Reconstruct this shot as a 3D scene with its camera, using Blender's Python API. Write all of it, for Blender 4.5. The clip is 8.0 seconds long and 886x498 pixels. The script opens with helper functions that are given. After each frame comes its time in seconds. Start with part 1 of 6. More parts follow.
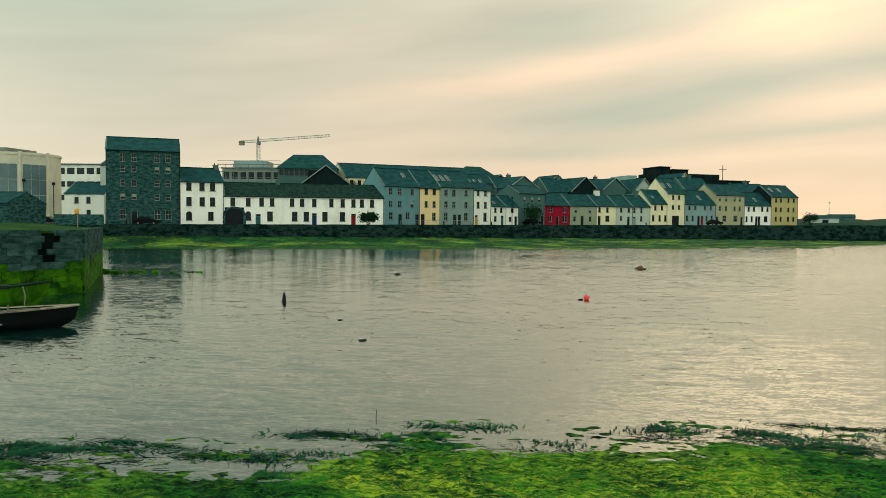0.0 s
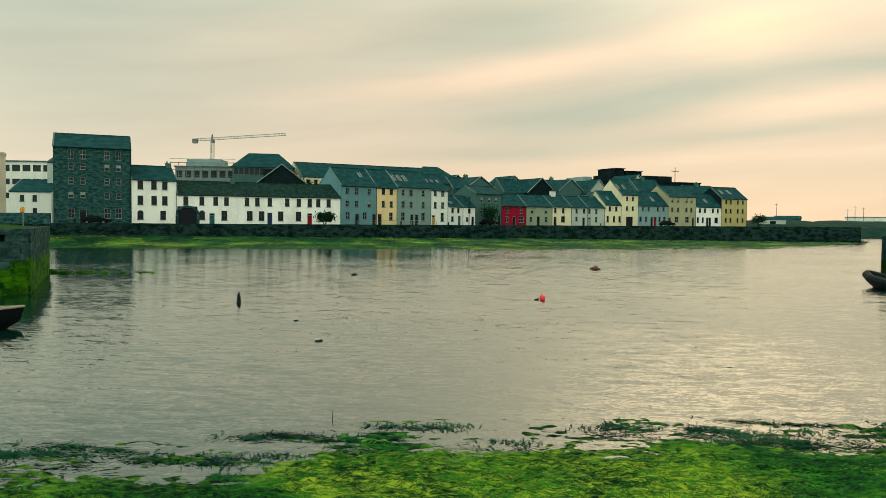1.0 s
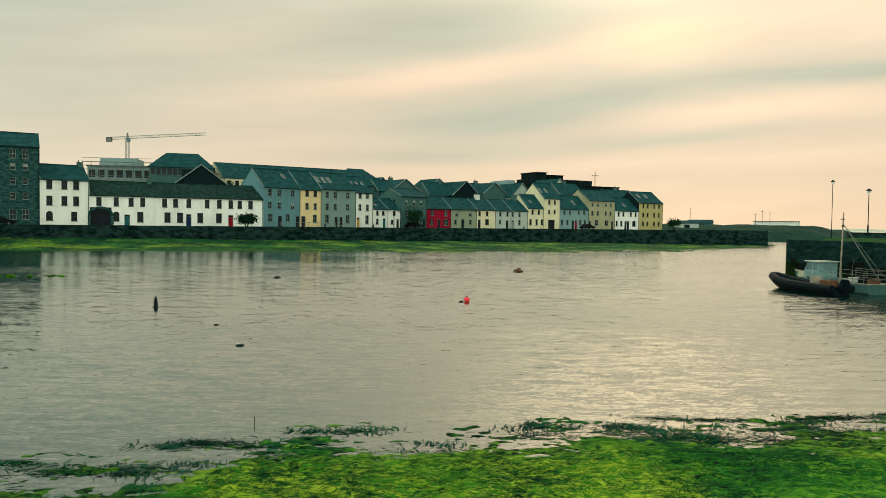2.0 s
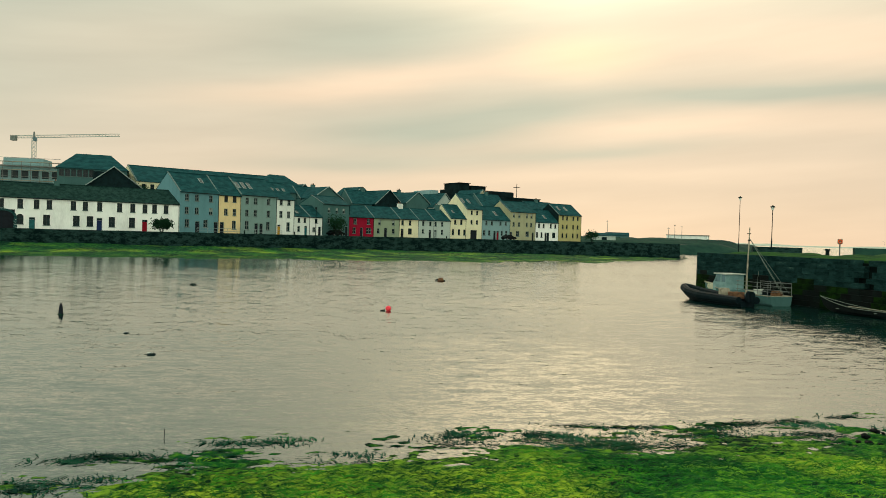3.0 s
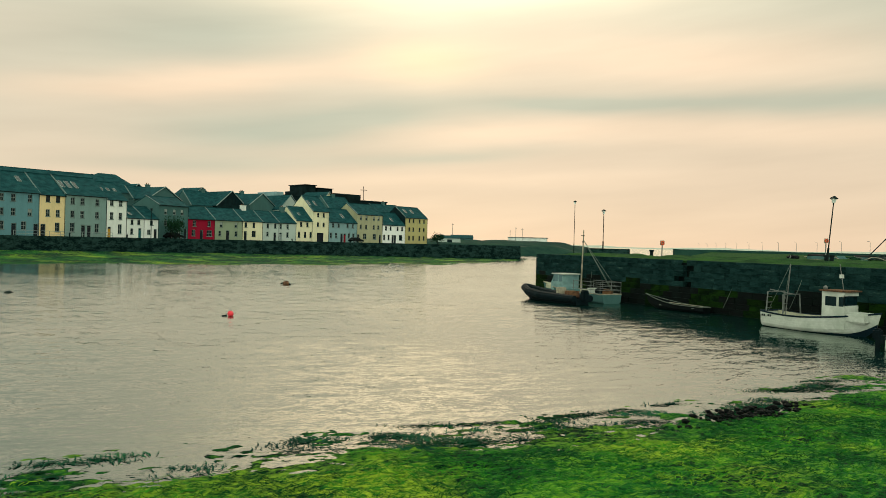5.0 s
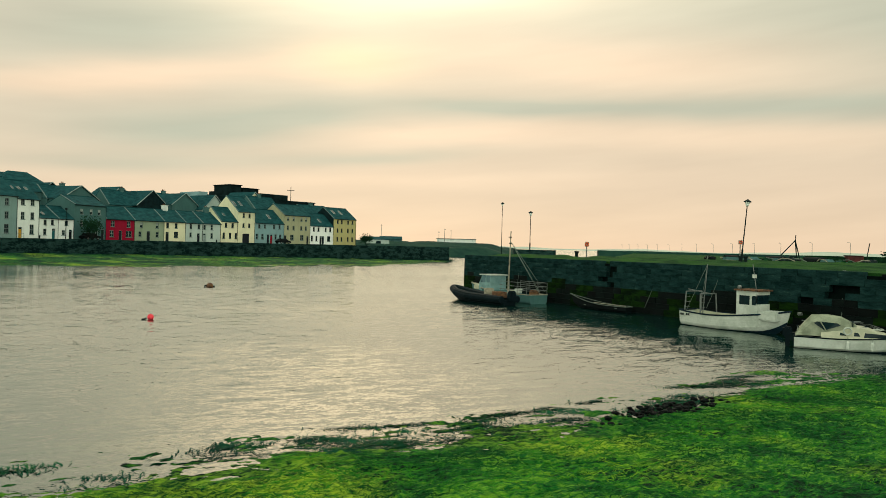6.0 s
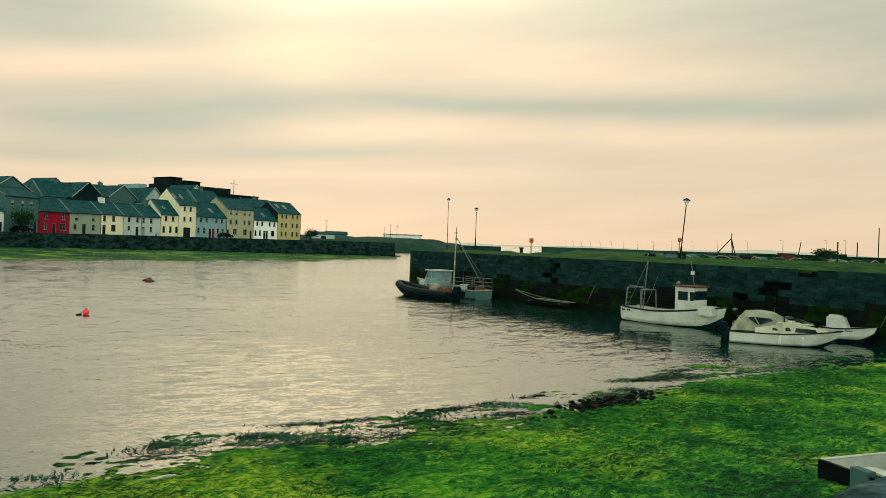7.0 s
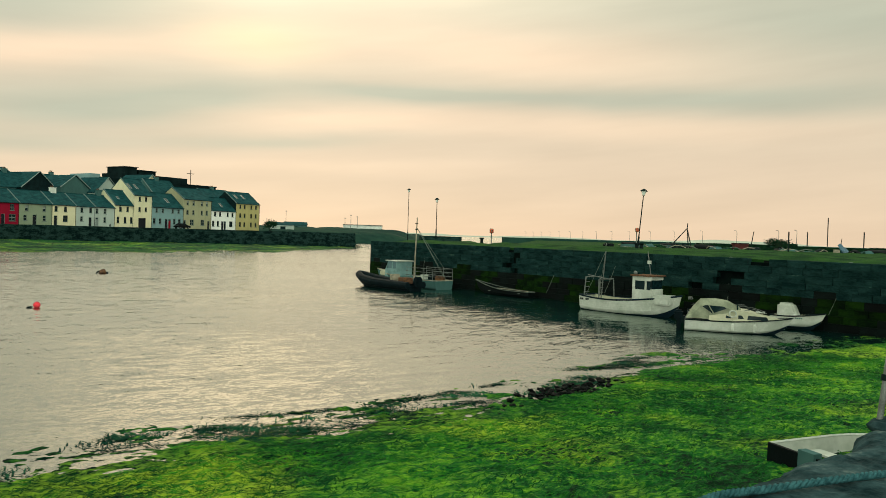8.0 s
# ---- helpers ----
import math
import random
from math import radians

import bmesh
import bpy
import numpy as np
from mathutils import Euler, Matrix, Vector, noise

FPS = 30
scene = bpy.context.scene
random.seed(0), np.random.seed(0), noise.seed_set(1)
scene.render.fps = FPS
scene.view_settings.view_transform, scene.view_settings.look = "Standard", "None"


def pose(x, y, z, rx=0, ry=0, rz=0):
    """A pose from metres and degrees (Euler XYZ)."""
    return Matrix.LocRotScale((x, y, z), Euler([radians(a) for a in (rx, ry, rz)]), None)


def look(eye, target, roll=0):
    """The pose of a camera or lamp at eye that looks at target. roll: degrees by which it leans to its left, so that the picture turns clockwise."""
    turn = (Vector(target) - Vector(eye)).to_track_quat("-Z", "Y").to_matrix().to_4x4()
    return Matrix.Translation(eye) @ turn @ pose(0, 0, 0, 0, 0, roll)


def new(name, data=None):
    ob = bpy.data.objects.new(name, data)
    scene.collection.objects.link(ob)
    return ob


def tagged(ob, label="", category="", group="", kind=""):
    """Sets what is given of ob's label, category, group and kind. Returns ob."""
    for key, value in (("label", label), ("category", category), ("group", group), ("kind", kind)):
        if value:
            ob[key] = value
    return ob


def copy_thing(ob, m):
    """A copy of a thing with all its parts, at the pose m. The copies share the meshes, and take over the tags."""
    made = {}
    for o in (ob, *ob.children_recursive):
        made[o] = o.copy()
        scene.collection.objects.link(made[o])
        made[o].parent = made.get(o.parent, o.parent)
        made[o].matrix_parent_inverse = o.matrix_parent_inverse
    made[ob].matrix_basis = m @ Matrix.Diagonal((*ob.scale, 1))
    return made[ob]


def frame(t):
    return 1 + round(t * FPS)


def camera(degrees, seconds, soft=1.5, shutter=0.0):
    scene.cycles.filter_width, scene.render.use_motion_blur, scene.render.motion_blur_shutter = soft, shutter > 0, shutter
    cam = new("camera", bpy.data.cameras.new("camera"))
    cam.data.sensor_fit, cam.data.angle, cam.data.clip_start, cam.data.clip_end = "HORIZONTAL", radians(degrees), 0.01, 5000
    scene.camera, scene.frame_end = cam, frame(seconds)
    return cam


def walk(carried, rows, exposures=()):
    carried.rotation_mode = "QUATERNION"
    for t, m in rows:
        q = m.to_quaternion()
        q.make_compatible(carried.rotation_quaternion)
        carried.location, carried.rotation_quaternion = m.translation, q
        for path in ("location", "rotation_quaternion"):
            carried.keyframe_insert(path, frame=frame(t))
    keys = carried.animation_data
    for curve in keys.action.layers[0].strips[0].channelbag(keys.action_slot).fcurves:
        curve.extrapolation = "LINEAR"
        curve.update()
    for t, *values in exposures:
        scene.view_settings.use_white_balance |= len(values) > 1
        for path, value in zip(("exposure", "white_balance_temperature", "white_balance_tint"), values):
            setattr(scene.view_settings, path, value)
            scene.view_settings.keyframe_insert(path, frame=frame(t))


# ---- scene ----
cam = camera(61.0, 8.0, soft=0.6)
PATH = [
    (0, (1.768, -0.601, 4.344), (1.468, 1.375, 4.271), 0.3),
    (0.5, (1.774, -0.608, 4.343), (1.521, 1.374, 4.271), 0.3),
    (1, (1.767, -0.603, 4.346), (1.58, 1.387, 4.274), 0.5),
    (1.5, (1.766, -0.6, 4.343), (1.656, 1.396, 4.277), 0.3),
    (2, (1.775, -0.622, 4.341), (1.787, 1.377, 4.278), 0.7),
    (3.5, (1.809, -0.466, 4.29), (2.115, 1.51, 4.267), 2.0),
    (4, (1.824, -0.445, 4.273), (2.228, 1.514, 4.245), 2.3),
    (4.5, (1.824, -0.429, 4.281), (2.335, 1.504, 4.257), 1.9),
    (6, (1.883, -0.409, 4.274), (2.671, 1.429, 4.266), 1.5),
    (6.5, (1.897, -0.391, 4.263), (2.761, 1.413, 4.254), 1.9),
    (7, (1.899, -0.395, 4.252), (2.817, 1.381, 4.237), 1.9),
    (7.5, (1.899, -0.428, 4.253), (2.864, 1.324, 4.226), 2.0),
    (8, (1.914, -0.429, 4.247), (2.924, 1.297, 4.21), 1.8),
]
walk(cam, [(t, look(eye, target, roll)) for t, eye, target, roll in PATH], exposures=[(0, 0.0), (8, 0.0)])

# ---------------------------------------------------------------- light
SUN_AZ, SUN_EL = radians(17.0), radians(22.0)
sun = new("sun", bpy.data.lights.new("sun", "SUN"))
sun.data.energy, sun.data.angle, sun.data.color = 0.5, radians(120), (1.0, 0.86, 0.66)
sun.matrix_world = look((0, 0, 60), (-math.sin(SUN_AZ) * math.cos(SUN_EL), -math.cos(SUN_AZ) * math.cos(SUN_EL), 60 - math.sin(SUN_EL)))

world = bpy.data.worlds.new("world")
scene.world = world
world.use_nodes = True
WN = world.node_tree
WN.nodes.clear()


def wmath(op, a, b=0.0, c=0.0):
    n = WN.nodes.new("ShaderNodeMath")
    n.operation = op
    for k, v in enumerate((a, b, c)):
        if isinstance(v, (int, float)):
            n.inputs[k].default_value = v
        else:
            WN.links.new(v, n.inputs[k])
    return n.outputs[0]


def wmix(fac, a, b):
    n = WN.nodes.new("ShaderNodeMix")
    n.data_type = "RGBA"
    for k, v in ((0, fac), (6, a), (7, b)):
        if isinstance(v, (int, float)):
            n.inputs[k].default_value = v
        elif isinstance(v, tuple):
            n.inputs[k].default_value = (*v, 1)
        else:
            WN.links.new(v, n.inputs[k])
    return n.outputs[2]


def cloudy_sky():
    coord = WN.nodes.new("ShaderNodeTexCoord").outputs["Generated"]
    sep = WN.nodes.new("ShaderNodeSeparateXYZ")
    WN.links.new(coord, sep.inputs[0])
    az = wmath("MULTIPLY", wmath("ARCTAN2", sep.outputs[0], sep.outputs[1]), 57.2958)
    el = wmath("MULTIPLY", wmath("ARCSINE", sep.outputs[2]), 57.2958)
    flat = WN.nodes.new("ShaderNodeCombineXYZ")
    WN.links.new(wmath("MULTIPLY", az, 0.03), flat.inputs[0])
    WN.links.new(wmath("MULTIPLY", el, 0.16), flat.inputs[1])
    puff = WN.nodes.new("ShaderNodeTexNoise")
    puff.inputs["Scale"].default_value, puff.inputs["Detail"].default_value, puff.inputs["Roughness"].default_value = 1.1, 4, 0.5
    WN.links.new(flat.outputs[0], puff.inputs["Vector"])
    warp = wmath("MULTIPLY", wmath("SUBTRACT", puff.outputs["Fac"], 0.5), 2.6)
    elw = wmath("ADD", el, warp)

    def band(a0, e0, length, thick, slope, gain):
        da, de = wmath("SUBTRACT", az, a0), wmath("SUBTRACT", elw, e0)
        q = radians(slope)
        u = wmath("ADD", wmath("MULTIPLY", da, math.cos(q)), wmath("MULTIPLY", de, math.sin(q)))
        v = wmath("SUBTRACT", wmath("MULTIPLY", de, math.cos(q)), wmath("MULTIPLY", da, math.sin(q)))
        u, v = wmath("DIVIDE", u, length), wmath("DIVIDE", v, thick)
        s = wmath("ADD", wmath("MULTIPLY", u, u), wmath("MULTIPLY", v, v))
        return wmath("MULTIPLY", wmath("EXPONENT", wmath("MULTIPLY", s, -1.0)), gain)

    def total(rows):
        out = band(*rows[0])
        for r in rows[1:]:
            out = wmath("ADD", out, band(*r))
        return out

    grey = total([(3, 15.2, 13, 1.9, 10, 1.0), (4, 8.1, 9, 1.8, 6, 0.9), (13, 9.3, 6, 1.2, 8, 0.7), (17.5, 6.6, 8, 0.5, 3, 0.6), (27, 10.4, 8, 0.7, -1, 0.85), (46, 10.2, 18, 1.0, 0, 1.0),
                  (58, 15, 13, 3, -6, 0.85), (0.5, 5.2, 10, 0.7, 3, 0.5), (-30, 9, 12, 5, 0, 0.35), (30, 20, 30, 3.0, 0, 0.4)])
    warm = total([(-1, 11.0, 13, 1.0, 8, 1.0), (16.5, 13.3, 7, 1.9, 2, 0.85), (23, 8.3, 9, 0.8, 2, 0.8), (18, 4.8, 18, 0.6, 2, 0.5), (35, 13.6, 14, 2.0, -3, 0.95), (41, 8.0, 16, 1.1, 0, 0.7), (-18, 13, 12, 2.5, 6, 0.3)])
    ramp = WN.nodes.new("ShaderNodeValToRGB")
    WN.links.new(wmath("DIVIDE", wmath("MAXIMUM", el, 0.0), 90.0), ramp.inputs[0])
    stops = [(0.0, (0.86, 0.645, 0.445)), (0.06, (0.80, 0.63, 0.445)), (0.15, (0.66, 0.60, 0.44)), (0.28, (0.60, 0.66, 0.50)), (0.5, (0.60, 0.74, 0.60)), (1.0, (0.52, 0.78, 0.66))]
    while len(ramp.color_ramp.elements) < len(stops):
        ramp.color_ramp.elements.new(0.5)
    for el_, (p, c) in zip(ramp.color_ramp.elements, stops):
        el_.position, el_.color = p, (*c, 1)
    cool = wmath("MULTIPLY_ADD", wmath("COSINE", wmath("MULTIPLY", wmath("SUBTRACT", az, 30.0), 0.0174533)), -0.5, 0.5)
    col = wmix(wmath("POWER", cool, 1.6), ramp.outputs[0], (1.55, 1.70, 1.38))
    col = wmix(wmath("MINIMUM", grey, 0.95), col, (0.49, 0.52, 0.395))
    col = wmix(wmath("MINIMUM", warm, 0.95), col, (1.0, 0.76, 0.52))
    # the sun's glow through thin cloud
    high = band(26, 34, 32, 13, 0, 0.95)
    col = wmix(high, col, (1.5, 1.25, 0.88))
    col = wmix(band(18, 24, 15, 5.0, 0, 0.95), col, (3.6, 2.75, 1.75))
    col = wmix(band(-38, 26, 22, 14, 0, 0.8), col, (0.34, 0.47, 0.39))
    glow = band(16.3, 13.5, 4.0, 1.4, 0, 0.6)
    col = wmix(glow, col, (1.15, 0.95, 0.55))
    wisp_at = WN.nodes.new("ShaderNodeCombineXYZ")
    WN.links.new(wmath("MULTIPLY", az, 0.07), wisp_at.inputs[0])
    WN.links.new(wmath("SUBTRACT", wmath("MULTIPLY", el, 0.55), wmath("MULTIPLY", az, 0.05)), wisp_at.inputs[1])
    wisp = WN.nodes.new("ShaderNodeTexNoise")
    wisp.inputs["Scale"].default_value, wisp.inputs["Detail"].default_value = 1.0, 5
    WN.links.new(wisp_at.outputs[0], wisp.inputs["Vector"])
    streak = WN.nodes.new("ShaderNodeVectorMath")
    streak.operation = "SCALE"
    WN.links.new(col, streak.inputs[0])
    WN.links.new(wmath("MULTIPLY_ADD", wisp.outputs["Fac"], 0.24, 0.88), streak.inputs["Scale"])
    col = streak.outputs[0]
    sky = WN.nodes.new("ShaderNodeTexSky")
    sky.sky_type, sky.sun_disc, sky.sun_elevation, sky.sun_rotation = "NISHITA", False, SUN_EL, SUN_AZ
    thin = WN.nodes.new("ShaderNodeVectorMath")
    thin.operation = "SCALE"
    thin.inputs["Scale"].default_value = 0.08
    WN.links.new(sky.outputs[0], thin.inputs[0])
    col = wmix(0.94, thin.outputs[0], col)
    back = WN.nodes.new("ShaderNodeBackground")
    WN.links.new(col, back.inputs[0])
    back.inputs[1].default_value = 1.0
    WN.links.new(back.outputs[0], WN.nodes.new("ShaderNodeOutputWorld").inputs[0])


cloudy_sky()


# ---------------------------------------------------------------- materials
def mat(name, base, other=None, scale=2.0, rough=0.8, bump=0.2, fine=14.0, stretch=(1, 1, 1), vary=0.0, metal=0.0, spread=(0.35, 0.65), dist=0.05, third=None):
    """Two colours mixed by coarse and fine noise, with relief; vary: brightness from piece to piece."""
    m = bpy.data.materials.new(name)
    m.use_nodes = True
    nt = m.node_tree
    N, L = nt.nodes, nt.links
    p = N["Principled BSDF"]
    p.inputs["Roughness"].default_value, p.inputs["Metallic"].default_value = rough, metal
    if not metal:
        p.inputs["Specular IOR Level"].default_value = 0.04 if rough > 0.7 else 0.08 if rough > 0.5 else 0.2
    co = N.new("ShaderNodeTexCoord")
    mp = N.new("ShaderNodeMapping")
    mp.inputs["Scale"].default_value = stretch
    L.new(co.outputs["Object"], mp.inputs[0])
    info = N.new("ShaderNodeObjectInfo")
    if vary:
        off = N.new("ShaderNodeVectorMath")
        off.operation = "MULTIPLY_ADD"
        off.inputs[1].default_value = (37, 53, 29)
        L.new(info.outputs["Random"], off.inputs[0])
        L.new(mp.outputs[0], off.inputs[2])
        vec = off.outputs[0]
    else:
        vec = mp.outputs[0]
    big, small = N.new("ShaderNodeTexNoise"), N.new("ShaderNodeTexNoise")
    for n, s, d in ((big, scale, 4), (small, scale * fine, 3)):
        n.inputs["Scale"].default_value, n.inputs["Detail"].default_value = s, d
        L.new(vec, n.inputs["Vector"])
    add = N.new("ShaderNodeMath")
    add.operation = "MULTIPLY_ADD"
    L.new(small.outputs["Fac"], add.inputs[0])
    add.inputs[1].default_value = 0.45
    sub = N.new("ShaderNodeMath")
    sub.operation = "SUBTRACT"
    L.new(big.outputs["Fac"], sub.inputs[0])
    sub.inputs[1].default_value = 0.225
    L.new(sub.outputs[0], add.inputs[2])
    ramp = N.new("ShaderNodeValToRGB")
    other = other or tuple(c * 0.7 for c in base)
    e = ramp.color_ramp.elements
    e[0].position, e[0].color, e[1].position, e[1].color = spread[0], (*other, 1), spread[1], (*base, 1)
    if third:
        x = e.new(min(0.99, spread[1] + 0.12))
        x.color = (*third, 1)
    L.new(add.outputs[0], ramp.inputs[0])
    col = ramp.outputs[0]
    if vary:
        hsv = N.new("ShaderNodeHueSaturation")
        k = N.new("ShaderNodeMapRange")
        k.inputs["To Min"].default_value, k.inputs["To Max"].default_value = 1 - vary, 1 + vary
        L.new(info.outputs["Random"], k.inputs[0])
        L.new(k.outputs[0], hsv.inputs["Value"])
        L.new(col, hsv.inputs["Color"])
        col = hsv.outputs[0]
    L.new(col, p.inputs["Base Color"])
    if bump:
        b = N.new("ShaderNodeBump")
        b.inputs["Strength"].default_value, b.inputs["Distance"].default_value = bump, dist
        L.new(add.outputs[0], b.inputs["Height"])
        L.new(b.outputs[0], p.inputs["Normal"])
    return m


def render_paint(name, c):
    """Painted render, streaked by rain."""
    return mat(name, c, tuple(k * 0.80 for k in c), 0.5, 0.85, 0.15, 9, (1, 1, 0.35), spread=(0.25, 0.55), dist=0.01)


M = dict(
    white=render_paint("white_render", (0.88, 0.90, 0.85)),
    blue=render_paint("blue_render", (0.115, 0.25, 0.28)),
    ochre=render_paint("ochre_render", (0.76, 0.60, 0.32)),
    grey=render_paint("grey_render", (0.19, 0.29, 0.27)),
    cool_white=render_paint("cool_white_render", (0.74, 0.78, 0.72)),
    slate_grey=render_paint("slate_grey_render", (0.06, 0.135, 0.13)),
    red=render_paint("red_render", (0.27, 0.010, 0.03)),
    sage=render_paint("sage_render", (0.26, 0.32, 0.22)),
    cream=render_paint("cream_render", (0.74, 0.70, 0.47)),
    pale_grey=render_paint("pale_grey_render", (0.44, 0.52, 0.47)),
    bluegrey=render_paint("blue_grey_render", (0.21, 0.34, 0.35)),
    beige=render_paint("beige_render", (0.37, 0.37, 0.23)),
    gold=render_paint("gold_render", (0.46, 0.41, 0.18)),
    dark_timber=mat("dark_timber", (0.005, 0.020, 0.022), (0.002, 0.010, 0.012), 1.0, 0.7),
    slate=mat("roof_slate", (0.013, 0.068, 0.073), (0.005, 0.036, 0.041), 0.8, 0.75, 0.5, 10, (1, 1, 2.5)),
    old_slate=mat("mossy_slate", (0.018, 0.048, 0.040), (0.004, 0.018, 0.017), 1.6, 0.85, 0.6, 8),
    rubble=mat("rubble_stone", (0.042, 0.112, 0.108), (0.004, 0.030, 0.032), 1.3, 0.9, 0.8, 3.2, (1, 1, 2.2), spread=(0.36, 0.66)),
    crane_paint=mat("pale_crane_paint", (0.30, 0.40, 0.36), None, 1, 0.6),
    lead=mat("lead_flashing", (0.13, 0.19, 0.18), None, 2, 0.7),
    frame_white=mat("white_frame", (0.26, 0.33, 0.31), None, 3, 0.5, 0.05),
    frame_dark=mat("dark_frame", (0.02, 0.03, 0.03), None, 3, 0.5, 0.05),
    glass=mat("window_glass", (0.005, 0.020, 0.024), (0.003, 0.012, 0.015), 1, 0.12, 0.0),
    curtain=mat("blind", (0.32, 0.36, 0.33), None, 2, 0.7, 0.0),
    door_dark=mat("dark_door", (0.012, 0.016, 0.022), None, 2, 0.6, 0.05),
    door_red=mat("red_door", (0.28, 0.008, 0.02), None, 2, 0.6, 0.05),
    door_teal=mat("teal_door", (0.02, 0.13, 0.14), None, 2, 0.6, 0.05),
    door_yellow=mat("yellow_door", (0.55, 0.30, 0.03), None, 2, 0.6, 0.05),
    door_blue=mat("blue_door", (0.015, 0.03, 0.10), None, 2, 0.6, 0.05),
    iron=mat("iron", (0.006, 0.016, 0.016), None, 4, 0.6, 0.1),
    steel=mat("galvanised_steel", (0.20, 0.22, 0.21), (0.10, 0.11, 0.10), 5, 0.5, 0.1, metal=0.6),
    concrete=mat("concrete", (0.20, 0.22, 0.20), (0.10, 0.12, 0.11), 0.7, 0.9, 0.3),
    cream_panel=mat("cream_cladding", (0.62, 0.60, 0.47), (0.50, 0.50, 0.40), 0.3, 0.7, 0.05),
    tinted=mat("tinted_glazing", (0.12, 0.20, 0.22), (0.08, 0.14, 0.16), 0.3, 0.15, 0.0),
    dark_block=mat("dark_brick", (0.008, 0.020, 0.021), (0.003, 0.009, 0.010), 0.4, 0.85, 0.2),
    quay=mat("quay_stone", (0.040, 0.088, 0.082), (0.008, 0.032, 0.031), 1.3, 0.9, 0.8, 6, vary=0.3),
    # pier face turned from the sun: its shade is put into this darker colour
    quay_dark=mat("shaded_quay_stone", (0.012, 0.038, 0.036), (0.002, 0.013, 0.013), 1.0, 0.9, 0.9, 7, vary=0.10, third=(0.04, 0.075, 0.06), spread=(0.34, 0.66)),
    algae_dark=mat("dark_algae_stone", (0.006, 0.022, 0.002), (0.0008, 0.005, 0.002), 0.9, 0.8, 0.9, 7, vary=0.3),
    wet_stone=mat("wet_quay_stone", (0.002, 0.006, 0.005), (0.0006, 0.002, 0.002), 1.3, 0.7, 0.8, 6, vary=0.3),
    joint=mat("joint_mortar", (0.003, 0.008, 0.007), (0.001, 0.004, 0.004), 2, 0.95, 0.4),
    algae=mat("algae_stone", (0.040, 0.145, 0.003), (0.004, 0.035, 0.003), 0.9, 0.8, 0.9, 7, (1, 1, 0.5), vary=0.2),
    far_wall=mat("far_quay_stone", (0.018, 0.044, 0.040), (0.0015, 0.009, 0.009), 0.7, 0.95, 0.9, 4, (1, 1, 2), spread=(0.38, 0.66)),
    grass=mat("grass", (0.022, 0.078, 0.012), (0.005, 0.030, 0.010), 0.6, 0.95, 0.6, 30),
    mud=mat("mud", (0.010, 0.022, 0.018), (0.004, 0.011, 0.009), 0.8, 0.6, 0.5, 8),
    tarmac=mat("tarmac", (0.06, 0.065, 0.06), None, 0.6, 0.9, 0.2),
    far_land=mat("scrub_land", (0.018, 0.052, 0.036), (0.008, 0.030, 0.026), 0.05, 0.95, 0.3, 8),
    # distance haze is put into the hills' pale base colour
    hill=mat("haze_painted_hill", (0.52, 0.55, 0.46), (0.46, 0.50, 0.42), 0.002, 1.0, 0.0),
    hull_white=mat("white_gelcoat", (0.56, 0.58, 0.52), (0.40, 0.43, 0.37), 1.2, 0.35, 0.03, 6),
    cream_gel=mat("cream_gelcoat", (0.52, 0.50, 0.36), (0.38, 0.38, 0.27), 1.2, 0.4, 0.03, 6),
    canvas=mat("boat_canvas", (0.30, 0.32, 0.23), (0.18, 0.20, 0.14), 2.0, 0.85, 0.3, 6),
    antifoul=mat("dark_antifouling", (0.004, 0.016, 0.026), None, 2, 0.6, 0.1),
    tar=mat("tarred_hull", (0.002, 0.005, 0.006), (0.001, 0.003, 0.003), 2, 0.6, 0.2),
    rubber=mat("black_rubber", (0.002, 0.009, 0.012), (0.001, 0.005, 0.007), 3, 0.6, 0.1),
    gunwale=mat("weathered_wood", (0.38, 0.34, 0.26), (0.20, 0.18, 0.13), 3, 0.7, 0.3, 8),
    rope_teal=mat("blue_green_rope", (0.050, 0.150, 0.165), (0.02, 0.07, 0.08), 20, 0.85, 0.4),
    rope=mat("pale_rope", (0.16, 0.19, 0.16), None, 10, 0.85, 0.3),
    orange=mat("orange_plastic", (0.80, 0.10, 0.03), None, 4, 0.4, 0.05),
    pink=mat("pink_red_buoy", (0.90, 0.06, 0.08), (0.7, 0.04, 0.06), 2, 0.35, 0.05),
    yellow=mat("yellow_plastic", (0.85, 0.38, 0.03), None, 4, 0.4, 0.05),
    brown=mat("rusty_buoy", (0.20, 0.10, 0.05), (0.07, 0.04, 0.03), 5, 0.8, 0.4),
    leaf=mat("leaf", (0.010, 0.046, 0.018), (0.003, 0.018, 0.010), 3, 0.8, 0.2, vary=0.3),
    near_stone=mat("near_quay_stone", (0.036, 0.072, 0.078), (0.004, 0.016, 0.019), 2.4, 0.9, 1.0, 7, third=(0.10, 0.14, 0.135), spread=(0.32, 0.62)),
    wheelhouse_paint=mat("faded_blue_paint", (0.22, 0.36, 0.35), (0.14, 0.24, 0.24), 1.5, 0.6, 0.1),
    blue_tarp=mat("blue_tarpaulin", (0.05, 0.15, 0.22), (0.02, 0.06, 0.09), 3, 0.5, 0.3),
)


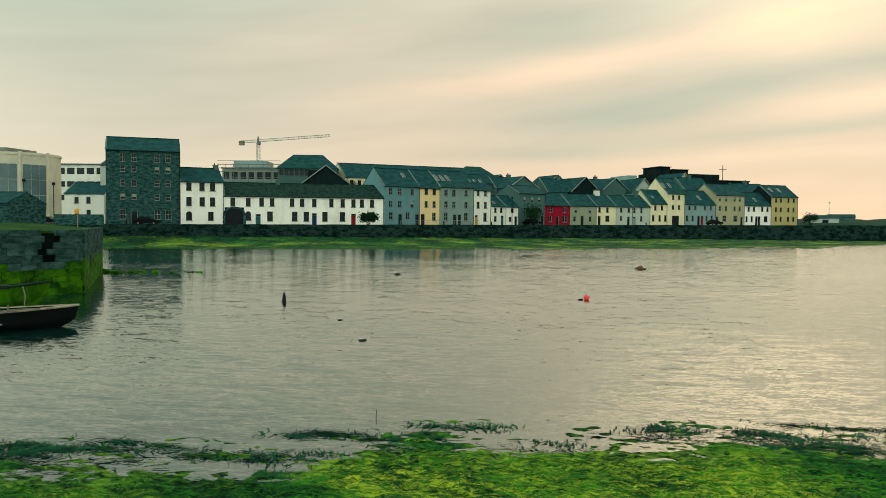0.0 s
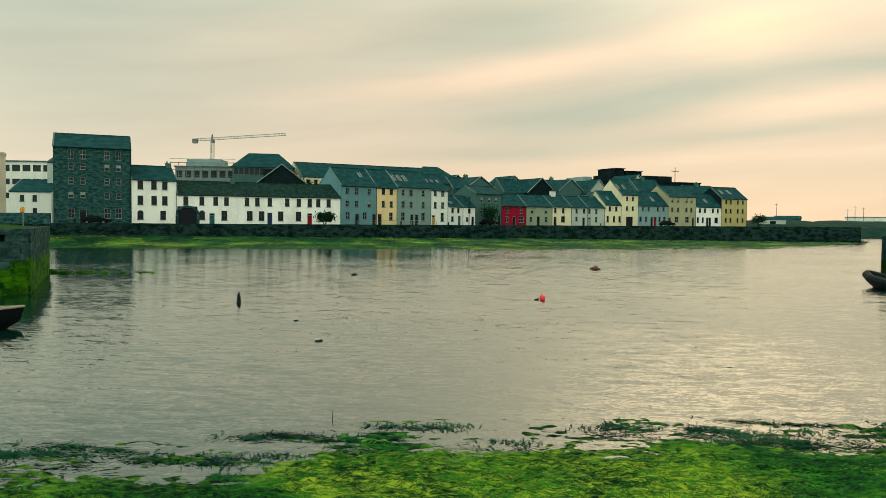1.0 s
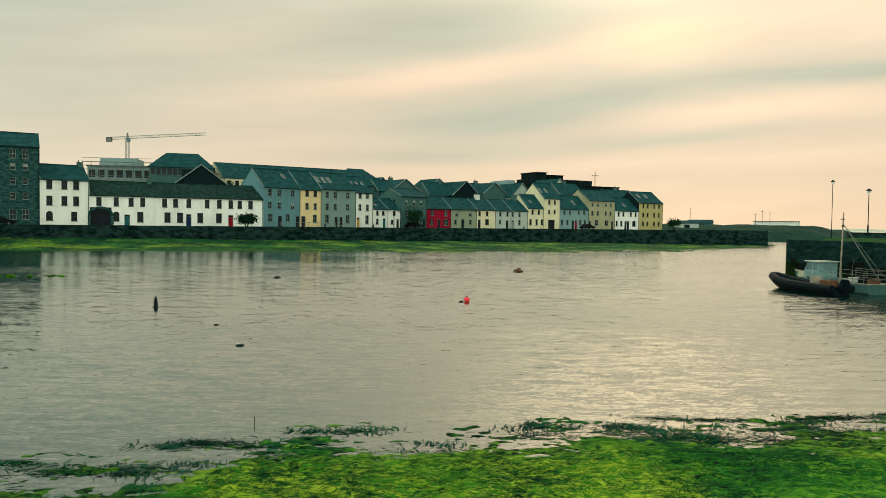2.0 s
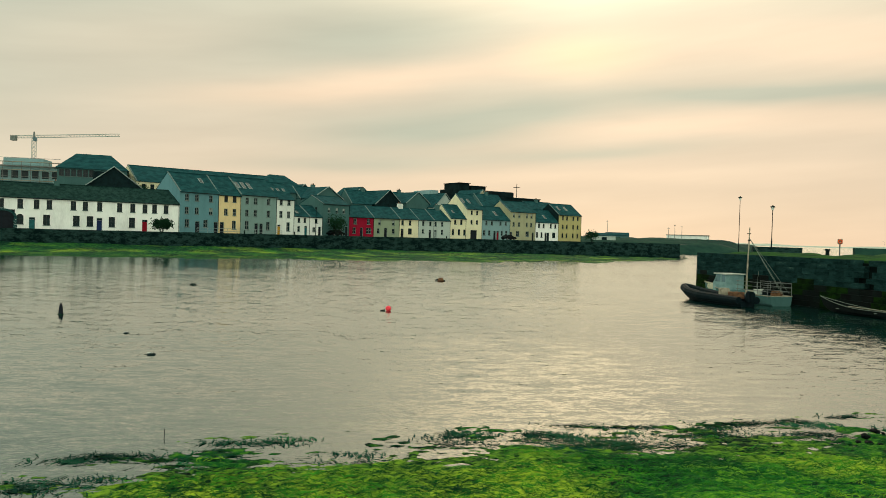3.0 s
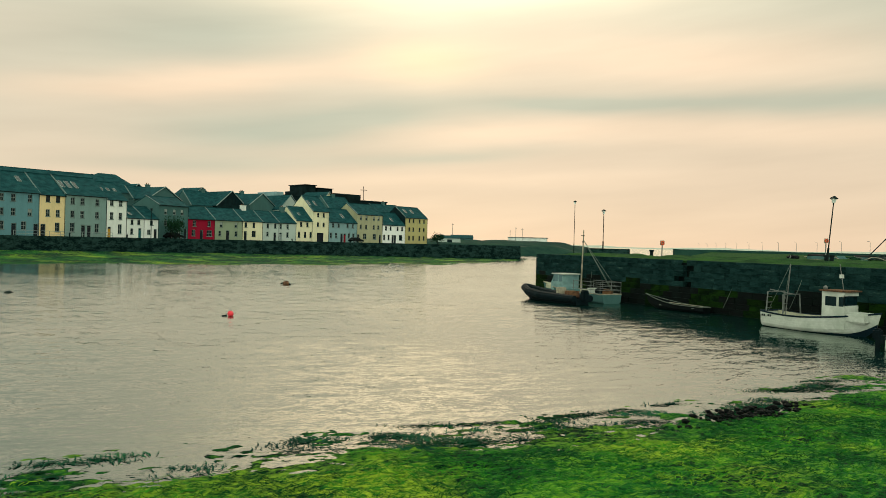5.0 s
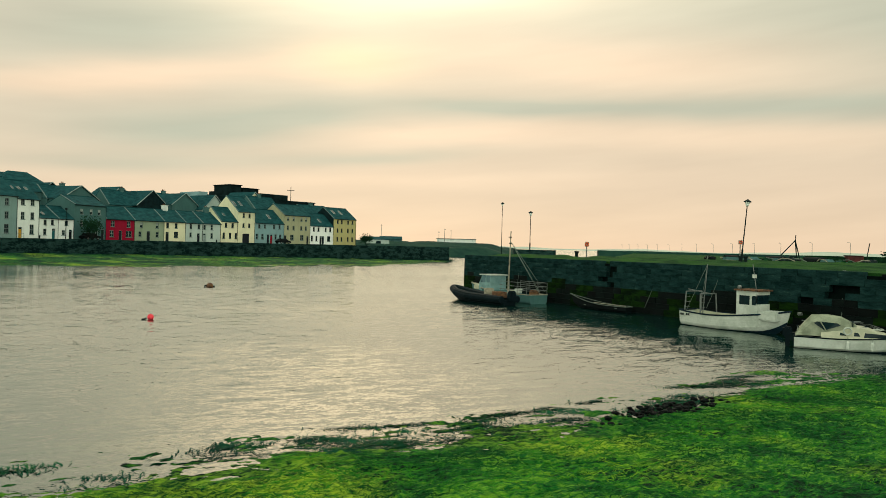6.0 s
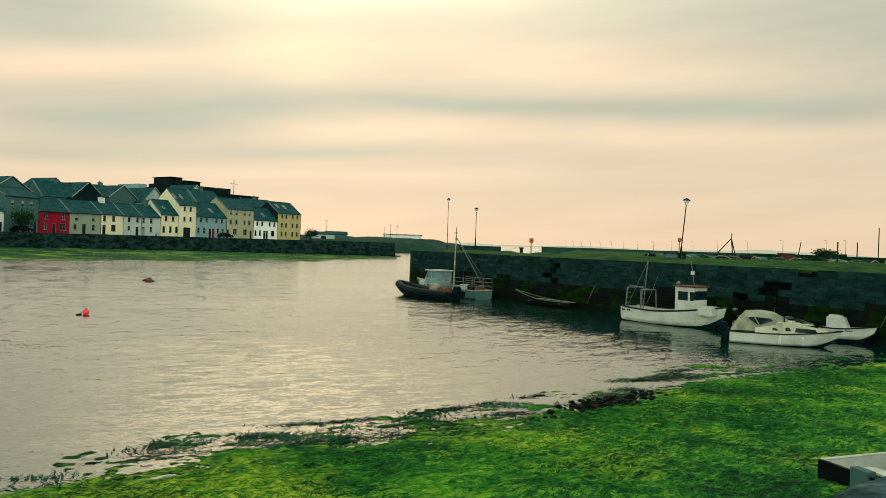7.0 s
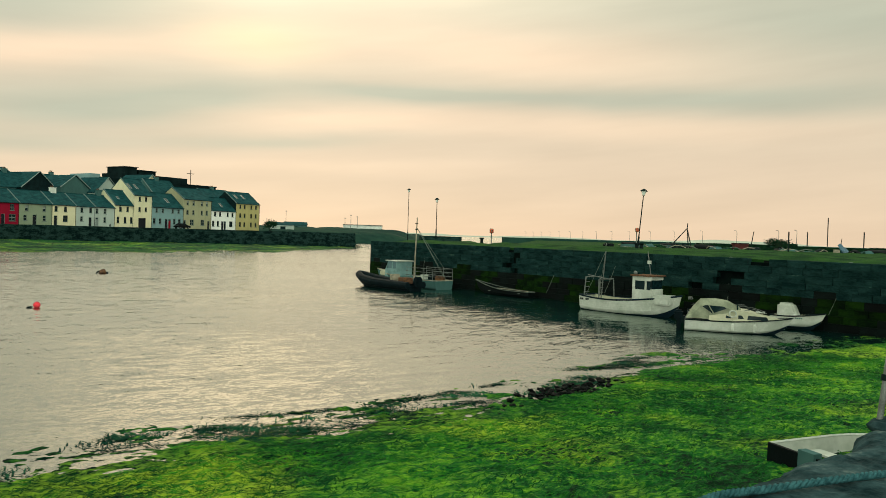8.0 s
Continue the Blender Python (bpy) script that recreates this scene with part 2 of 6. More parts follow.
# ---------------------------------------------------------------- mesh helpers
def part(name, bm, material, parent=None, label="", smooth=False):
    """Links a bmesh as one mesh object, under a thing or a part where one is given."""
    me = bpy.data.meshes.new(name)
    if smooth:
        for f in bm.faces:
            f.smooth = True
    bm.to_mesh(me)
    bm.free()
    me.materials.append(M[material] if isinstance(material, str) else material)
    ob = new(name, me)
    if parent is not None:
        ob.parent = parent
    if label:
        ob["label"] = label
    return ob


def thing(name, m, label, category, group="", kind=""):
    ob = new(name)
    ob.matrix_world = m
    ob.empty_display_size = 0.3
    return tagged(ob, label, category, group, kind)


def box(bm, x0, y0, z0, x1, y1, z1):
    v = [bm.verts.new((x, y, z)) for x in (x0, x1) for y in (y0, y1) for z in (z0, z1)]
    for q in ((0, 1, 3, 2), (4, 6, 7, 5), (0, 4, 5, 1), (2, 3, 7, 6), (0, 2, 6, 4), (1, 5, 7, 3)):
        bm.faces.new([v[i] for i in q])
    return v


def boxes(*rows):
    bm = bmesh.new()
    for r in rows:
        box(bm, *r)
    return bm


def rounded(bm, amount, segments=2):
    bmesh.ops.bevel(bm, geom=bm.edges[:], offset=amount, segments=segments, affect="EDGES")
    return bm


def tube(bm, pts, radii, sides=8, caps=True):
    """A round bar through points, with a radius at each."""
    pts = [Vector(p) for p in pts]
    if isinstance(radii, (int, float)):
        radii = [radii] * len(pts)
    rings = []
    for i, p in enumerate(pts):
        d = (pts[min(i + 1, len(pts) - 1)] - pts[max(i - 1, 0)]).normalized()
        a = d.orthogonal().normalized() if i == 0 else (rings_a - d * rings_a.dot(d)).normalized()
        rings_a = a
        b = d.cross(a)
        rings.append([bm.verts.new(p + (a * math.cos(k * math.tau / sides) + b * math.sin(k * math.tau / sides)) * radii[i]) for k in range(sides)])
    for r, s in zip(rings, rings[1:]):
        for k in range(sides):
            bm.faces.new((r[k], r[(k + 1) % sides], s[(k + 1) % sides], s[k]))
    if caps:
        bm.faces.new(rings[0][::-1])
        bm.faces.new(rings[-1])
    return bm


def prism(outline, z0, z1):
    """An upright block over a plan outline that runs anticlockwise."""
    bm = bmesh.new()
    lo, hi = [bm.verts.new((*p, z0)) for p in outline], [bm.verts.new((*p, z1)) for p in outline]
    n = len(outline)
    for k in range(n):
        bm.faces.new((lo[k], lo[(k + 1) % n], hi[(k + 1) % n], hi[k]))
    bm.faces.new(hi)
    bm.faces.new(lo[::-1])
    return bm


def slab(bm, corners, thick):
    """A flat sheet with thickness below its upper face."""
    top = [bm.verts.new(c) for c in corners]
    nrm = (top[1].co - top[0].co).cross(top[2].co - top[0].co).normalized()
    low = [bm.verts.new(v.co - nrm * thick) for v in top]
    n = len(top)
    bm.faces.new(top)
    bm.faces.new(low[::-1])
    for k in range(n):
        bm.faces.new((low[k], low[(k + 1) % n], top[(k + 1) % n], top[k]))


def fbm(x, y, scale, octaves=4, seed=0.0):
    v, a, out = Vector((x * scale, y * scale, seed)), 0.5, 0.0
    for _ in range(octaves):
        out += a * noise.noise(v)
        v, a = v * 2.03, a * 0.5
    return out


# ---------------------------------------------------------------- water, bed and shores
def water_material():
    """Murky water: wind ripples, steeper on their lee side, tilt the surface; Fresnel decides how much sky it mirrors."""
    m = bpy.data.materials.new("river_water")
    m.use_nodes = True
    N, L = m.node_tree.nodes, m.node_tree.links
    N.remove(N["Principled BSDF"])
    co = N.new("ShaderNodeTexCoord")

    def vec(op, a, b=None, scale=None):
        n = N.new("ShaderNodeVectorMath")
        n.operation = op
        for k, v in enumerate((a, b)):
            if isinstance(v, tuple):
                n.inputs[k].default_value = v
            elif v is not None:
                L.new(v, n.inputs[k])
        if scale is not None:
            if isinstance(scale, (int, float)):
                n.inputs["Scale"].default_value = scale
            else:
                L.new(scale, n.inputs["Scale"])
        return n.outputs[0]

    # calm and ruffled reaches
    mp, n, k = N.new("ShaderNodeMapping"), N.new("ShaderNodeTexNoise"), N.new("ShaderNodeMapRange")
    mp.inputs["Scale"].default_value = (0.35, 1, 1)
    n.inputs["Scale"].default_value, n.inputs["Detail"].default_value = 0.06, 3
    k.inputs["From Min"].default_value, k.inputs["From Max"].default_value = 0.36, 0.64
    k.inputs["To Min"].default_value, k.inputs["To Max"].default_value = 0.65, 1.2
    L.new(co.outputs["Object"], mp.inputs[0])
    L.new(mp.outputs[0], n.inputs["Vector"])
    L.new(n.outputs["Fac"], k.inputs[0])
    slope = None
    for s, turn, st, w, d in ((0.5, 14, (0.40, 1, 1), 0.030, 2), (2.8, -8, (0.26, 1, 1), 0.150, 2), (8.0, 5, (0.32, 1, 1), 0.165, 2), (21.0, -4, (0.5, 1, 1), 0.190, 1)):
        mp, n = N.new("ShaderNodeMapping"), N.new("ShaderNodeTexNoise")
        mp.inputs["Scale"].default_value, mp.inputs["Rotation"].default_value = st, (0, 0, radians(turn))
        n.inputs["Scale"].default_value, n.inputs["Detail"].default_value, n.inputs["Distortion"].default_value = s, d, 0.5
        L.new(co.outputs["Object"], mp.inputs[0])
        L.new(mp.outputs[0], n.inputs["Vector"])
        tilt = vec("MULTIPLY", vec("SUBTRACT", n.outputs["Color"], (0.5, 0.565, 0.5)), (0.6 * w, 1.6 * w, 0))
        slope = tilt if slope is None else vec("ADD", slope, tilt)
    slope = vec("SCALE", slope, scale=k.outputs[0])
    normal = vec("NORMALIZE", vec("ADD", slope, (0, 0, 1)))
    murk, clear, under = N.new("ShaderNodeBsdfDiffuse"), N.new("ShaderNodeBsdfTransparent"), N.new("ShaderNodeMixShader")
    murk.inputs["Color"].default_value = (0.0015, 0.024, 0.021, 1)
    clear.inputs["Color"].default_value = (0.26, 0.52, 0.44, 1)
    under.inputs[0].default_value = 0.55
    L.new(clear.outputs[0], under.inputs[1])
    L.new(murk.outputs[0], under.inputs[2])
    gloss, fres, top = N.new("ShaderNodeBsdfGlossy"), N.new("ShaderNodeFresnel"), N.new("ShaderNodeMixShader")
    gloss.inputs["Color"].default_value = (0.95, 1, 0.94, 1)
    gloss.inputs["Roughness"].default_value = 0.07
    fres.inputs["IOR"].default_value = 2.3
    for n in (gloss, fres):
        L.new(normal, n.inputs["Normal"])
    L.new(fres.outputs[0], top.inputs[0])
    L.new(under.outputs[0], top.inputs[1])
    L.new(gloss.outputs[0], top.inputs[2])
    L.new(top.outputs[0], N["Material Output"].inputs["Surface"])
    return m


M["water"] = water_material()
bm = bmesh.new()
bmesh.ops.create_grid(bm, x_segments=40, y_segments=40, size=4600)
tagged(part("water", bm, "water"), "grey-green rippled river water reflecting the evening sky", "water", kind="structure")
bm = bmesh.new()
bmesh.ops.create_grid(bm, x_segments=10, y_segments=10, size=4700)
bed = part("ground", bm, "mud")
bed.location.z = -1.6
tagged(bed, "dark muddy river and sea bed under the water", "ground", kind="structure")


def along(points, x):
    """The height of a plan polyline at x."""
    return float(np.interp(x, [p[0] for p in points], [p[1] for p in points]))


NEAR_SHORE = [(-40, 6.5), (-20, 9.0), (-9, 10.5), (-6.6, 10.9), (-4.4, 11.3), (-2.6, 12.0), (-1.6, 13.3), (1.7, 13.75), (5, 14.3), (8, 14.6), (11.5, 14.9), (16, 15.9), (22, 17.9), (24, 18.1), (28, 17.9), (36, 18.8), (60, 17)]


def weed_material(name, dark, mid, bright, scale, drift=0.0, tide=0.12):
    """Matted weed: fine threads, pits between the clumps with their shade painted in, and bleached yellow drifts."""
    m = bpy.data.materials.new(name)
    m.use_nodes = True
    N, L = m.node_tree.nodes, m.node_tree.links
    p = N["Principled BSDF"]
    p.inputs["Roughness"].default_value = 0.75
    p.inputs["Specular IOR Level"].default_value = 0.05
    co = N.new("ShaderNodeTexCoord")

    def noise_tex(vec_out, s, detail, rough=0.5):
        n = N.new("ShaderNodeTexNoise")
        n.inputs["Scale"].default_value, n.inputs["Detail"].default_value, n.inputs["Roughness"].default_value = s * scale, detail, rough
        L.new(vec_out, n.inputs["Vector"])
        return n

    def madd(a, k, c):
        n = N.new("ShaderNodeMath")
        n.operation = "MULTIPLY_ADD"
        L.new(a, n.inputs[0])
        n.inputs[1].default_value = k
        if isinstance(c, (int, float)):
            n.inputs[2].default_value = c
        else:
            L.new(c, n.inputs[2])
        return n.outputs[0]

    def steps(value, lo, hi, top=1.0):
        n = N.new("ShaderNodeMapRange")
        n.inputs["From Min"].default_value, n.inputs["From Max"].default_value, n.inputs["To Max"].default_value = lo, hi, top
        L.new(value, n.inputs[0])
        return n.outputs[0]

    warp = noise_tex(co.outputs["Object"], 1.3, 3)
    mix = N.new("ShaderNodeVectorMath")
    mix.operation = "MULTIPLY_ADD"
    mix.inputs[1].default_value = (0.9 / scale, 0.7 / scale, 0)
    L.new(warp.outputs["Color"], mix.inputs[0])
    L.new(co.outputs["Object"], mix.inputs[2])
    mp = N.new("ShaderNodeMapping")
    mp.inputs["Scale"].default_value = (0.7, 1.3, 1)
    L.new(mix.outputs[0], mp.inputs[0])
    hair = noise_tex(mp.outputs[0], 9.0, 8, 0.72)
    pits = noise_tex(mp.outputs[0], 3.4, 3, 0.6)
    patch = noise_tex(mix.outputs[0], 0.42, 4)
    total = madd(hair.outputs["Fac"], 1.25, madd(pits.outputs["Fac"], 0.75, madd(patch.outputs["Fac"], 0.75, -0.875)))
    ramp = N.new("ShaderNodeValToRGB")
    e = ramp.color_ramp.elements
    # low relief goes near-black: the shade between clumps is put into the colour
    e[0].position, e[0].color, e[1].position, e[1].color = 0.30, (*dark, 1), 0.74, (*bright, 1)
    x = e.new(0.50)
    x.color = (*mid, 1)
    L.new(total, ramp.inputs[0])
    bleach = noise_tex(mix.outputs[0], 0.30, 3)
    spread = N.new("ShaderNodeMath")
    spread.operation = "MULTIPLY"
    spot, far = N.new("ShaderNodeMapping"), N.new("ShaderNodeVectorMath")
    spot.inputs["Location"].default_value, spot.inputs["Scale"].default_value = (-0.42, -5.9, 0), (0.20, 0.48, 0)
    far.operation = "LENGTH"
    L.new(mix.outputs[0], spot.inputs[0])
    L.new(spot.outputs[0], far.inputs[0])
    near_edge_drift = N.new("ShaderNodeMapRange")
    near_edge_drift.inputs["From Min"].default_value, near_edge_drift.inputs["From Max"].default_value = 0.3, 1.4
    near_edge_drift.inputs["To Min"].default_value, near_edge_drift.inputs["To Max"].default_value = 0.22, 0.0
    L.new(far.outputs["Value"], near_edge_drift.inputs[0])
    L.new(steps(madd(bleach.outputs["Fac"], 1.0, near_edge_drift.outputs[0]), 0.50, 0.68, drift), spread.inputs[0])
    L.new(steps(total, 0.36, 0.66), spread.inputs[1])
    yel = N.new("ShaderNodeMix")
    yel.data_type = "RGBA"
    L.new(spread.outputs[0], yel.inputs[0])
    L.new(ramp.outputs[0], yel.inputs[6])
    yel.inputs[7].default_value = (0.46, 0.60, 0.035, 1)
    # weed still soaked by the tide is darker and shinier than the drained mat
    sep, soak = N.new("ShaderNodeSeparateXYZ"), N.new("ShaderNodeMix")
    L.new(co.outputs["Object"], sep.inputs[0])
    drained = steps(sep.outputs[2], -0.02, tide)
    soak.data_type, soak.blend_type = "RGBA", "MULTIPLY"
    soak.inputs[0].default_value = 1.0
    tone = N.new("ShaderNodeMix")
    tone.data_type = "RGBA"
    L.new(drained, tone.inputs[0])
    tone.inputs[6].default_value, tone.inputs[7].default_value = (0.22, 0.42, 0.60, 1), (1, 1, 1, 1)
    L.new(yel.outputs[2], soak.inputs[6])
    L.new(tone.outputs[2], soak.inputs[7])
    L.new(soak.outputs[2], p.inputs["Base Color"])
    b = N.new("ShaderNodeBump")
    b.inputs["Strength"].default_value, b.inputs["Distance"].default_value = 1.0, 0.07 / scale
    L.new(total, b.inputs["Height"])
    L.new(b.outputs[0], p.inputs["Normal"])
    return m


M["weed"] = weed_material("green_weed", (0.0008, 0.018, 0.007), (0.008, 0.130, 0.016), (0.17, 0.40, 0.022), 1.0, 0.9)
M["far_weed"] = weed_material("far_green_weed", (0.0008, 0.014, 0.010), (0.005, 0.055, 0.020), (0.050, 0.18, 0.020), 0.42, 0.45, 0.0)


def sheet(name, xs, ys, height, material, keep=None):
    """A height field over a grid."""
    nx, ny = len(xs), len(ys)
    verts = [(x, y, height(x, y)) for y in ys for x in xs]
    faces = [(j * nx + i, j * nx + i + 1, (j + 1) * nx + i + 1, (j + 1) * nx + i) for j in range(ny - 1) for i in range(nx - 1)]
    if keep:
        inside = [keep(v[0], v[1]) for v in verts]
        faces = [f for f in faces if all(inside[i] for i in f)]
    me = bpy.data.meshes.new(name)
    me.from_pydata(verts, [], faces)
    me.polygons.foreach_set("use_smooth", [True] * len(me.polygons))
    me.materials.append(M[material])
    return new(name, me)


def near_height(x, y):
    d = along(NEAR_SHORE, x) - y
    if d > 0:
        base = 0.045 * d
    else:
        base = max(0.014 * d if d > -2.2 else -0.031 + 0.20 * (d + 2.2), -1.0)
    w = fbm(x, y, 0.7, 2, 3.0) * 0.9
    lumps = fbm(x * 0.6 + w, y * 1.3, 0.75, 4, 7.0) * 0.10
    shallows = math.exp(-((d + 1.0) / 1.2) ** 2)
    lumps += shallows * (0.13 * fbm(x * 0.6 + w, y * 1.5, 2.4, 5, 15.0) + 0.05 * (0.22 - abs(noise.noise(Vector((x * 1.3 + 3 * w, y * 3.2 + 2 * w, 12.0))))))
    tufts = (0.35 - abs(noise.noise(Vector((x * 2.6 + 2 * w, y * 4.2 + w, 1.0))))) * 0.10 + (0.4 - abs(noise.noise(Vector((x * 5.5 + 2 * w, y * 8.0, 5.0))))) * 0.06
    return base + lumps + tufts * (1 - 0.45 * shallows) - 0.02


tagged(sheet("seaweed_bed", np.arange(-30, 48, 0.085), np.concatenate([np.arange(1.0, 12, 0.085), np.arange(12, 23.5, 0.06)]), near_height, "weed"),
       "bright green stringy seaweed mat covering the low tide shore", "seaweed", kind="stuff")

# far bank, quay wall and street
WALL = [(-170, 88), (-110, 106), (-75, 116), (-56, 125), (-28, 139), (5, 160), (45, 182), (89.3, 198.5)]
FAR_SHORE = [(-170, 74), (-110, 92), (-79, 99), (-64, 103), (-23, 112.7), (12, 122.6), (41, 133.4), (58, 148), (70, 166), (89, 194)]


def wall_height(x):
    return float(np.interp(x, (-75, 90), (3.62, 3.95)))


def bank_height(x, y):
    a, b = along(FAR_SHORE, x), along(WALL, x)
    k = (y - a) / max(b - a, 1.0)
    foot = float(np.interp(x, (-75, 5, 60, 89), (1.7, 1.0, 0.35, 0.1)))
    z = foot * (0.25 * min(k, 1) + 0.75 * max(0, min(k, 1)) ** 2) if k > 0 else 0.05 * (y - a)
    return max(z, -0.8) + fbm(x, y, 0.12, 3, 2.0) * 0.20 + fbm(x, y * 1.3, 0.8, 3, 6.0) * 0.22 - 0.03


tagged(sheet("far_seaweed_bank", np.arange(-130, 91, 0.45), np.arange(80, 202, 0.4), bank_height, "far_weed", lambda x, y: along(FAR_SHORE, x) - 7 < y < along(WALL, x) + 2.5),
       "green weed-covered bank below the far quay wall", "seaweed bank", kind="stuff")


def ribbon(pts, lo, hi, thick):
    """A wall of even thickness along a plan polyline, set back from it; lo and hi give heights at x."""
    bm = bmesh.new()
    rows = []
    for i, p in enumerate(pts):
        a, b = Vector(pts[max(i - 1, 0)]), Vector(pts[min(i + 1, len(pts) - 1)])
        d = (b - a).normalized()
        n = Vector((-d.y, d.x)) * thick
        rows.append([bm.verts.new(v) for v in ((p[0], p[1], lo(p[0])), (p[0] + n.x * 0.3, p[1] + n.y * 0.3, hi(p[0])), (p[0] + n.x, p[1] + n.y, hi(p[0])), (p[0] + n.x, p[1] + n.y, lo(p[0])))])
    for r, s in zip(rows, rows[1:]):
        for k in range(3):
            bm.faces.new((r[k], s[k], s[k + 1], r[k + 1]))
    bm.faces.new(rows[0])
    bm.faces.new(rows[-1][::-1])
    return bm


def densify(pts, step):
    out = []
    for a, b in zip(pts, pts[1:]):
        n = max(1, int(math.dist(a, b) / step))
        out += [(a[0] + (b[0] - a[0]) * k / n, a[1] + (b[1] - a[1]) * k / n) for k in range(n)]
    return out + [pts[-1]]


far_wall = part("quay_wall_far", ribbon(densify(WALL, 1.5), lambda x: -1.0, lambda x: wall_height(x) + 0.06 * noise.noise(Vector((x * 0.3, 0, 0))), 1.1), "far_wall")
tagged(far_wall, "long dark rubble stone quay wall on the far shore", "quay wall", kind="structure")
inner = [(x + 0.6, y + 0.9) for x, y in WALL]
street = [*[(x, y) for x, y in inner], (110, 240), (130, 330), (-200, 330), (-200, 95)]
bm = bmesh.new()
bm.faces.new([bm.verts.new((x, y, wall_height(x) - 0.18)) for x, y in street])
bmesh.ops.triangulate(bm, faces=bm.faces[:])
tagged(part("road", bm, "tarmac"), "grey tarmac quayside street in front of the terrace", "road", kind="structure")


# ---------------------------------------------------------------- houses
def facade(w, h, holes, thick=0.22):
    """The front wall in the plane y = 0 with openings (x0, z0, x1, z1) and their reveals."""
    bm = bmesh.new()
    xs = sorted({0.0, w, *[q for o in holes for q in (o[0], o[2])]})
    zs = sorted({0.0, h, *[q for o in holes for q in (o[1], o[3])]})
    for xa, xb in zip(xs, xs[1:]):
        for za, zb in zip(zs, zs[1:]):
            cx, cz = (xa + xb) / 2, (za + zb) / 2
            if not any(o[0] < cx < o[2] and o[1] < cz < o[3] for o in holes):
                bm.faces.new([bm.verts.new(c) for c in ((xa, 0, za), (xb, 0, za), (xb, 0, zb), (xa, 0, zb))])
    for x0, z0, x1, z1 in holes:
        loop = ((x0, z0), (x1, z0), (x1, z1), (x0, z1))
        for (ax, az), (bx, bz) in zip(loop, loop[1:] + loop[:1]):
            bm.faces.new([bm.verts.new(c) for c in ((ax, 0, az), (ax, thick, az), (bx, thick, bz), (bx, 0, bz))])
    bmesh.ops.remove_doubles(bm, verts=bm.verts[:], dist=0.001)
    return bm


def add_window(home, x, z, w, h, frame_mat="frame_white", sill="lead", blind=False, arched=False, surround=None):
    x0, x1, z0, z1 = x - w / 2, x + w / 2, z - h / 2, z + h / 2
    t = 0.06
    bm = boxes((x0, 0.10, z0, x0 + t, 0.17, z1), (x1 - t, 0.10, z0, x1, 0.17, z1), (x0 + t, 0.10, z0, x1 - t, 0.17, z0 + t), (x0 + t, 0.10, z1 - t, x1 - t, 0.17, z1), (x0 + t, 0.11, z - 0.03, x1 - t, 0.165, z + 0.03))
    if w > 0.8:
        box(bm, x - 0.02, 0.12, z0 + t, x + 0.02, 0.16, z - 0.03)
        box(bm, x - 0.02, 0.12, z + 0.03, x + 0.02, 0.16, z1 - t)
    win = part("window", bm, frame_mat, home)
    part("pane", boxes((x0 + 0.01, 0.172, z0 + 0.01, x1 - 0.01, 0.19, z1 - 0.01)), "glass", win)
    if blind:
        part("blind", boxes((x0 + t, 0.160, z, x1 - t, 0.170, z1 - t)), "curtain", win)
    part("sill", boxes((x0 - 0.08, -0.09, z0 - 0.10, x1 + 0.08, 0.10, z0)), sill, win)
    if arched:
        bm = bmesh.new()
        n = 8
        for s in (-1, 1):
            ring = [(x + s * w / 2 * math.cos(a), z1 - w / 2 + w / 2 * math.sin(a)) for a in [k * math.pi / 2 / n for k in range(n + 1)]]
            pts = ring + [(x + s * (w / 2 + 0.002), z1 + 0.002)]
            bm.faces.new([bm.verts.new((px, -0.012, pz)) for px, pz in (pts if s < 0 else pts[::-1])])
        part("arch_spandrel", bm, surround, win)


def add_door(home, x, w, h, material, fan=True):
    x0, x1 = x - w / 2, x + w / 2
    d = part("door", boxes((x0 + 0.07, 0.12, 0.02, x1 - 0.07, 0.17, h - (0.42 if fan else 0.07))), material, home)
    part("door_frame", boxes((x0, 0.09, 0, x0 + 0.07, 0.18, h), (x1 - 0.07, 0.09, 0, x1, 0.18, h), (x0 + 0.07, 0.09, h - 0.07, x1 - 0.07, 0.18, h)), "frame_white" if fan else "frame_dark", d)
    part("panel", boxes((x0 + 0.2, 0.105, 0.25, x1 - 0.2, 0.12, 0.95), (x0 + 0.2, 0.105, 1.1, x1 - 0.2, 0.12, h - 0.6)), material, d)
    bm = bmesh.new()
    bmesh.ops.create_uvsphere(bm, u_segments=6, v_segments=4, radius=0.045, matrix=Matrix.Translation((x1 - 0.17, 0.09, 1.0)))
    part("knob", bm, "steel", d)
    if fan:
        part("fanlight", boxes((x0 + 0.07, 0.14, h - 0.40, x1 - 0.07, 0.16, h - 0.07)), "glass", d)


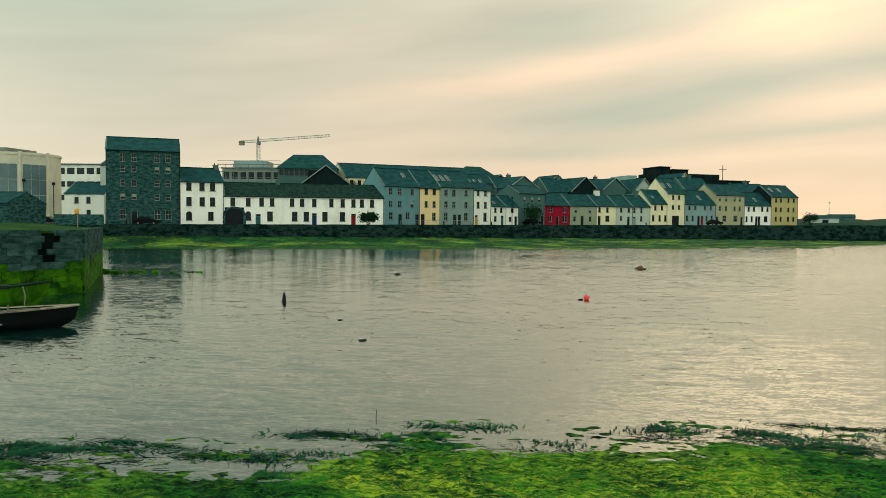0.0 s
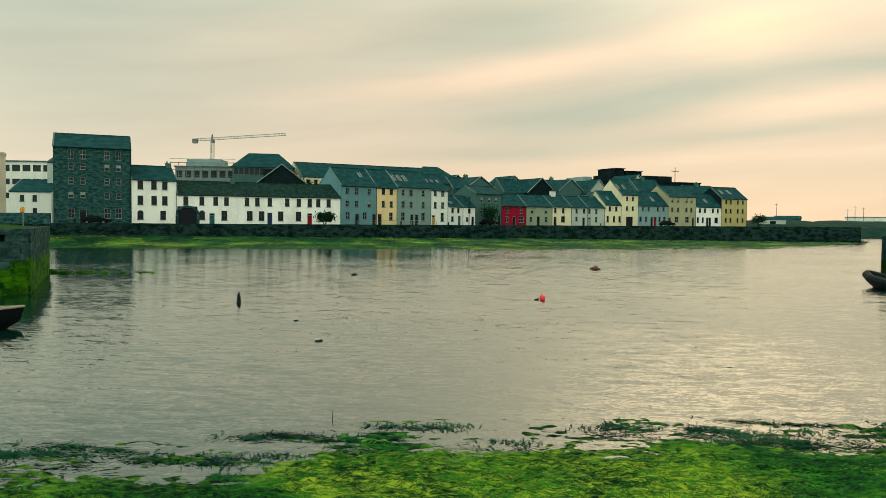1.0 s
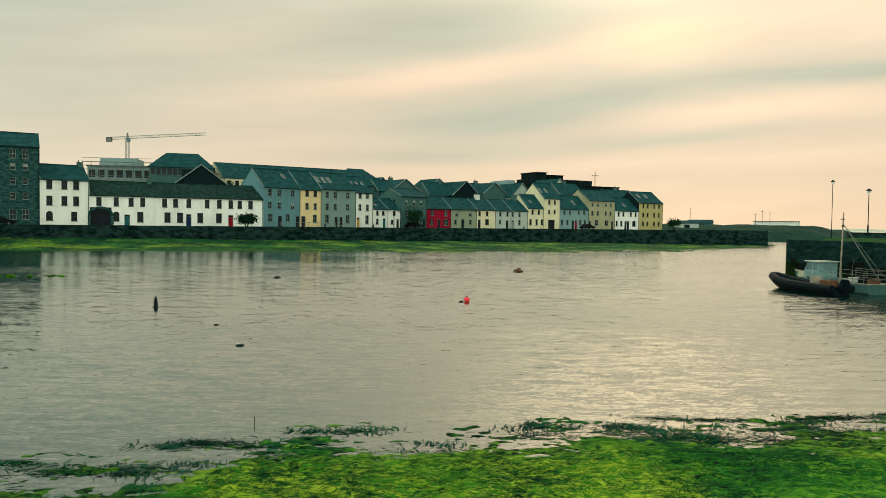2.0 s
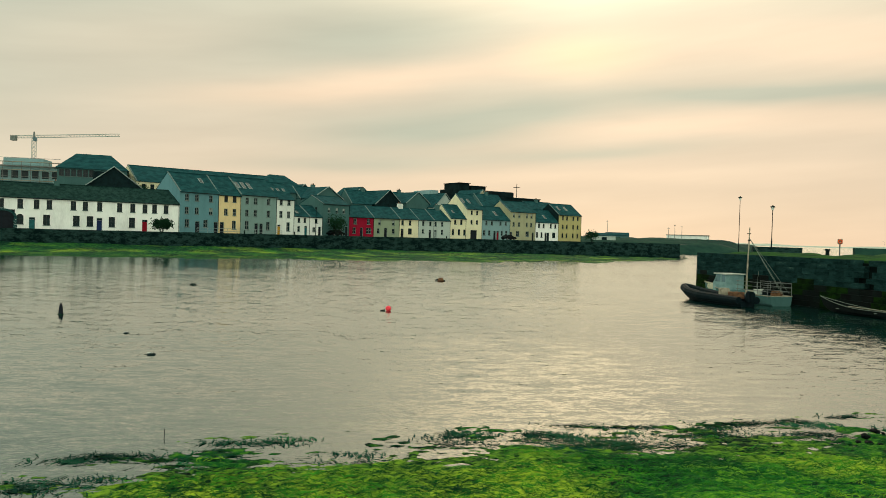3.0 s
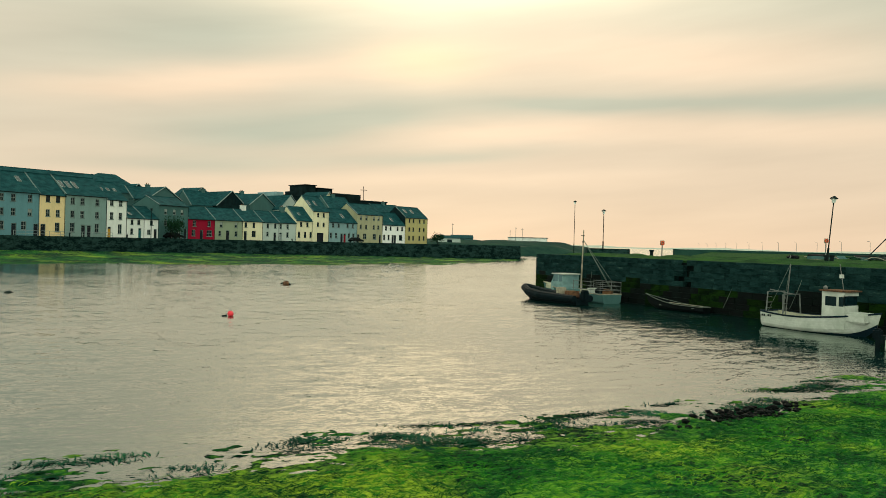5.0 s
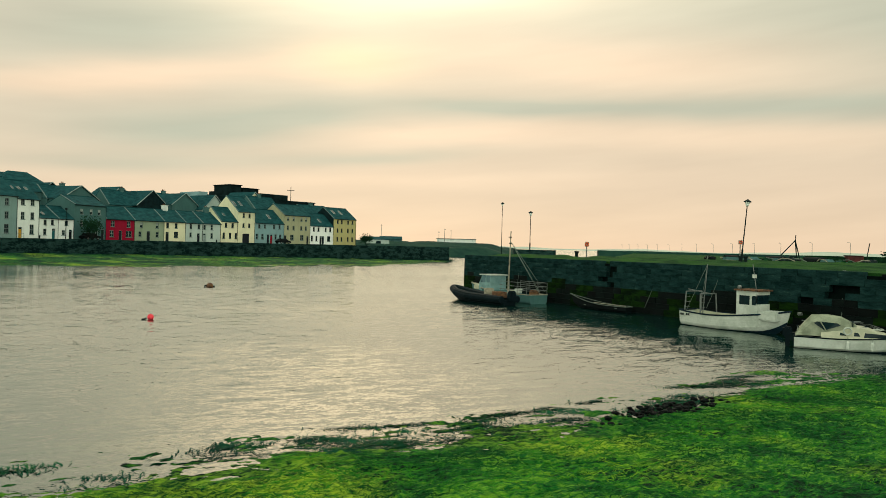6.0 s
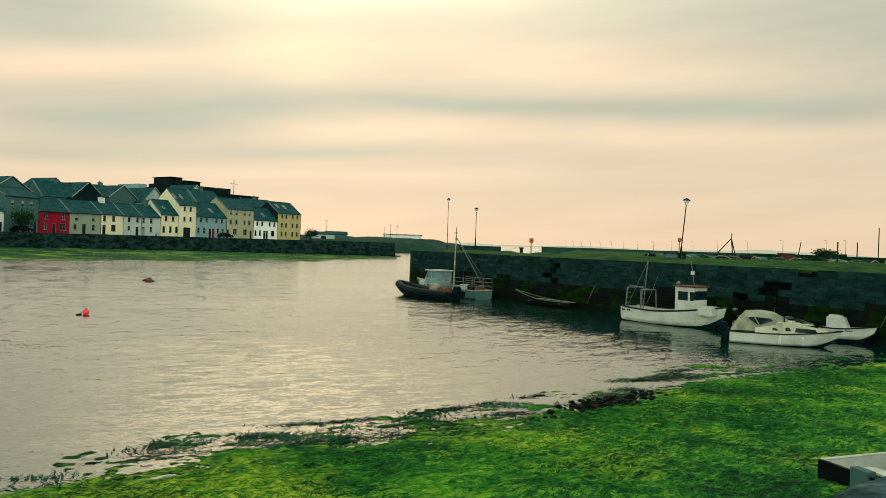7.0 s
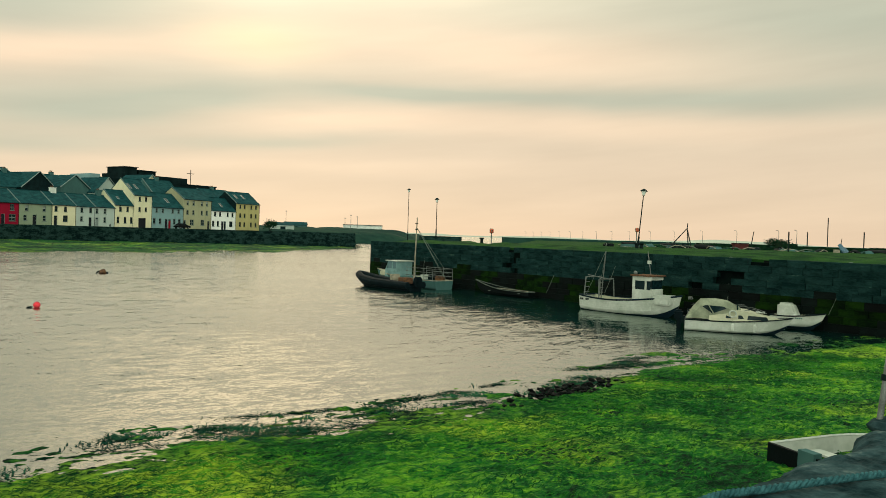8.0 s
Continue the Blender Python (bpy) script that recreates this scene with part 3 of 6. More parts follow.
def gable_house(name, label, a, b, z0, eave, ridge, depth, wall, roof, windows, doors=(), name_group="terraced houses on the quay", skylights=(), chimneys=(), hip=0.0, side="", category="house", gutter=True):
    """A house with its front from a to b, ridge along the front; windows: (x share, middle height, width, height, options), doors: (x share, width, height, material)."""
    a, b = Vector(a), Vector(b)
    w, d = (b - a).length, (b - a)
    home = thing(name, Matrix.LocRotScale((a.x, a.y, z0 - 0.25), Euler((0, 0, math.atan2(d.y, d.x))), None), label, category, name_group)
    eave, ridge = eave + 0.25, ridge + 0.25
    holes = [(u * w - ww / 2, z + 0.25 - hh / 2, u * w + ww / 2, z + 0.25 + hh / 2) for u, z, ww, hh, *_ in windows] + [(u * w - ww / 2, 0.0, u * w + ww / 2, hh + 0.25) for u, ww, hh, *_ in doors]
    part("front_wall", facade(w, eave, holes), wall, home)
    bm = bmesh.new()
    half = depth / 2

    def quad(*c):
        bm.faces.new([bm.verts.new(k) for k in c])
    for x in (0.0, w):
        c = ((x, 0, 0), (x, 0, eave), (x, half, ridge - 0.02), (x, depth, eave), (x, depth, 0))
        bm.faces.new([bm.verts.new(k) for k in (c if x == 0 else c[::-1])])
    quad((0, depth, 0), (0, depth, eave), (w, depth, eave), (w, depth, 0))
    quad((0, 0.24, 0), (w, 0.24, 0), (w, 0.24, eave), (0, 0.24, eave))
    part("side_and_back_wall", bm, side or wall, home)
    o = 0.22
    dz = (ridge - eave) / half * o
    bm = bmesh.new()
    slab(bm, ((-0.03, -o, eave - dz + 0.12), (w + 0.03, -o, eave - dz + 0.12), (w + 0.03, half, ridge + 0.12), (-0.03, half, ridge + 0.12)), 0.14)
    slab(bm, ((w + 0.03, depth + o, eave - dz + 0.12), (-0.03, depth + o, eave - dz + 0.12), (-0.03, half, ridge + 0.12), (w + 0.03, half, ridge + 0.12)), 0.14)
    r = part("roof", bm, roof, home)
    part("ridge_tiles", boxes((-0.05, half - 0.12, ridge + 0.08, w + 0.05, half + 0.12, ridge + 0.20)), roof, r)
    if gutter:
        bm = bmesh.new()
        tube(bm, [(0, -o - 0.05, eave - dz + 0.02), (w, -o - 0.05, eave - dz + 0.02)], 0.06, 6)
        part("gutter", bm, "iron", home)
        bm = bmesh.new()
        tube(bm, [(w - 0.12, -0.07, 0.1), (w - 0.12, -0.07, eave - 0.1), (w - 0.12, -o, eave - dz)], 0.045, 6)
        part("downpipe", bm, "iron", home)
    for x in (0.0,):
        bm = bmesh.new()
        slab(bm, ((x - 0.12, -o, eave - dz + 0.2), (x + 0.14, -o, eave - dz + 0.2), (x + 0.14, half, ridge + 0.22), (x - 0.12, half, ridge + 0.22)), 0.12)
        part("verge_coping", bm, "lead", r)
    for u, v, sw, sh in skylights:
        q = Vector((0, half, ridge - eave)).normalized()
        base, nrm = Vector((u * w, 0, eave + 0.13)) + q * (v * Vector((0, half, ridge - eave)).length), Vector((1, 0, 0)).cross(q)
        bm = bmesh.new()
        slab(bm, [base + Vector((sx * sw / 2, 0, 0)) + q * (sy * sh / 2) + nrm * 0.1 for sx, sy in ((-1, -1), (1, -1), (1, 1), (-1, 1))], 0.12)
        k = part("skylight", bm, "frame_white", r)
        bm = bmesh.new()
        slab(bm, [base + Vector((sx * (sw / 2 - 0.07), 0, 0)) + q * (sy * (sh / 2 - 0.07)) + nrm * 0.115 for sx, sy in ((-1, -1), (1, -1), (1, 1), (-1, 1))], 0.02)
        part("pane", bm, "sky_glass", k)
    for u, cw, ch, cm in chimneys:
        c = part("chimney", boxes((u * w - cw / 2, half - 0.4, ridge - 0.5, u * w + cw / 2, half + 0.4, ridge + ch), (u * w - cw / 2 - 0.07, half - 0.47, ridge + ch, u * w + cw / 2 + 0.07, half + 0.47, ridge + ch + 0.14)), cm, r)
        bm = bmesh.new()
        for k in range(max(1, int(cw / 0.45))):
            px = u * w - cw / 2 + 0.22 + k * 0.45
            tube(bm, [(px, half, ridge + ch + 0.1), (px, half, ridge + ch + 0.5)], [0.13, 0.10], 7)
        part("chimney_pot", bm, "brown", c)
    for u, z, ww, hh, *opt in windows:
        add_window(home, u * w, z + 0.25, ww, hh, "frame_dark" if "d" in opt else "frame_white", "lead", "b" in opt, "a" in opt, wall)
    for u, ww, hh, m in doors:
        add_door(home, u * w, ww, hh + 0.25, m, ww < 1.5)
    return home


M["sky_glass"] = mat("skylight_glass", (0.10, 0.12, 0.12), None, 1, 0.03, 0.0, metal=0.7)


def grid(us, z, w, h, *opt):
    return [(u, z, w, h, *opt) for u in us]


def terrace():
    H = gable_house
    mill = H("mill_building", "tall dark stone mill with five rows of windows", (-76.18, 120.57), (-65.53, 126.72), 3.57, 13.07, 15.61, 9.0, "rubble", "slate",
             grid((.22, .37, .68, .83), 11.8, .85, 1.5) + grid((.22, .37), 9.8, .8, 1.1) + grid((.68, .83), 9.7, .8, 1.1, "b") + grid((.22, .37, .68, .83), 7.3, .8, 1.15) + grid((.22, .37), 4.9, .8, 1.0, "b") + grid((.68, .83), 4.8, .8, 1.1) + grid((.22, .68, .83), 1.75, 1.0, 1.7),
             [(.37, 1.1, 2.4, "door_dark")], name_group="", category="mill")
    H("terraced_house", "white three-storey quayside house with slate roof and arched window", (-65.53, 126.72), (-59.51, 131.68), 3.61, 7.79, 10.44, 8, "white", "slate",
      grid((.19, .49, .73), 6.85, .95, 1.45, "d") + grid((.19, .49, .73), 4.15, .95, 1.6, "d") + [(.19, 1.55, 1.05, 1.6, "d", "a"), (.69, 1.5, 1.0, 1.6, "d")], chimneys=[(.93, .8, .6, "slate_grey")])
    up = [(x - 230) / 850 for x in (273, 351, 419, 473, 577, 630, 695, 787, 849, 908, 955, 1012)]
    low = [(x - 230) / 850 for x in (462, 591, 652, 752, 847, 1012)]
    lw = H("long_white_terrace", "long low white two-storey terrace with dark mossy slate roof", (-59.51, 131.68), (-32.39, 145.93), 3.68, 5.25, 7.82, 7.5, "white", "old_slate",
           grid(up, 4.15, .85, 1.55, "d") + grid(low, 1.5, 1.05, 1.8, "d") + [((351 - 230) / 850, 1.55, 1.05, 1.7, "d", "a")],
           [(.201, .95, 1.9, "door_teal"), (.547, .95, 2.15, "door_blue"), (.798, .95, 2.1, "door_red"), (.060, 3.5, 3.1, "door_dark")], chimneys=[(.335, .8, .5, "slate_grey")])
    bm = bmesh.new()
    n = 14
    arc = [(1.84 + 2.05 * math.cos(k * math.pi / n), 2.05 + 1.45 * math.sin(k * math.pi / n)) for k in range(n + 1)]
    arc2 = [(1.84 + 1.62 * math.cos(k * math.pi / n), 2.05 + 1.10 * math.sin(k * math.pi / n)) for k in range(n + 1)]
    for k in range(n):
        g = 0.03
        for y in (-0.10,):
            bm.faces.new([bm.verts.new((p[0], y, p[1])) for p in (arc[k], arc2[k], arc2[k + 1], arc[k + 1])])
            bm.faces.new([bm.verts.new((p[0], yy, p[1])) for p, yy in ((arc[k], y), (arc[k + 1], y), (arc[k + 1], 0), (arc[k], 0))])
            bm.faces.new([bm.verts.new((p[0], yy, p[1])) for p, yy in ((arc2[k + 1], y), (arc2[k], y), (arc2[k], 0), (arc2[k + 1], 0))])
    for x0 in (-0.21, 3.46):
        for k in range(5):
            box(bm, x0 - 0.06 * (k % 2), -0.10, k * 0.42, x0 + 0.43 + 0.06 * (k % 2), 0.0, k * 0.42 + 0.39)
    part("stone_arch", bm, "rubble", lw, "rough stone carriage arch")
    H("terraced_house", "blue three-storey quayside house with slate roof", (-32.39, 145.93), (-26.28, 151.92), 3.74, 7.68, 11.38, 9, "blue", "slate",
      grid((.18, .43, .79), 6.6, .85, 1.3) + grid((.18, .43), 4.1, .85, 1.3) + [(.79, 4.1, .85, 1.3, "b")] + grid((.19, .66), 1.7, .95, 1.5), [(.45, .95, 2.1, "door_dark"), (.93, .95, 2.1, "door_dark")], skylights=[(.72, .62, .75, 1.5)])
    H("terraced_house", "ochre yellow three-storey narrow quayside house", (-26.28, 151.92), (-22.61, 155.55), 3.76, 7.53, 11.42, 9, "ochre", "slate",
      grid((.32, .71), 6.75, .85, 1.2, "d") + grid((.32, .71), 4.15, .85, 1.3) + [(.7, 1.6, .95, 1.7)], [(.15, 1.0, 2.1, "door_dark")])
    H("terraced_house", "grey three-storey quayside house with three skylights", (-22.61, 155.55), (-16.16, 161.95), 3.78, 7.85, 11.47, 9, "grey", "slate",
      grid((.17, .40, .76), 6.65, .85, 1.3) + grid((.17, .40, .76), 4.15, .85, 1.35) + grid((.17, .76), 1.6, .95, 1.8), [(.43, .9, 2.1, "door_dark"), (.57, .9, 2.1, "door_dark")], skylights=[(.06, .5, .8, 2.0), (.22, .5, .8, 2.0), (.38, .5, .8, 2.0)])
    H("terraced_house", "narrow off-white three-storey house with yellow door", (-16.16, 161.95), (-12.77, 165.31), 3.79, 7.43, 11.0, 9, "cool_white", "slate",
      grid((.24, .68), 6.75, .85, 1.1) + grid((.24, .68), 4.2, .85, 1.4) + [(.66, 1.6, .95, 1.9)], [(.14, .8, 2.0, "door_yellow")], skylights=[(.1, .55, .6, .9), (.42, .55, .6, .9), (.75, .55, .6, .9)])
    H("terraced_house", "small white two-storey cottage with teal door", (-12.77, 165.31), (-9.62, 168.43), 3.81, 3.95, 6.43, 7.5, "cool_white", "slate",
      grid((.3, .68), 3.1, .7, 1.0, "d") + [(.3, 1.2, .75, 1.2)], [(.75, .8, 1.9, "door_teal")], skylights=[(.35, .3, .6, .9)])
    H("terraced_house", "small white two-storey cottage with dark door", (-9.62, 168.43), (-6.97, 171.05), 3.81, 3.95, 6.45, 7.5, "white", "slate",
      [(.5, 3.1, .8, 1.0, "d"), (.33, 1.15, .85, 1.0)], [(.78, .8, 1.8, "door_dark")])
    H("terraced_house", "dark grey three-storey house with shopfront", (-6.97, 171.05), (-1.09, 176.89), 3.83, 7.03, 8.9, 8, "slate_grey", "slate",
      grid((.23, .52, .78), 5.65, .8, 1.1, "b") + grid((.23, .52, .78), 3.2, .8, 1.2) + grid((.45, .68), 1.25, 1.1, 1.1), [(.9, .9, 2.1, "door_dark")])
    H("terraced_house", "small crimson red two-storey house with slate roof", (-1.09, 176.89), (4.71, 180.96), 3.84, 4.41, 7.21, 8, "red", "slate",
      grid((.23, .78), 3.4, .95, 1.3) + [(.2, 1.25, .95, 1.4), (.79, 1.25, 1.5, 1.4)], [(.5, .85, 1.95, "door_dark")])
    H("terraced_house", "sage green two-storey quayside house", (4.71, 180.96), (11.13, 185.44), 3.86, 4.42, 7.21, 8, "sage", "slate",
      grid((.22, .75), 3.35, .8, 1.2, "b") + grid((.18, .76), 1.3, .8, 1.2), [(.46, .95, 2.05, "door_dark")])
    H("terraced_house", "cream two-storey house with white chimney stack", (11.13, 185.44), (16.07, 188.88), 3.88, 4.43, 7.19, 8, "cream", "slate",
      grid((.15, .55), 3.5, .75, 1.2, "d") + [(.55, 1.4, 1.2, 1.4, "d")], [(.14, .9, 2.0, "door_dark")], chimneys=[(.5, 1.3, 1.0, "cool_white")])
    H("terraced_house", "pale grey two-storey quayside cottage", (16.07, 188.88), (20.28, 191.81), 3.89, 4.35, 7.14, 8, "pale_grey", "slate",
      grid((.3, .76), 3.5, .7, 1.1, "d") + [(.3, 1.5, .7, 1.1)], [(.75, .85, 1.9, "door_dark")])
    H("terraced_house", "grey-green two-storey cottage beside a tall gable", (20.28, 191.81), (24.89, 195.03), 3.90, 4.41, 7.24, 8, "pale_grey", "slate",
      grid((.1, .5), 3.45, .75, 1.2) + [(.5, 1.4, .75, 1.3)], [(.1, .8, 1.9, "frame_white")], chimneys=[(.75, 1.2, 1.2, "slate_grey")])
    H("terraced_house", "low cream two-storey house with steep slate roof", (24.89, 195.03), (29.45, 198.02), 3.91, 5.19, 8.79, 8, "cream", "slate",
      grid((.3, .69), 4.2, .75, 1.2, "d") + grid((.18, .56, .9), 1.55, .75, 1.5, "d"), skylights=[(.4, .45, .6, 1.0)])
    H("terraced_house", "tall cream house with dark garage door and skylights", (29.45, 198.02), (34.27, 201.18), 3.92, 7.86, 11.92, 9.5, "cream", "slate",
      grid((.33, .67), 6.9, .7, 1.1, "d") + grid((.33, .67), 4.35, .7, 1.1, "d"), [(.48, 2.3, 2.2, "door_dark")], skylights=[(.1, .5, .7, 1.8), (.45, .5, .7, 1.8)])
    H("terraced_house", "blue-grey two-storey house with paired doors", (34.27, 201.18), (43.13, 206.99), 3.94, 5.21, 8.91, 9, "bluegrey", "slate",
      grid((.15, .34, .65, .84), 4.3, .75, 1.1) + grid((.08, .26, .71, .87), 1.6, .8, 1.4), [(.45, .9, 2.2, "door_dark"), (.56, .9, 2.2, "door_red")], skylights=[(.1, .45, .8, 1.8), (.62, .45, .8, 1.8)])
    H("terraced_house", "beige three-storey quayside house with large shop windows", (43.13, 206.99), (51.58, 212.06), 3.96, 7.73, 10.79, 9.5, "beige", "slate",
      grid((.14, .35, .65, .83), 6.75, .75, 1.1, "b") + grid((.14, .35, .65, .83), 4.25, .75, 1.2) + grid((.3, .68), 1.6, 1.3, 1.5), [(.05, .8, 2.1, "door_dark"), (.9, .8, 2.1, "door_dark")])
    H("terraced_house", "white two-storey house with paired dark doors", (51.58, 212.06), (59.65, 216.89), 3.97, 5.13, 8.81, 9, "white", "slate",
      grid((.15, .35, .66, .86), 4.15, .75, 1.2, "d") + [(.08, 1.5, .75, 1.5, "d"), (.27, 1.5, .75, 1.5, "d"), (.8, 1.5, 1.3, 1.5, "d")], [(.45, .9, 2.2, "door_dark"), (.55, .9, 2.2, "door_dark")], skylights=[(.55, .4, .7, 1.6)])
    H("terraced_house", "mustard three-storey end house with two skylights", (59.65, 216.89), (68.01, 221.91), 3.99, 7.57, 10.88, 9, "gold", "slate",
      grid((.18, .36, .64, .84), 6.65, .7, 1.1, "d") + grid((.18, .36, .64, .84), 4.1, .7, 1.2, "d") + grid((.18, .36, .64, .84), 1.5, .7, 1.3, "d"), skylights=[(.22, .55, .8, 1.9), (.52, .55, .8, 1.9)], side="dark_timber")


terrace()


# ---------------------------------------------------------------- quays and land
def stone_meshes(count=5):
    out = []
    for k in range(count):
        bm = bmesh.new()
        box(bm, -0.5, -0.5, -0.5, 0.5, 0.5, 0.5)
        bmesh.ops.bevel(bm, geom=bm.edges[:], offset=0.028, segments=1, affect="EDGES")
        for v in bm.verts:
            v.co += Vector((random.uniform(-1, 1), random.uniform(-1, 1), random.uniform(-1, 1))) * 0.014
        me = bpy.data.meshes.new("stone")
        bm.to_mesh(me)
        bm.free()
        out.append(me)
    return out


STONES = {}
for key in ("quay", "quay_dark", "wet_stone", "algae", "algae_dark"):
    STONES[key] = stone_meshes()
    for me in STONES[key]:
        me.materials.append(M[key])


def stone_wall(owner, a, b, top, pick, length=1.2, course=0.45, gap=None, bottom=-0.35):
    """Coursed blocks along the line a to b, each one a part of the wall; gap(s, z) leaves openings."""
    a, b = Vector(a), Vector(b)
    d = (b - a).normalized()
    total, rz = (b - a).length, math.degrees(math.atan2(d.y, d.x))
    out = Vector((d.y, -d.x)) if owner["outward"] > 0 else Vector((-d.y, d.x))
    z, row = top, 0
    while z > bottom:
        h = course * random.uniform(0.85, 1.12)
        s = -random.uniform(0.0, 0.6)
        while s < total:
            w = length * random.uniform(0.65, 1.4)
            if s < 0:
                w, s = max(w + s, 0.4 * length), 0.0
            w = min(w, total - s)
            if w < 0.15:
                break
            mid, zc = s + w / 2, z - h / 2
            if 0 <= mid <= total and not (gap and gap(mid, zc)):
                key = pick(mid, zc)
                p = a + d * mid + out * (random.uniform(-0.018, 0.018) + 0.02 + 0.05 * (top - zc) / top)
                st = new("stone", random.choice(STONES[key]))
                st.parent = owner
                st.matrix_local = pose(p.x, p.y, zc, 0, 0, rz + random.uniform(-0.8, 0.8)) @ Matrix.Diagonal((w - 0.005, 0.5, h - 0.005, 1))
            s += w
        z -= h
        row += 1


def lumpy_top(name, outline_test, inset, xs, ys, z, amp, material, label, category):
    ob = sheet(name, xs, ys, lambda x, y: z - 0.06 + (0.06 + amp * (0.5 + fbm(x, y, 0.35, 4, 9.0))) * max(0.0, min(1.0, inset(x, y) / 2.5)), material, outline_test)
    return tagged(ob, label, category, kind="stuff")


def pier_x(y):
    return 31.6 + (63.5 - y) * (41.8 - 31.6) / 66.5


core = part("pier", prism([(31.95, 63.3), (42.1, -3), (160, -60), (300, 100), (168, 222), (160, 207), (44.2, 60.2), (43.4, 65.2)], -1.5, 3.30), "joint")
turf = part("pier_turf", prism([(32.3, 63.1), (42.4, -2.8), (159, -59), (299, 99.5), (168, 221), (160.3, 206.5), (44.5, 60.0), (43.2, 64.9)], 3.0, 3.45), "grass")
tagged(turf, "thick turf on top of the harbour pier", "grass", kind="structure")
tagged(core, "dark stone harbour pier with weedy foot and grassy top", "pier", kind="structure")
core["outward"] = 1
lumpy_top("pier_grass", lambda x, y: x > pier_x(y) + 0.35 and y < 63.5 + (x - 32) * 0.16 and (y < 59.5 or x < 43), lambda x, y: x - pier_x(y) - 1.0, np.arange(32, 130, 0.6), np.arange(-5, 66, 0.6), 3.42, 0.35, "grass",
          "rough green grass on top of the harbour pier", "grass")
left = part("stone_quay", prism([(-26.2, 40.3), (-34.9, 55.5), (-90, 119), (-190, 119), (-190, -30), (-60, -30), (-34.3, 25)], -1.5, 3.55), "joint")
turf = part("quay_turf", prism([(-26.7, 40.3), (-35.3, 55.2), (-90, 118), (-189, 118), (-189, -29), (-60.4, -29.5), (-34.9, 25)], 3.2, 3.70), "grass")
tagged(turf, "turf on top of the stone quay", "grass", kind="structure")
tagged(left, "stone quay with bright green algae along its foot", "quay", kind="structure")
left["outward"] = -1


def left_inside(x, y):
    if y > 40.3:
        return x < -26.6 - (y - 40.3) * 0.63 - (0 if y < 56 else (y - 56) * 0.28)
    return x < -26.6 - (40.3 - y) * 0.53


lumpy_top("quay_grass", left_inside, lambda x, y: (-26.6 - (y - 40.3) * 0.63 if y > 40.3 else -26.6 - (40.3 - y) * 0.53) - x - 0.6, np.arange(-90, -25, 0.6), np.arange(25, 110, 0.7), 3.66, 0.30, "grass", "green grass on top of the stone quay", "grass")

# near quay: rough flagstones
def near_edge(x):
    return 2.91 + 0.2 * (x - 5.82) + 0.22 * noise.noise(Vector((x * 1.3, 0, 0))) + 0.10 * noise.noise(Vector((x * 4, 3, 0)))


def near_top(x, y):
    e = near_edge(x) - y
    z = 2.6 + 0.05 * fbm(x, y, 1.2, 4, 4.0) + 0.035 * fbm(x, y, 6.0, 3, 8.0)
    return z - 0.12 * max(0.0, 1 - e / 0.25) ** 2 if e > 0 else z - 0.12 - min(-e * 9, 2.9)


tagged(part("near_quay", prism([(-40, -6.5), (60, 13.4), (60, -40), (-40, -40)][::-1], -1.5, 2.50), "near_stone"), "grey stone quay at the water's edge", "quay", kind="structure")
tagged(sheet("quay_edge", np.arange(3.5, 15, 0.035), np.arange(0.5, 5.6, 0.035), near_top, "near_stone"), "rough worn grey stone edge of the quay", "quay edge", kind="structure")


# ---------------------------------------------------------------- distance
tagged(sheet("far_shore_land", np.arange(60, 330, 3.0), np.arange(262, 640, 5.0),
             lambda x, y: -2 + min(6.3, max(0, (x - 66) * 0.6), max(0, (0.588 * y - x) * 0.25), max(0.0, (y - 262) * 0.5)) + max(0, 4.2 * (fbm(x, y, 0.028, 3, 5.0) + 0.28)) * (1 if 95 < x < 175 and y > 300 else 0.12), "far_land"),
       "low scrubby harbour land across the channel", "far shore", kind="structure")
bm = bmesh.new()
n = 160
row = []
for k in range(n + 1):
    a = radians(2 + 70 * k / n)
    h = max(0.5, 6 + 26 * max(0, fbm(k * 0.05, 0, 1.0, 4, 11.0) + 0.18))
    row.append((bm.verts.new((3900 * math.sin(a), 3900 * math.cos(a), -6)), bm.verts.new((3900 * math.sin(a), 3900 * math.cos(a), h)), bm.verts.new((4300 * math.sin(a), 4300 * math.cos(a), -6))))
for p, q in zip(row, row[1:]):
    bm.faces.new((p[0], q[0], q[1], p[1]))
    bm.faces.new((p[1], q[1], q[2], p[2]))
tagged(part("backdrop_hills", bm, "hill", smooth=True), "low hills across the bay, coloured pale for haze", "hills", kind="structure")
tagged(part("causeway", ribbon(densify([(302, 206), (420, 470), (545, 735)][::-1], 12), lambda x: -1.0, lambda x: 3.3, -9.0), "far_land"),
       "low causeway running out into the bay", "causeway", kind="structure")
qh = part("quay_head", prism([(57.5, 101.5), (63.0, 98.5), (66.5, 104.0), (60.5, 107.5)], -1.5, 4.05), "far_wall")
tagged(qh, "small dark stone quay head with a lamp", "quay", kind="structure")
tagged(part("breakwater", ribbon(densify([(151, 213), (190, 190), (265, 147), (330, 105)], 4), lambda x: 0.0, lambda x: 4.25 + 0.15 * noise.noise(Vector((x * 0.1, 0, 0))), 9.0), "far_land"),
       "long grassy breakwater bank behind the pier", "breakwater", kind="structure")
ware = thing("warehouse", pose(204.6, 483.4, 3.2, 0, 0, -30), "long pale flat-roofed harbour warehouse", "warehouse")
part("wall", boxes((0, 0, 0, 26, 14, 6.0)), "cool_white", ware)
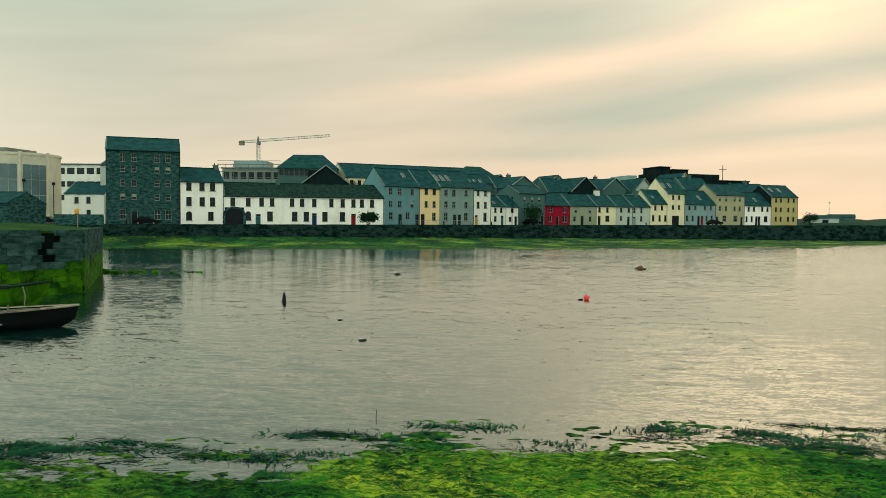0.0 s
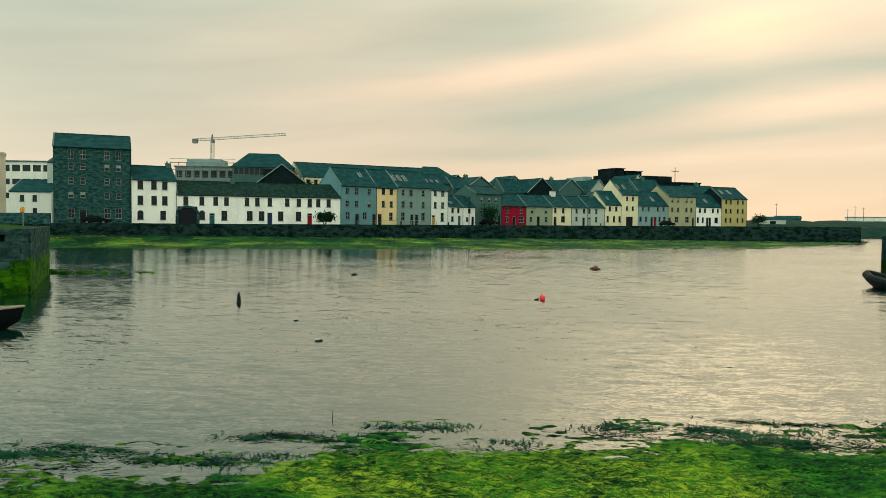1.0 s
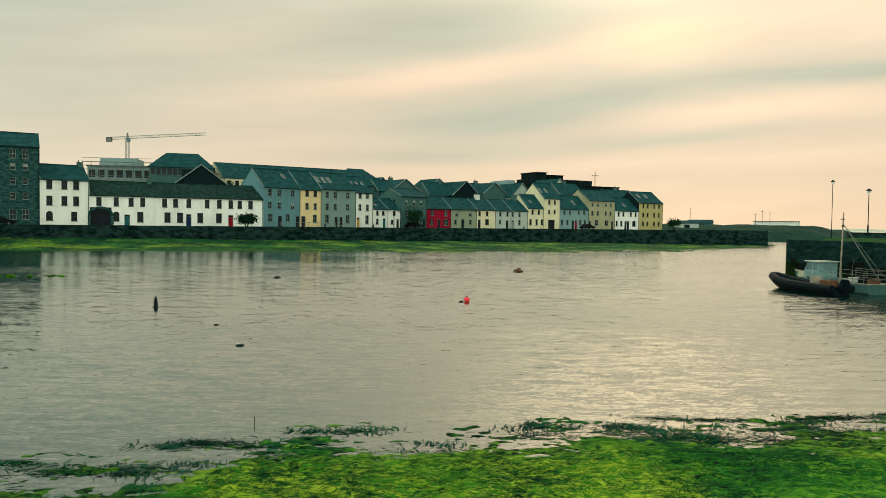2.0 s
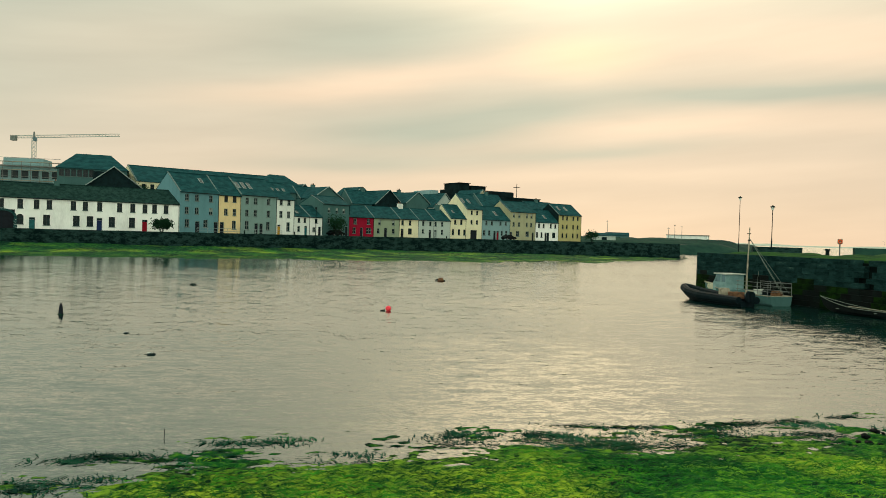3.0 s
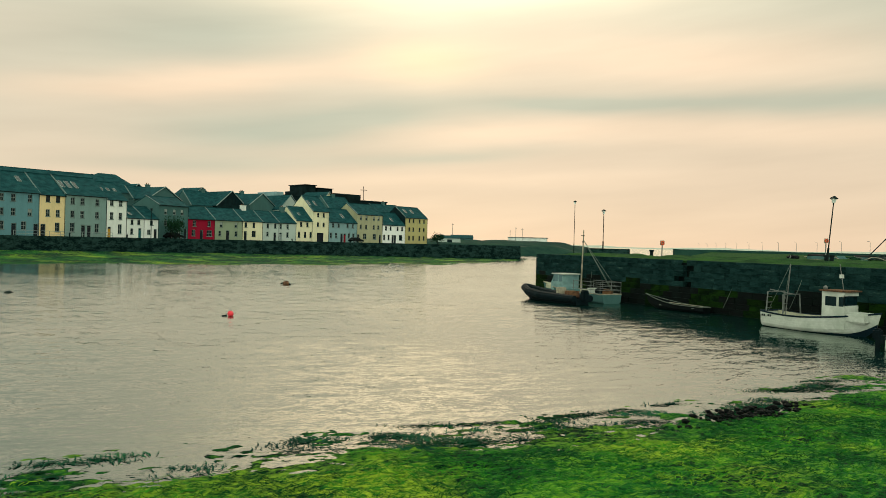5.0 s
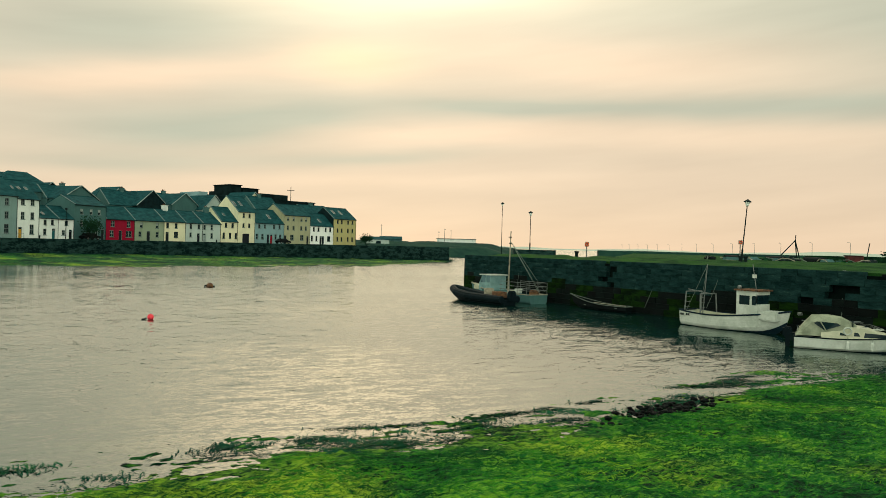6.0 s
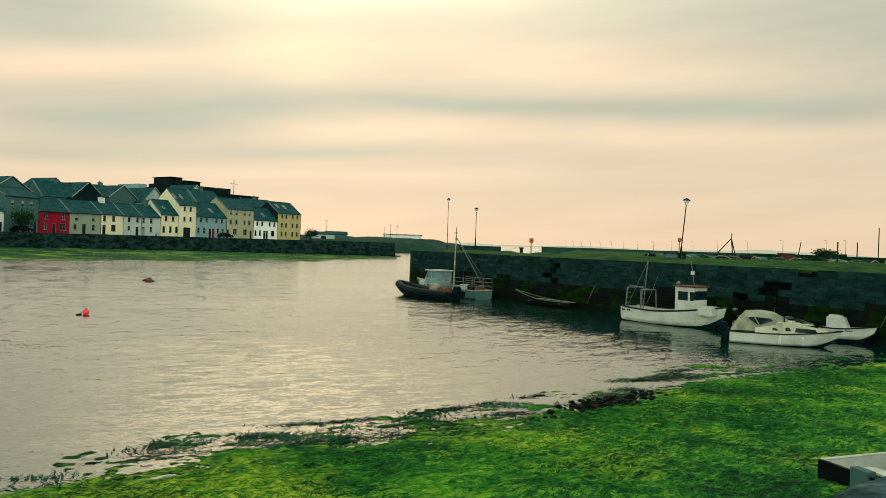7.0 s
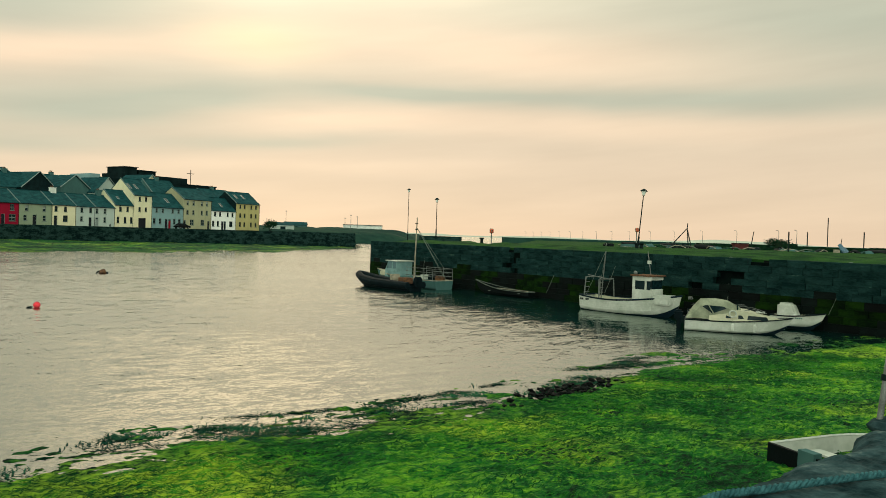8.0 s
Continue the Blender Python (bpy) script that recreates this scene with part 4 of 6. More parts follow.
part("roof", boxes((-0.4, -0.4, 6.0, 26.4, 14.4, 6.4)), "concrete", ware)
for k in range(4):
    part("loading_door", boxes((2.5 + 6 * k, -0.06, 0, 5.5 + 6 * k, 0, 3.6)), "slate_grey", ware)
for (x, y, w, d, h, c) in ((93, 290, 9, 6, 3.4, "pale_grey"), (112, 330, 10, 6, 4.2, "slate_grey")):
    shed = thing("dock_shed", pose(x, y, 4.0, 0, 0, -14), "low harbour shed with pitched roof on the far shore", "shed", "dock sheds")
    part("wall", boxes((0, 0, 0, w, d, h * 0.7)), c, shed)
    bm = bmesh.new()
    slab(bm, ((-0.2, -0.3, h * 0.68), (w + 0.2, -0.3, h * 0.68), (w + 0.2, d / 2, h), (-0.2, d / 2, h)), 0.12)
    slab(bm, ((w + 0.2, d + 0.3, h * 0.68), (-0.2, d + 0.3, h * 0.68), (-0.2, d / 2, h), (w + 0.2, d / 2, h)), 0.12)
    part("roof", bm, "slate", shed)
    part("door", boxes((w * 0.4, -0.05, 0, w * 0.4 + 2, 0, h * 0.5)), "dark_timber", shed)


def slim_mast(x, y, z, h, r=0.12):
    o = thing("mast", pose(x, y, z), "slender grey mast on the far shore", "mast", "harbour masts")
    bm = bmesh.new()
    tube(bm, [(0, 0, 0), (0, 0, h)], [r, r * 0.5], 6)
    part("pole", bm, "steel", o)
    part("crossbar", boxes((-0.5, -0.05, h * 0.92, 0.5, 0.05, h * 0.94)), "steel", o)


for x, y, h in ((108.7, 319, 9.0), (139, 318, 8.2), (141.6, 316.5, 7.6), (137, 320, 6.8)):
    slim_mast(x, y, 4.2, h)


# ---------------------------------------------------------------- buildings behind the terrace
def flat_block(name, label, x, y, z, w, d, h, rz, wall, rows=(), roof="slate", category="building", glass="glass"):
    """A flat-roofed block with window bands: rows of (count, height of middle, width, height)."""
    o = thing(name, pose(x, y, z, 0, 0, rz), label, category)
    holes, wins = [], []
    for n, zc, ww, hh in rows:
        for k in range(n):
            xc = (k + 0.5) * w / n
            holes.append((xc - ww / 2, zc - hh / 2, xc + ww / 2, zc + hh / 2))
            wins.append((xc, zc, ww, hh))
    part("front_wall", facade(w, h, holes, 0.25), wall, o)
    part("block_wall", boxes((0, 0.26, 0, w, d, h)), wall, o)
    part("roof", boxes((-0.25, -0.25, h, w + 0.25, d + 0.25, h + 0.35)), roof, o)
    for xc, zc, ww, hh in wins:
        f = part("window", boxes((xc - ww / 2, 0.12, zc - hh / 2, xc - ww / 2 + 0.08, 0.2, zc + hh / 2), (xc + ww / 2 - 0.08, 0.12, zc - hh / 2, xc + ww / 2, 0.2, zc + hh / 2), (xc - ww / 2 + 0.08, 0.12, zc + hh / 2 - 0.08, xc + ww / 2 - 0.08, 0.2, zc + hh / 2)), "frame_dark", o)
        part("pane", boxes((xc - ww / 2 + 0.02, 0.2, zc - hh / 2 + 0.02, xc + ww / 2 - 0.02, 0.24, zc + hh / 2 - 0.02)), glass, f)
    return o


def hip_house(name, label, a, b, z0, eave, ridge, depth, wall, roof, hip=2.6, rows=()):
    a, b = Vector(a), Vector(b)
    w, d = (b - a).length, b - a
    o = thing(name, Matrix.LocRotScale((a.x, a.y, z0), Euler((0, 0, math.atan2(d.y, d.x))), None), label, "house")
    holes = [(u * w - ww / 2, z - hh / 2, u * w + ww / 2, z + hh / 2) for u, z, ww, hh in rows]
    part("front_wall", facade(w, eave, holes), wall, o)
    part("block_wall", boxes((0, 0.24, 0, w, depth, eave)), wall, o)
    e = 0.4
    bm = bmesh.new()
    c = [bm.verts.new(v) for v in ((-e, -e, eave), (w + e, -e, eave), (w + e, depth + e, eave), (-e, depth + e, eave), (hip, depth / 2, ridge), (w - hip, depth / 2, ridge))]
    for q in ((0, 1, 5, 4), (1, 2, 5), (2, 3, 4, 5), (3, 0, 4), (3, 2, 1, 0)):
        bm.faces.new([c[i] for i in q])
    part("roof", bm, roof, o)
    for u, z, ww, hh in rows:
        add_window(o, u * w, z, ww, hh, "frame_dark")
    return o


def cross_gable(name, label, x, y, z0, w, d, eave, ridge, rz, wall, roof):
    """A house whose gable faces the river."""
    o = thing(name, pose(x, y, z0, 0, 0, rz), label, "house", "houses behind the terrace")
    bm = bmesh.new()
    for yy in (0, d):
        c = ((0, yy, 0), (w, yy, 0), (w, yy, eave), (w / 2, yy, ridge), (0, yy, eave))
        bm.faces.new([bm.verts.new(v) for v in (c if yy == 0 else c[::-1])])
    for xx in (0, w):
        c = ((xx, 0, 0), (xx, d, 0), (xx, d, eave), (xx, 0, eave))
        bm.faces.new([bm.verts.new(v) for v in (c[::-1] if xx == 0 else c)])
    part("wall", bm, wall, o)
    bm = bmesh.new()
    k = (ridge - eave) / (w / 2) * 0.4
    slab(bm, ((w / 2, -0.3, ridge + 0.1), (w / 2, d + 0.3, ridge + 0.1), (-0.4, d + 0.3, eave - k + 0.1), (-0.4, -0.3, eave - k + 0.1)), 0.15)
    slab(bm, ((w / 2, d + 0.3, ridge + 0.1), (w / 2, -0.3, ridge + 0.1), (w + 0.4, -0.3, eave - k + 0.1), (w + 0.4, d + 0.3, eave - k + 0.1)), 0.15)
    r = part("roof", bm, roof, o)
    bm = bmesh.new()
    for s in (-1, 1):
        tube(bm, [(w / 2, -0.34, ridge + 0.08), (w / 2 + s * (w / 2 + 0.4), -0.34, eave - k + 0.05)], 0.10, 5)
    part("bargeboard", bm, "frame_white", r)
    return o


hip_house("hip_roofed_house", "dark hip-roofed building with glazed upper storey behind the terrace", (-63.2, 168.5), (-50.0, 172.5), 3.7, 13.0, 16.6, 9.5, "slate_grey", "slate", 3.4, [(.06 + .085 * k, 12.0, .95, 1.5) for k in range(6)])
part("dark_bay", boxes((7.0, -0.5, 9.5, 12.8, 0.05, 12.6)), "dark_timber", bpy.data.objects["hip_roofed_house"])
cross_gable("gabled_house", "dark timber gabled house rising behind the white terrace", -55.0, 160.5, 3.7, 11.5, 9, 8.6, 13.0, 18, "dark_timber", "slate")
flat_block("apartment_block", "unfinished grey apartment block wrapped in scaffolding", -86.5, 189, 3.7, 15.5, 12, 14.4, 8, "bluegrey", [(7, 12.6, 1.5, 1.8), (7, 9.4, 1.5, 1.8)], "concrete")
part("penthouse", boxes((2.6, 1.5, 14.8, 11.5, 9, 16.6)), "bluegrey", bpy.data.objects["apartment_block"])
sc = thing("scaffolding", pose(-86.5, 187.2, 3.7, 0, 0, 8), "steel scaffolding with boards round an unfinished block", "scaffolding")
for k in range(9):
    bm = bmesh.new()
    tube(bm, [(k * 2.0 - 0.3, 0, 0), (k * 2.0 - 0.3, 0, 15.6)], 0.07, 5)
    part("upright", bm, "steel", sc)
for z in (8.5, 11, 13.5, 15.4):
    part("board", boxes((-0.6, -0.3, z, 16.2, 0.7, z + 0.12)), "gunwale", sc)
    bm = bmesh.new()
    tube(bm, [(-0.6, -0.2, z + 1.0), (16.2, -0.2, z + 1.0)], 0.05, 5)
    part("guard_rail", bm, "steel", sc)


def lattice(bm, p, q, size, bays, r=0.07):
    """A square lattice boom from p to q."""
    p, q = Vector(p), Vector(q)
    d = (q - p).normalized()
    u = Vector((0, 1, 0)) if abs(d.z) < 0.5 else Vector((1, 0, 0))
    v = d.cross(u).normalized()
    u = v.cross(d)
    cs = [(u * a + v * b) * size / 2 for a, b in ((-1, -1), (1, -1), (1, 1), (-1, 1))]
    for c in cs:
        tube(bm, [p + c, q + c], r, 4)
    for k in range(bays):
        a, b = p.lerp(q, k / bays), p.lerp(q, (k + 1) / bays)
        for i in range(4):
            tube(bm, [a + cs[i], b + cs[(i + 1) % 4]], r * 0.7, 4)


cr = thing("tower_crane", pose(-100.3, 246.8, 3.7), "pale green lattice tower crane standing behind the terrace", "crane")
bm = bmesh.new()
lattice(bm, (0, 0, 0), (0, 0, 27.4), 1.0, 24, 0.065)
part("tower", bm, "crane_paint", cr)
bm = bmesh.new()
lattice(bm, (0.5, 0, 28.1), (24.4, 3.8, 30.0), 0.75, 26, 0.055)
part("jib", bm, "crane_paint", cr)
bm = bmesh.new()
lattice(bm, (-0.5, 0, 28.0), (-6.2, -0.9, 27.6), 0.75, 6, 0.055)
cj = part("counter_jib", bm, "crane_paint", cr)
part("counterweight", boxes((-6.4, -1.5, 26.5, -4.8, -0.3, 28.0)), "concrete", cj)
part("operator_cab", rounded(boxes((0.2, -1.4, 26.5, 1.2, -0.4, 27.8)), 0.15), "tinted", cr)
bm = bmesh.new()
tube(bm, [(0, 0, 27.2), (0, 0, 29.6)], [0.6, 0.2], 6)
part("tower_head", bm, "steel", cr)

H = gable_house
H("long_roofed_building", "long slate-roofed cream building behind the coloured houses", (-49.1, 176.5), (-16.5, 199.5), 3.7, 11.2, 15.0, 12, "cream", "slate", [(.04 + .05 * k, 9.9, .9, 1.4, "d") for k in range(4)], name_group="houses behind the terrace", gutter=False)
hip_house("hip_roofed_house", "slate hip roof at the end of the long building", (-23.0, 191.5), (-11.5, 200.5), 3.7, 10.6, 15.4, 11, "slate_grey", "slate", 5.0)
for x, y, w, d, e, r, rz, wl in ((-10.5, 192, 9, 9, 9.4, 12.3, 38, "slate_grey"), (-17, 203, 8, 9, 10.0, 13.4, 38, "dark_timber"), (5.5, 206, 9, 10, 9.0, 12.8, 34, "dark_timber"), (14, 208, 8, 9, 9.6, 12.6, 34, "slate_grey"), (22, 210, 7.5, 10, 8.8, 12.6, 33, "pale_grey"), (33, 216, 9, 10, 10.0, 14.4, 33, "cream"), (-2, 214, 9, 9, 10.6, 13.9, 36, "dark_timber")):
    cross_gable("gabled_house", "dark slate gabled house behind the quayside terrace", x, y, 3.8, w, d, e, r, rz, wl, "slate")
for a, b, e, r in (((-14, 196), (-4, 203.5), 9.0, 12.4), ((-1, 204), (9, 210.5), 8.7, 12.4), ((9, 213), (20, 220), 9.0, 12.8), ((52.5, 222.5), (62.5, 228.5), 9.0, 11.8), ((36, 212), (44, 217), 9.3, 13.0)):
    H("backland_house", "grey house with dark slate roof behind the terrace", a, b, 3.8, e, r, 8, "slate_grey", "slate", [], name_group="houses behind the terrace", gutter=False, chimneys=[(.5, 1.0, .7, "slate_grey")])
apt = flat_block("apartment_block", "dark modern stepped apartment block with flat roofs", 28.5, 262, 3.9, 46, 14, 15.2, 27, "dark_block", [(14, 13.2, 1.6, 1.5), (14, 10.2, 1.6, 1.5)], "dark_block")
part("upper_storey", boxes((8.0, 1, 15.55, 34.0, 12, 17.5)), "dark_block", apt)
part("stair_tower", boxes((9.3, 1.2, 17.5, 13.7, 11, 19.6)), "dark_block", apt)
part("roof_room", boxes((14.6, 1.2, 17.5, 21.0, 11, 18.8)), "dark_block", apt)
part("tower_cap", boxes((9.0, 0.8, 19.6, 14.0, 11.4, 19.8)), "dark_block", apt)
part("room_cap", boxes((14.3, 0.8, 18.8, 21.3, 11.4, 19.0)), "dark_block", apt)
part("glazed_end", boxes((-3.2, 0.5, 9, 0.0, 12, 16.4)), "bluegrey", apt)
an = thing("aerial", pose(59.0, 276.2, 19.4), "tall cross-shaped aerial on a flat roof", "aerial")
part("pole", boxes((-0.09, -0.09, 0, 0.09, 0.09, 5.2)), "iron", an)
part("crossbar", boxes((-1.3, -0.08, 3.7, 1.3, 0.08, 3.9)), "iron", an)

# town side of the quay
rb = thing("round_office_building", pose(-111.1, 142.1, 3.7), "cream curved office building with tall tinted glazing", "office building")
bm = bmesh.new()
R, n = 9.0, 40
for z0, z1, r in ((0, 13.6, R),):
    lo = [bm.verts.new((r * math.cos(k * math.tau / n), r * math.sin(k * math.tau / n), z0)) for k in range(n)]
    hi = [bm.verts.new((r * math.cos(k * math.tau / n), r * math.sin(k * math.tau / n), z1)) for k in range(n)]
    for k in range(n):
        bm.faces.new((lo[k], lo[(k + 1) % n], hi[(k + 1) % n], hi[k]))
    bm.faces.new(hi)
part("curved_wall", bm, "cream_panel", rb)
part("roof_parapet", tube(bmesh.new(), [(0, 0, 13.6), (0, 0, 14.1)], R + 0.15, 40), "cream_panel", rb)
part("roof_plant", boxes((-6, -5, 14.1, 2.5, 4, 15.2)), "concrete", rb)
for k in range(2):
    a = radians(-26) + k * radians(-36)
    for j in range(3):
        b0 = a - radians(15) + j * radians(10)
        bm = bmesh.new()
        for z in (2.5, 5.6, 8.7):
            c = [(R + 0.06) * Vector((math.cos(q), math.sin(q), 0)) for q in (b0 + 0.006, b0 + radians(10) - 0.006)]
            bm.faces.new([bm.verts.new(v) for v in (c[0] + Vector((0, 0, z)), c[1] + Vector((0, 0, z)), c[1] + Vector((0, 0, z + 3.0)), c[0] + Vector((0, 0, z + 3.0)))])
        part("glazing", bm, "tinted", rb)
    bm = bmesh.new()
    q = a + radians(18)
    tube(bm, [(R * math.cos(q), R * math.sin(q), 0), (R * math.cos(q), R * math.sin(q), 14.3)], 0.35, 8)
    part("pilaster", bm, "cream_panel", rb)
flat_block("office_building", "dark-framed office building with white panels", -125.5, 172, 3.7, 22, 12, 14.4, 10, "cool_white", [(9, 12.9, 1.9, 1.6), (9, 9.6, 1.9, 1.4), (9, 6.2, 1.9, 1.4)], "slate_grey", "office building")
part("dark_end", boxes((-0.6, -0.2, 0, 2.6, 0.0, 14.4)), "slate_grey", bpy.data.objects["office_building"])
H("gabled_house", "small white house with slate roof beside the mill", (-91.5, 131.0), (-84.0, 132.2), 3.7, 5.6, 7.9, 9, "cool_white", "slate", [(.3, 4.4, .8, 1.2, "d"), (.6, 4.4, .8, 1.2, "d"), (.3, 1.7, .8, 1.7, "d"), (.6, 1.7, .8, 1.7, "d")], name_group="", gutter=False)
H("stone_shed", "low dark stone building with slate roof on the quay", (-91.0, 97.5), (-76.5, 97.0), 3.7, 3.0, 4.6, 8, "rubble", "slate", [(.55, 2.1, .8, .8, "d"), (.62, .9, .6, .7, "b")], name_group="", gutter=False, category="shed")
H("warehouse", "tall grey gabled warehouse beside the stone mill", (-86.6, 135.0), (-79.2, 137.0), 3.6, 11.4, 13.2, 12, "pale_grey", "slate", [(.55, 9.0, .9, 1.4, "d"), (.55, 6.0, .9, 1.4, "d"), (.55, 3.0, .9, 1.4, "d")], name_group="", gutter=False, category="warehouse")
yard = part("yard_wall", boxes((0, 0, 0, 7, 0.5, 1.5)), "rubble")
yard.matrix_world = pose(-69.5, 97.5, 3.6, 0, 0, 8)
tagged(yard, "low dark rubble yard wall", "wall", kind="structure")


# ---------------------------------------------------------------- boats
def hull_bm(L, B, free, draft, bow_rise=0.4, stern_w=0.75, rake=0.5, flare=0.85, stern_rise=0.0, top=None, low=None, sections=18, rings=7, sharp=1.7, inset=0.0):
    """Skin between two shares of the girth (0: keel, 1: gunwale). Stern at x = 0, bow at x = L, waterline at z = 0."""
    lo, hi = low or 0.0, 1.0 if top is None else top
    bm = bmesh.new()
    rows = []
    for i in range(sections + 1):
        u = i / sections
        b = B / 2 * (stern_w + (1 - stern_w) * min(1, u / 0.45) ** 0.8 if u < 0.45 else max(0.0, 1 - ((u - 0.45) / 0.55) ** sharp)) - inset
        b = max(b, 0.012)
        zs = free + bow_rise * max(0, (u - 0.3) / 0.7) ** 2 + stern_rise * max(0, (0.35 - u) / 0.35) ** 2
        zk = -draft + (draft + zs * 0.35) * max(0, (u - 0.78) / 0.22) ** 2
        ring = []
        for s in (-1, 1):
            side = []
            for k in range(rings + 1):
                g = lo + (hi - lo) * k / rings
                w = b * (flare * min(1.0, g * 2.2) ** 0.7 + (1 - flare) * g) if g > 0 else 0.0
                side.append((s * w, zk + (zs - zk) * g))
            ring.append(side)
        pts = ring[0][::-1] + (ring[1][1:] if lo == 0 else ring[1])
        rows.append([bm.verts.new((u * L + rake * max(0, z) / max(zs, .1) * max(0, (u - 0.6) / 0.4), y, z)) for y, z in pts])
    m = len(rows[0])
    for r, s in zip(rows, rows[1:]):
        for k in range(m - 1):
            if lo > 0 and k == rings:
                continue
            bm.faces.new((r[k], s[k], s[k + 1], r[k + 1]))
    return bm, rows


def boat_hull(o, L, B, free, draft, skin, bottom, rim, inside, deck_z=None, transom=True, split=0.45, rim_r=0.035, **kw):
    up, rows = hull_bm(L, B, free, draft, low=split, **kw)
    n = len(rows[0])
    edge = [(r[0].co.copy(), r[-1].co.copy()) for r in rows]
    if transom:
        a = [v.co.copy() for v in rows[0]]
        up.faces.new([up.verts.new(c) for c in a][::-1])
    body = part("hull", up, skin, o, smooth=False)
    dn, drows = hull_bm(L, B, free, draft, top=split, **kw)
    if transom:
        dn.faces.new([dn.verts.new(v.co) for v in drows[0]][::-1])
    part("bottom", dn, bottom, body)
    inn, irows = hull_bm(L, B, free, draft - 0.06, inset=0.05, **kw)
    for f in inn.faces:
        f.normal_flip()
    part("inner_skin", inn, inside, body)
    bm = bmesh.new()
    tube(bm, [e[0] for e in edge], rim_r, 6)
    tube(bm, [e[1] for e in edge], rim_r, 6)
    if transom:
        tube(bm, [edge[0][0], edge[0][1]], rim_r, 6)
    part("gunwale", bm, rim, body)
    if deck_z is not None:
        x0, x1, z = deck_z
        bm = bmesh.new()
        left_side = [e[0] for e in edge if x0 * L <= e[0].x <= x1 * L + 0.4]
        right_side = [e[1] for e in edge if x0 * L <= e[1].x <= x1 * L + 0.4]
        for a, b, c, d in zip(left_side, left_side[1:], right_side[1:], right_side):
            bm.faces.new([bm.verts.new(v + Vector((0, 0, z))) for v in (a, d, c, b)])
        bmesh.ops.remove_doubles(bm, verts=bm.verts[:], dist=0.001)
        part("deck", bm, skin, body)
    return body, edge


def at(stern, bow, z=0.0, heel=0.0, trim=0.0):
    d = Vector(bow) - Vector(stern)
    return pose(stern[0], stern[1], z, 0, 0, math.degrees(math.atan2(d.y, d.x))) @ pose(0, 0, 0, heel, trim, 0)


def bar(name, pts, r, material, owner, sides=6, label=""):
    return part(name, tube(bmesh.new(), pts, r, sides), material, owner, label)


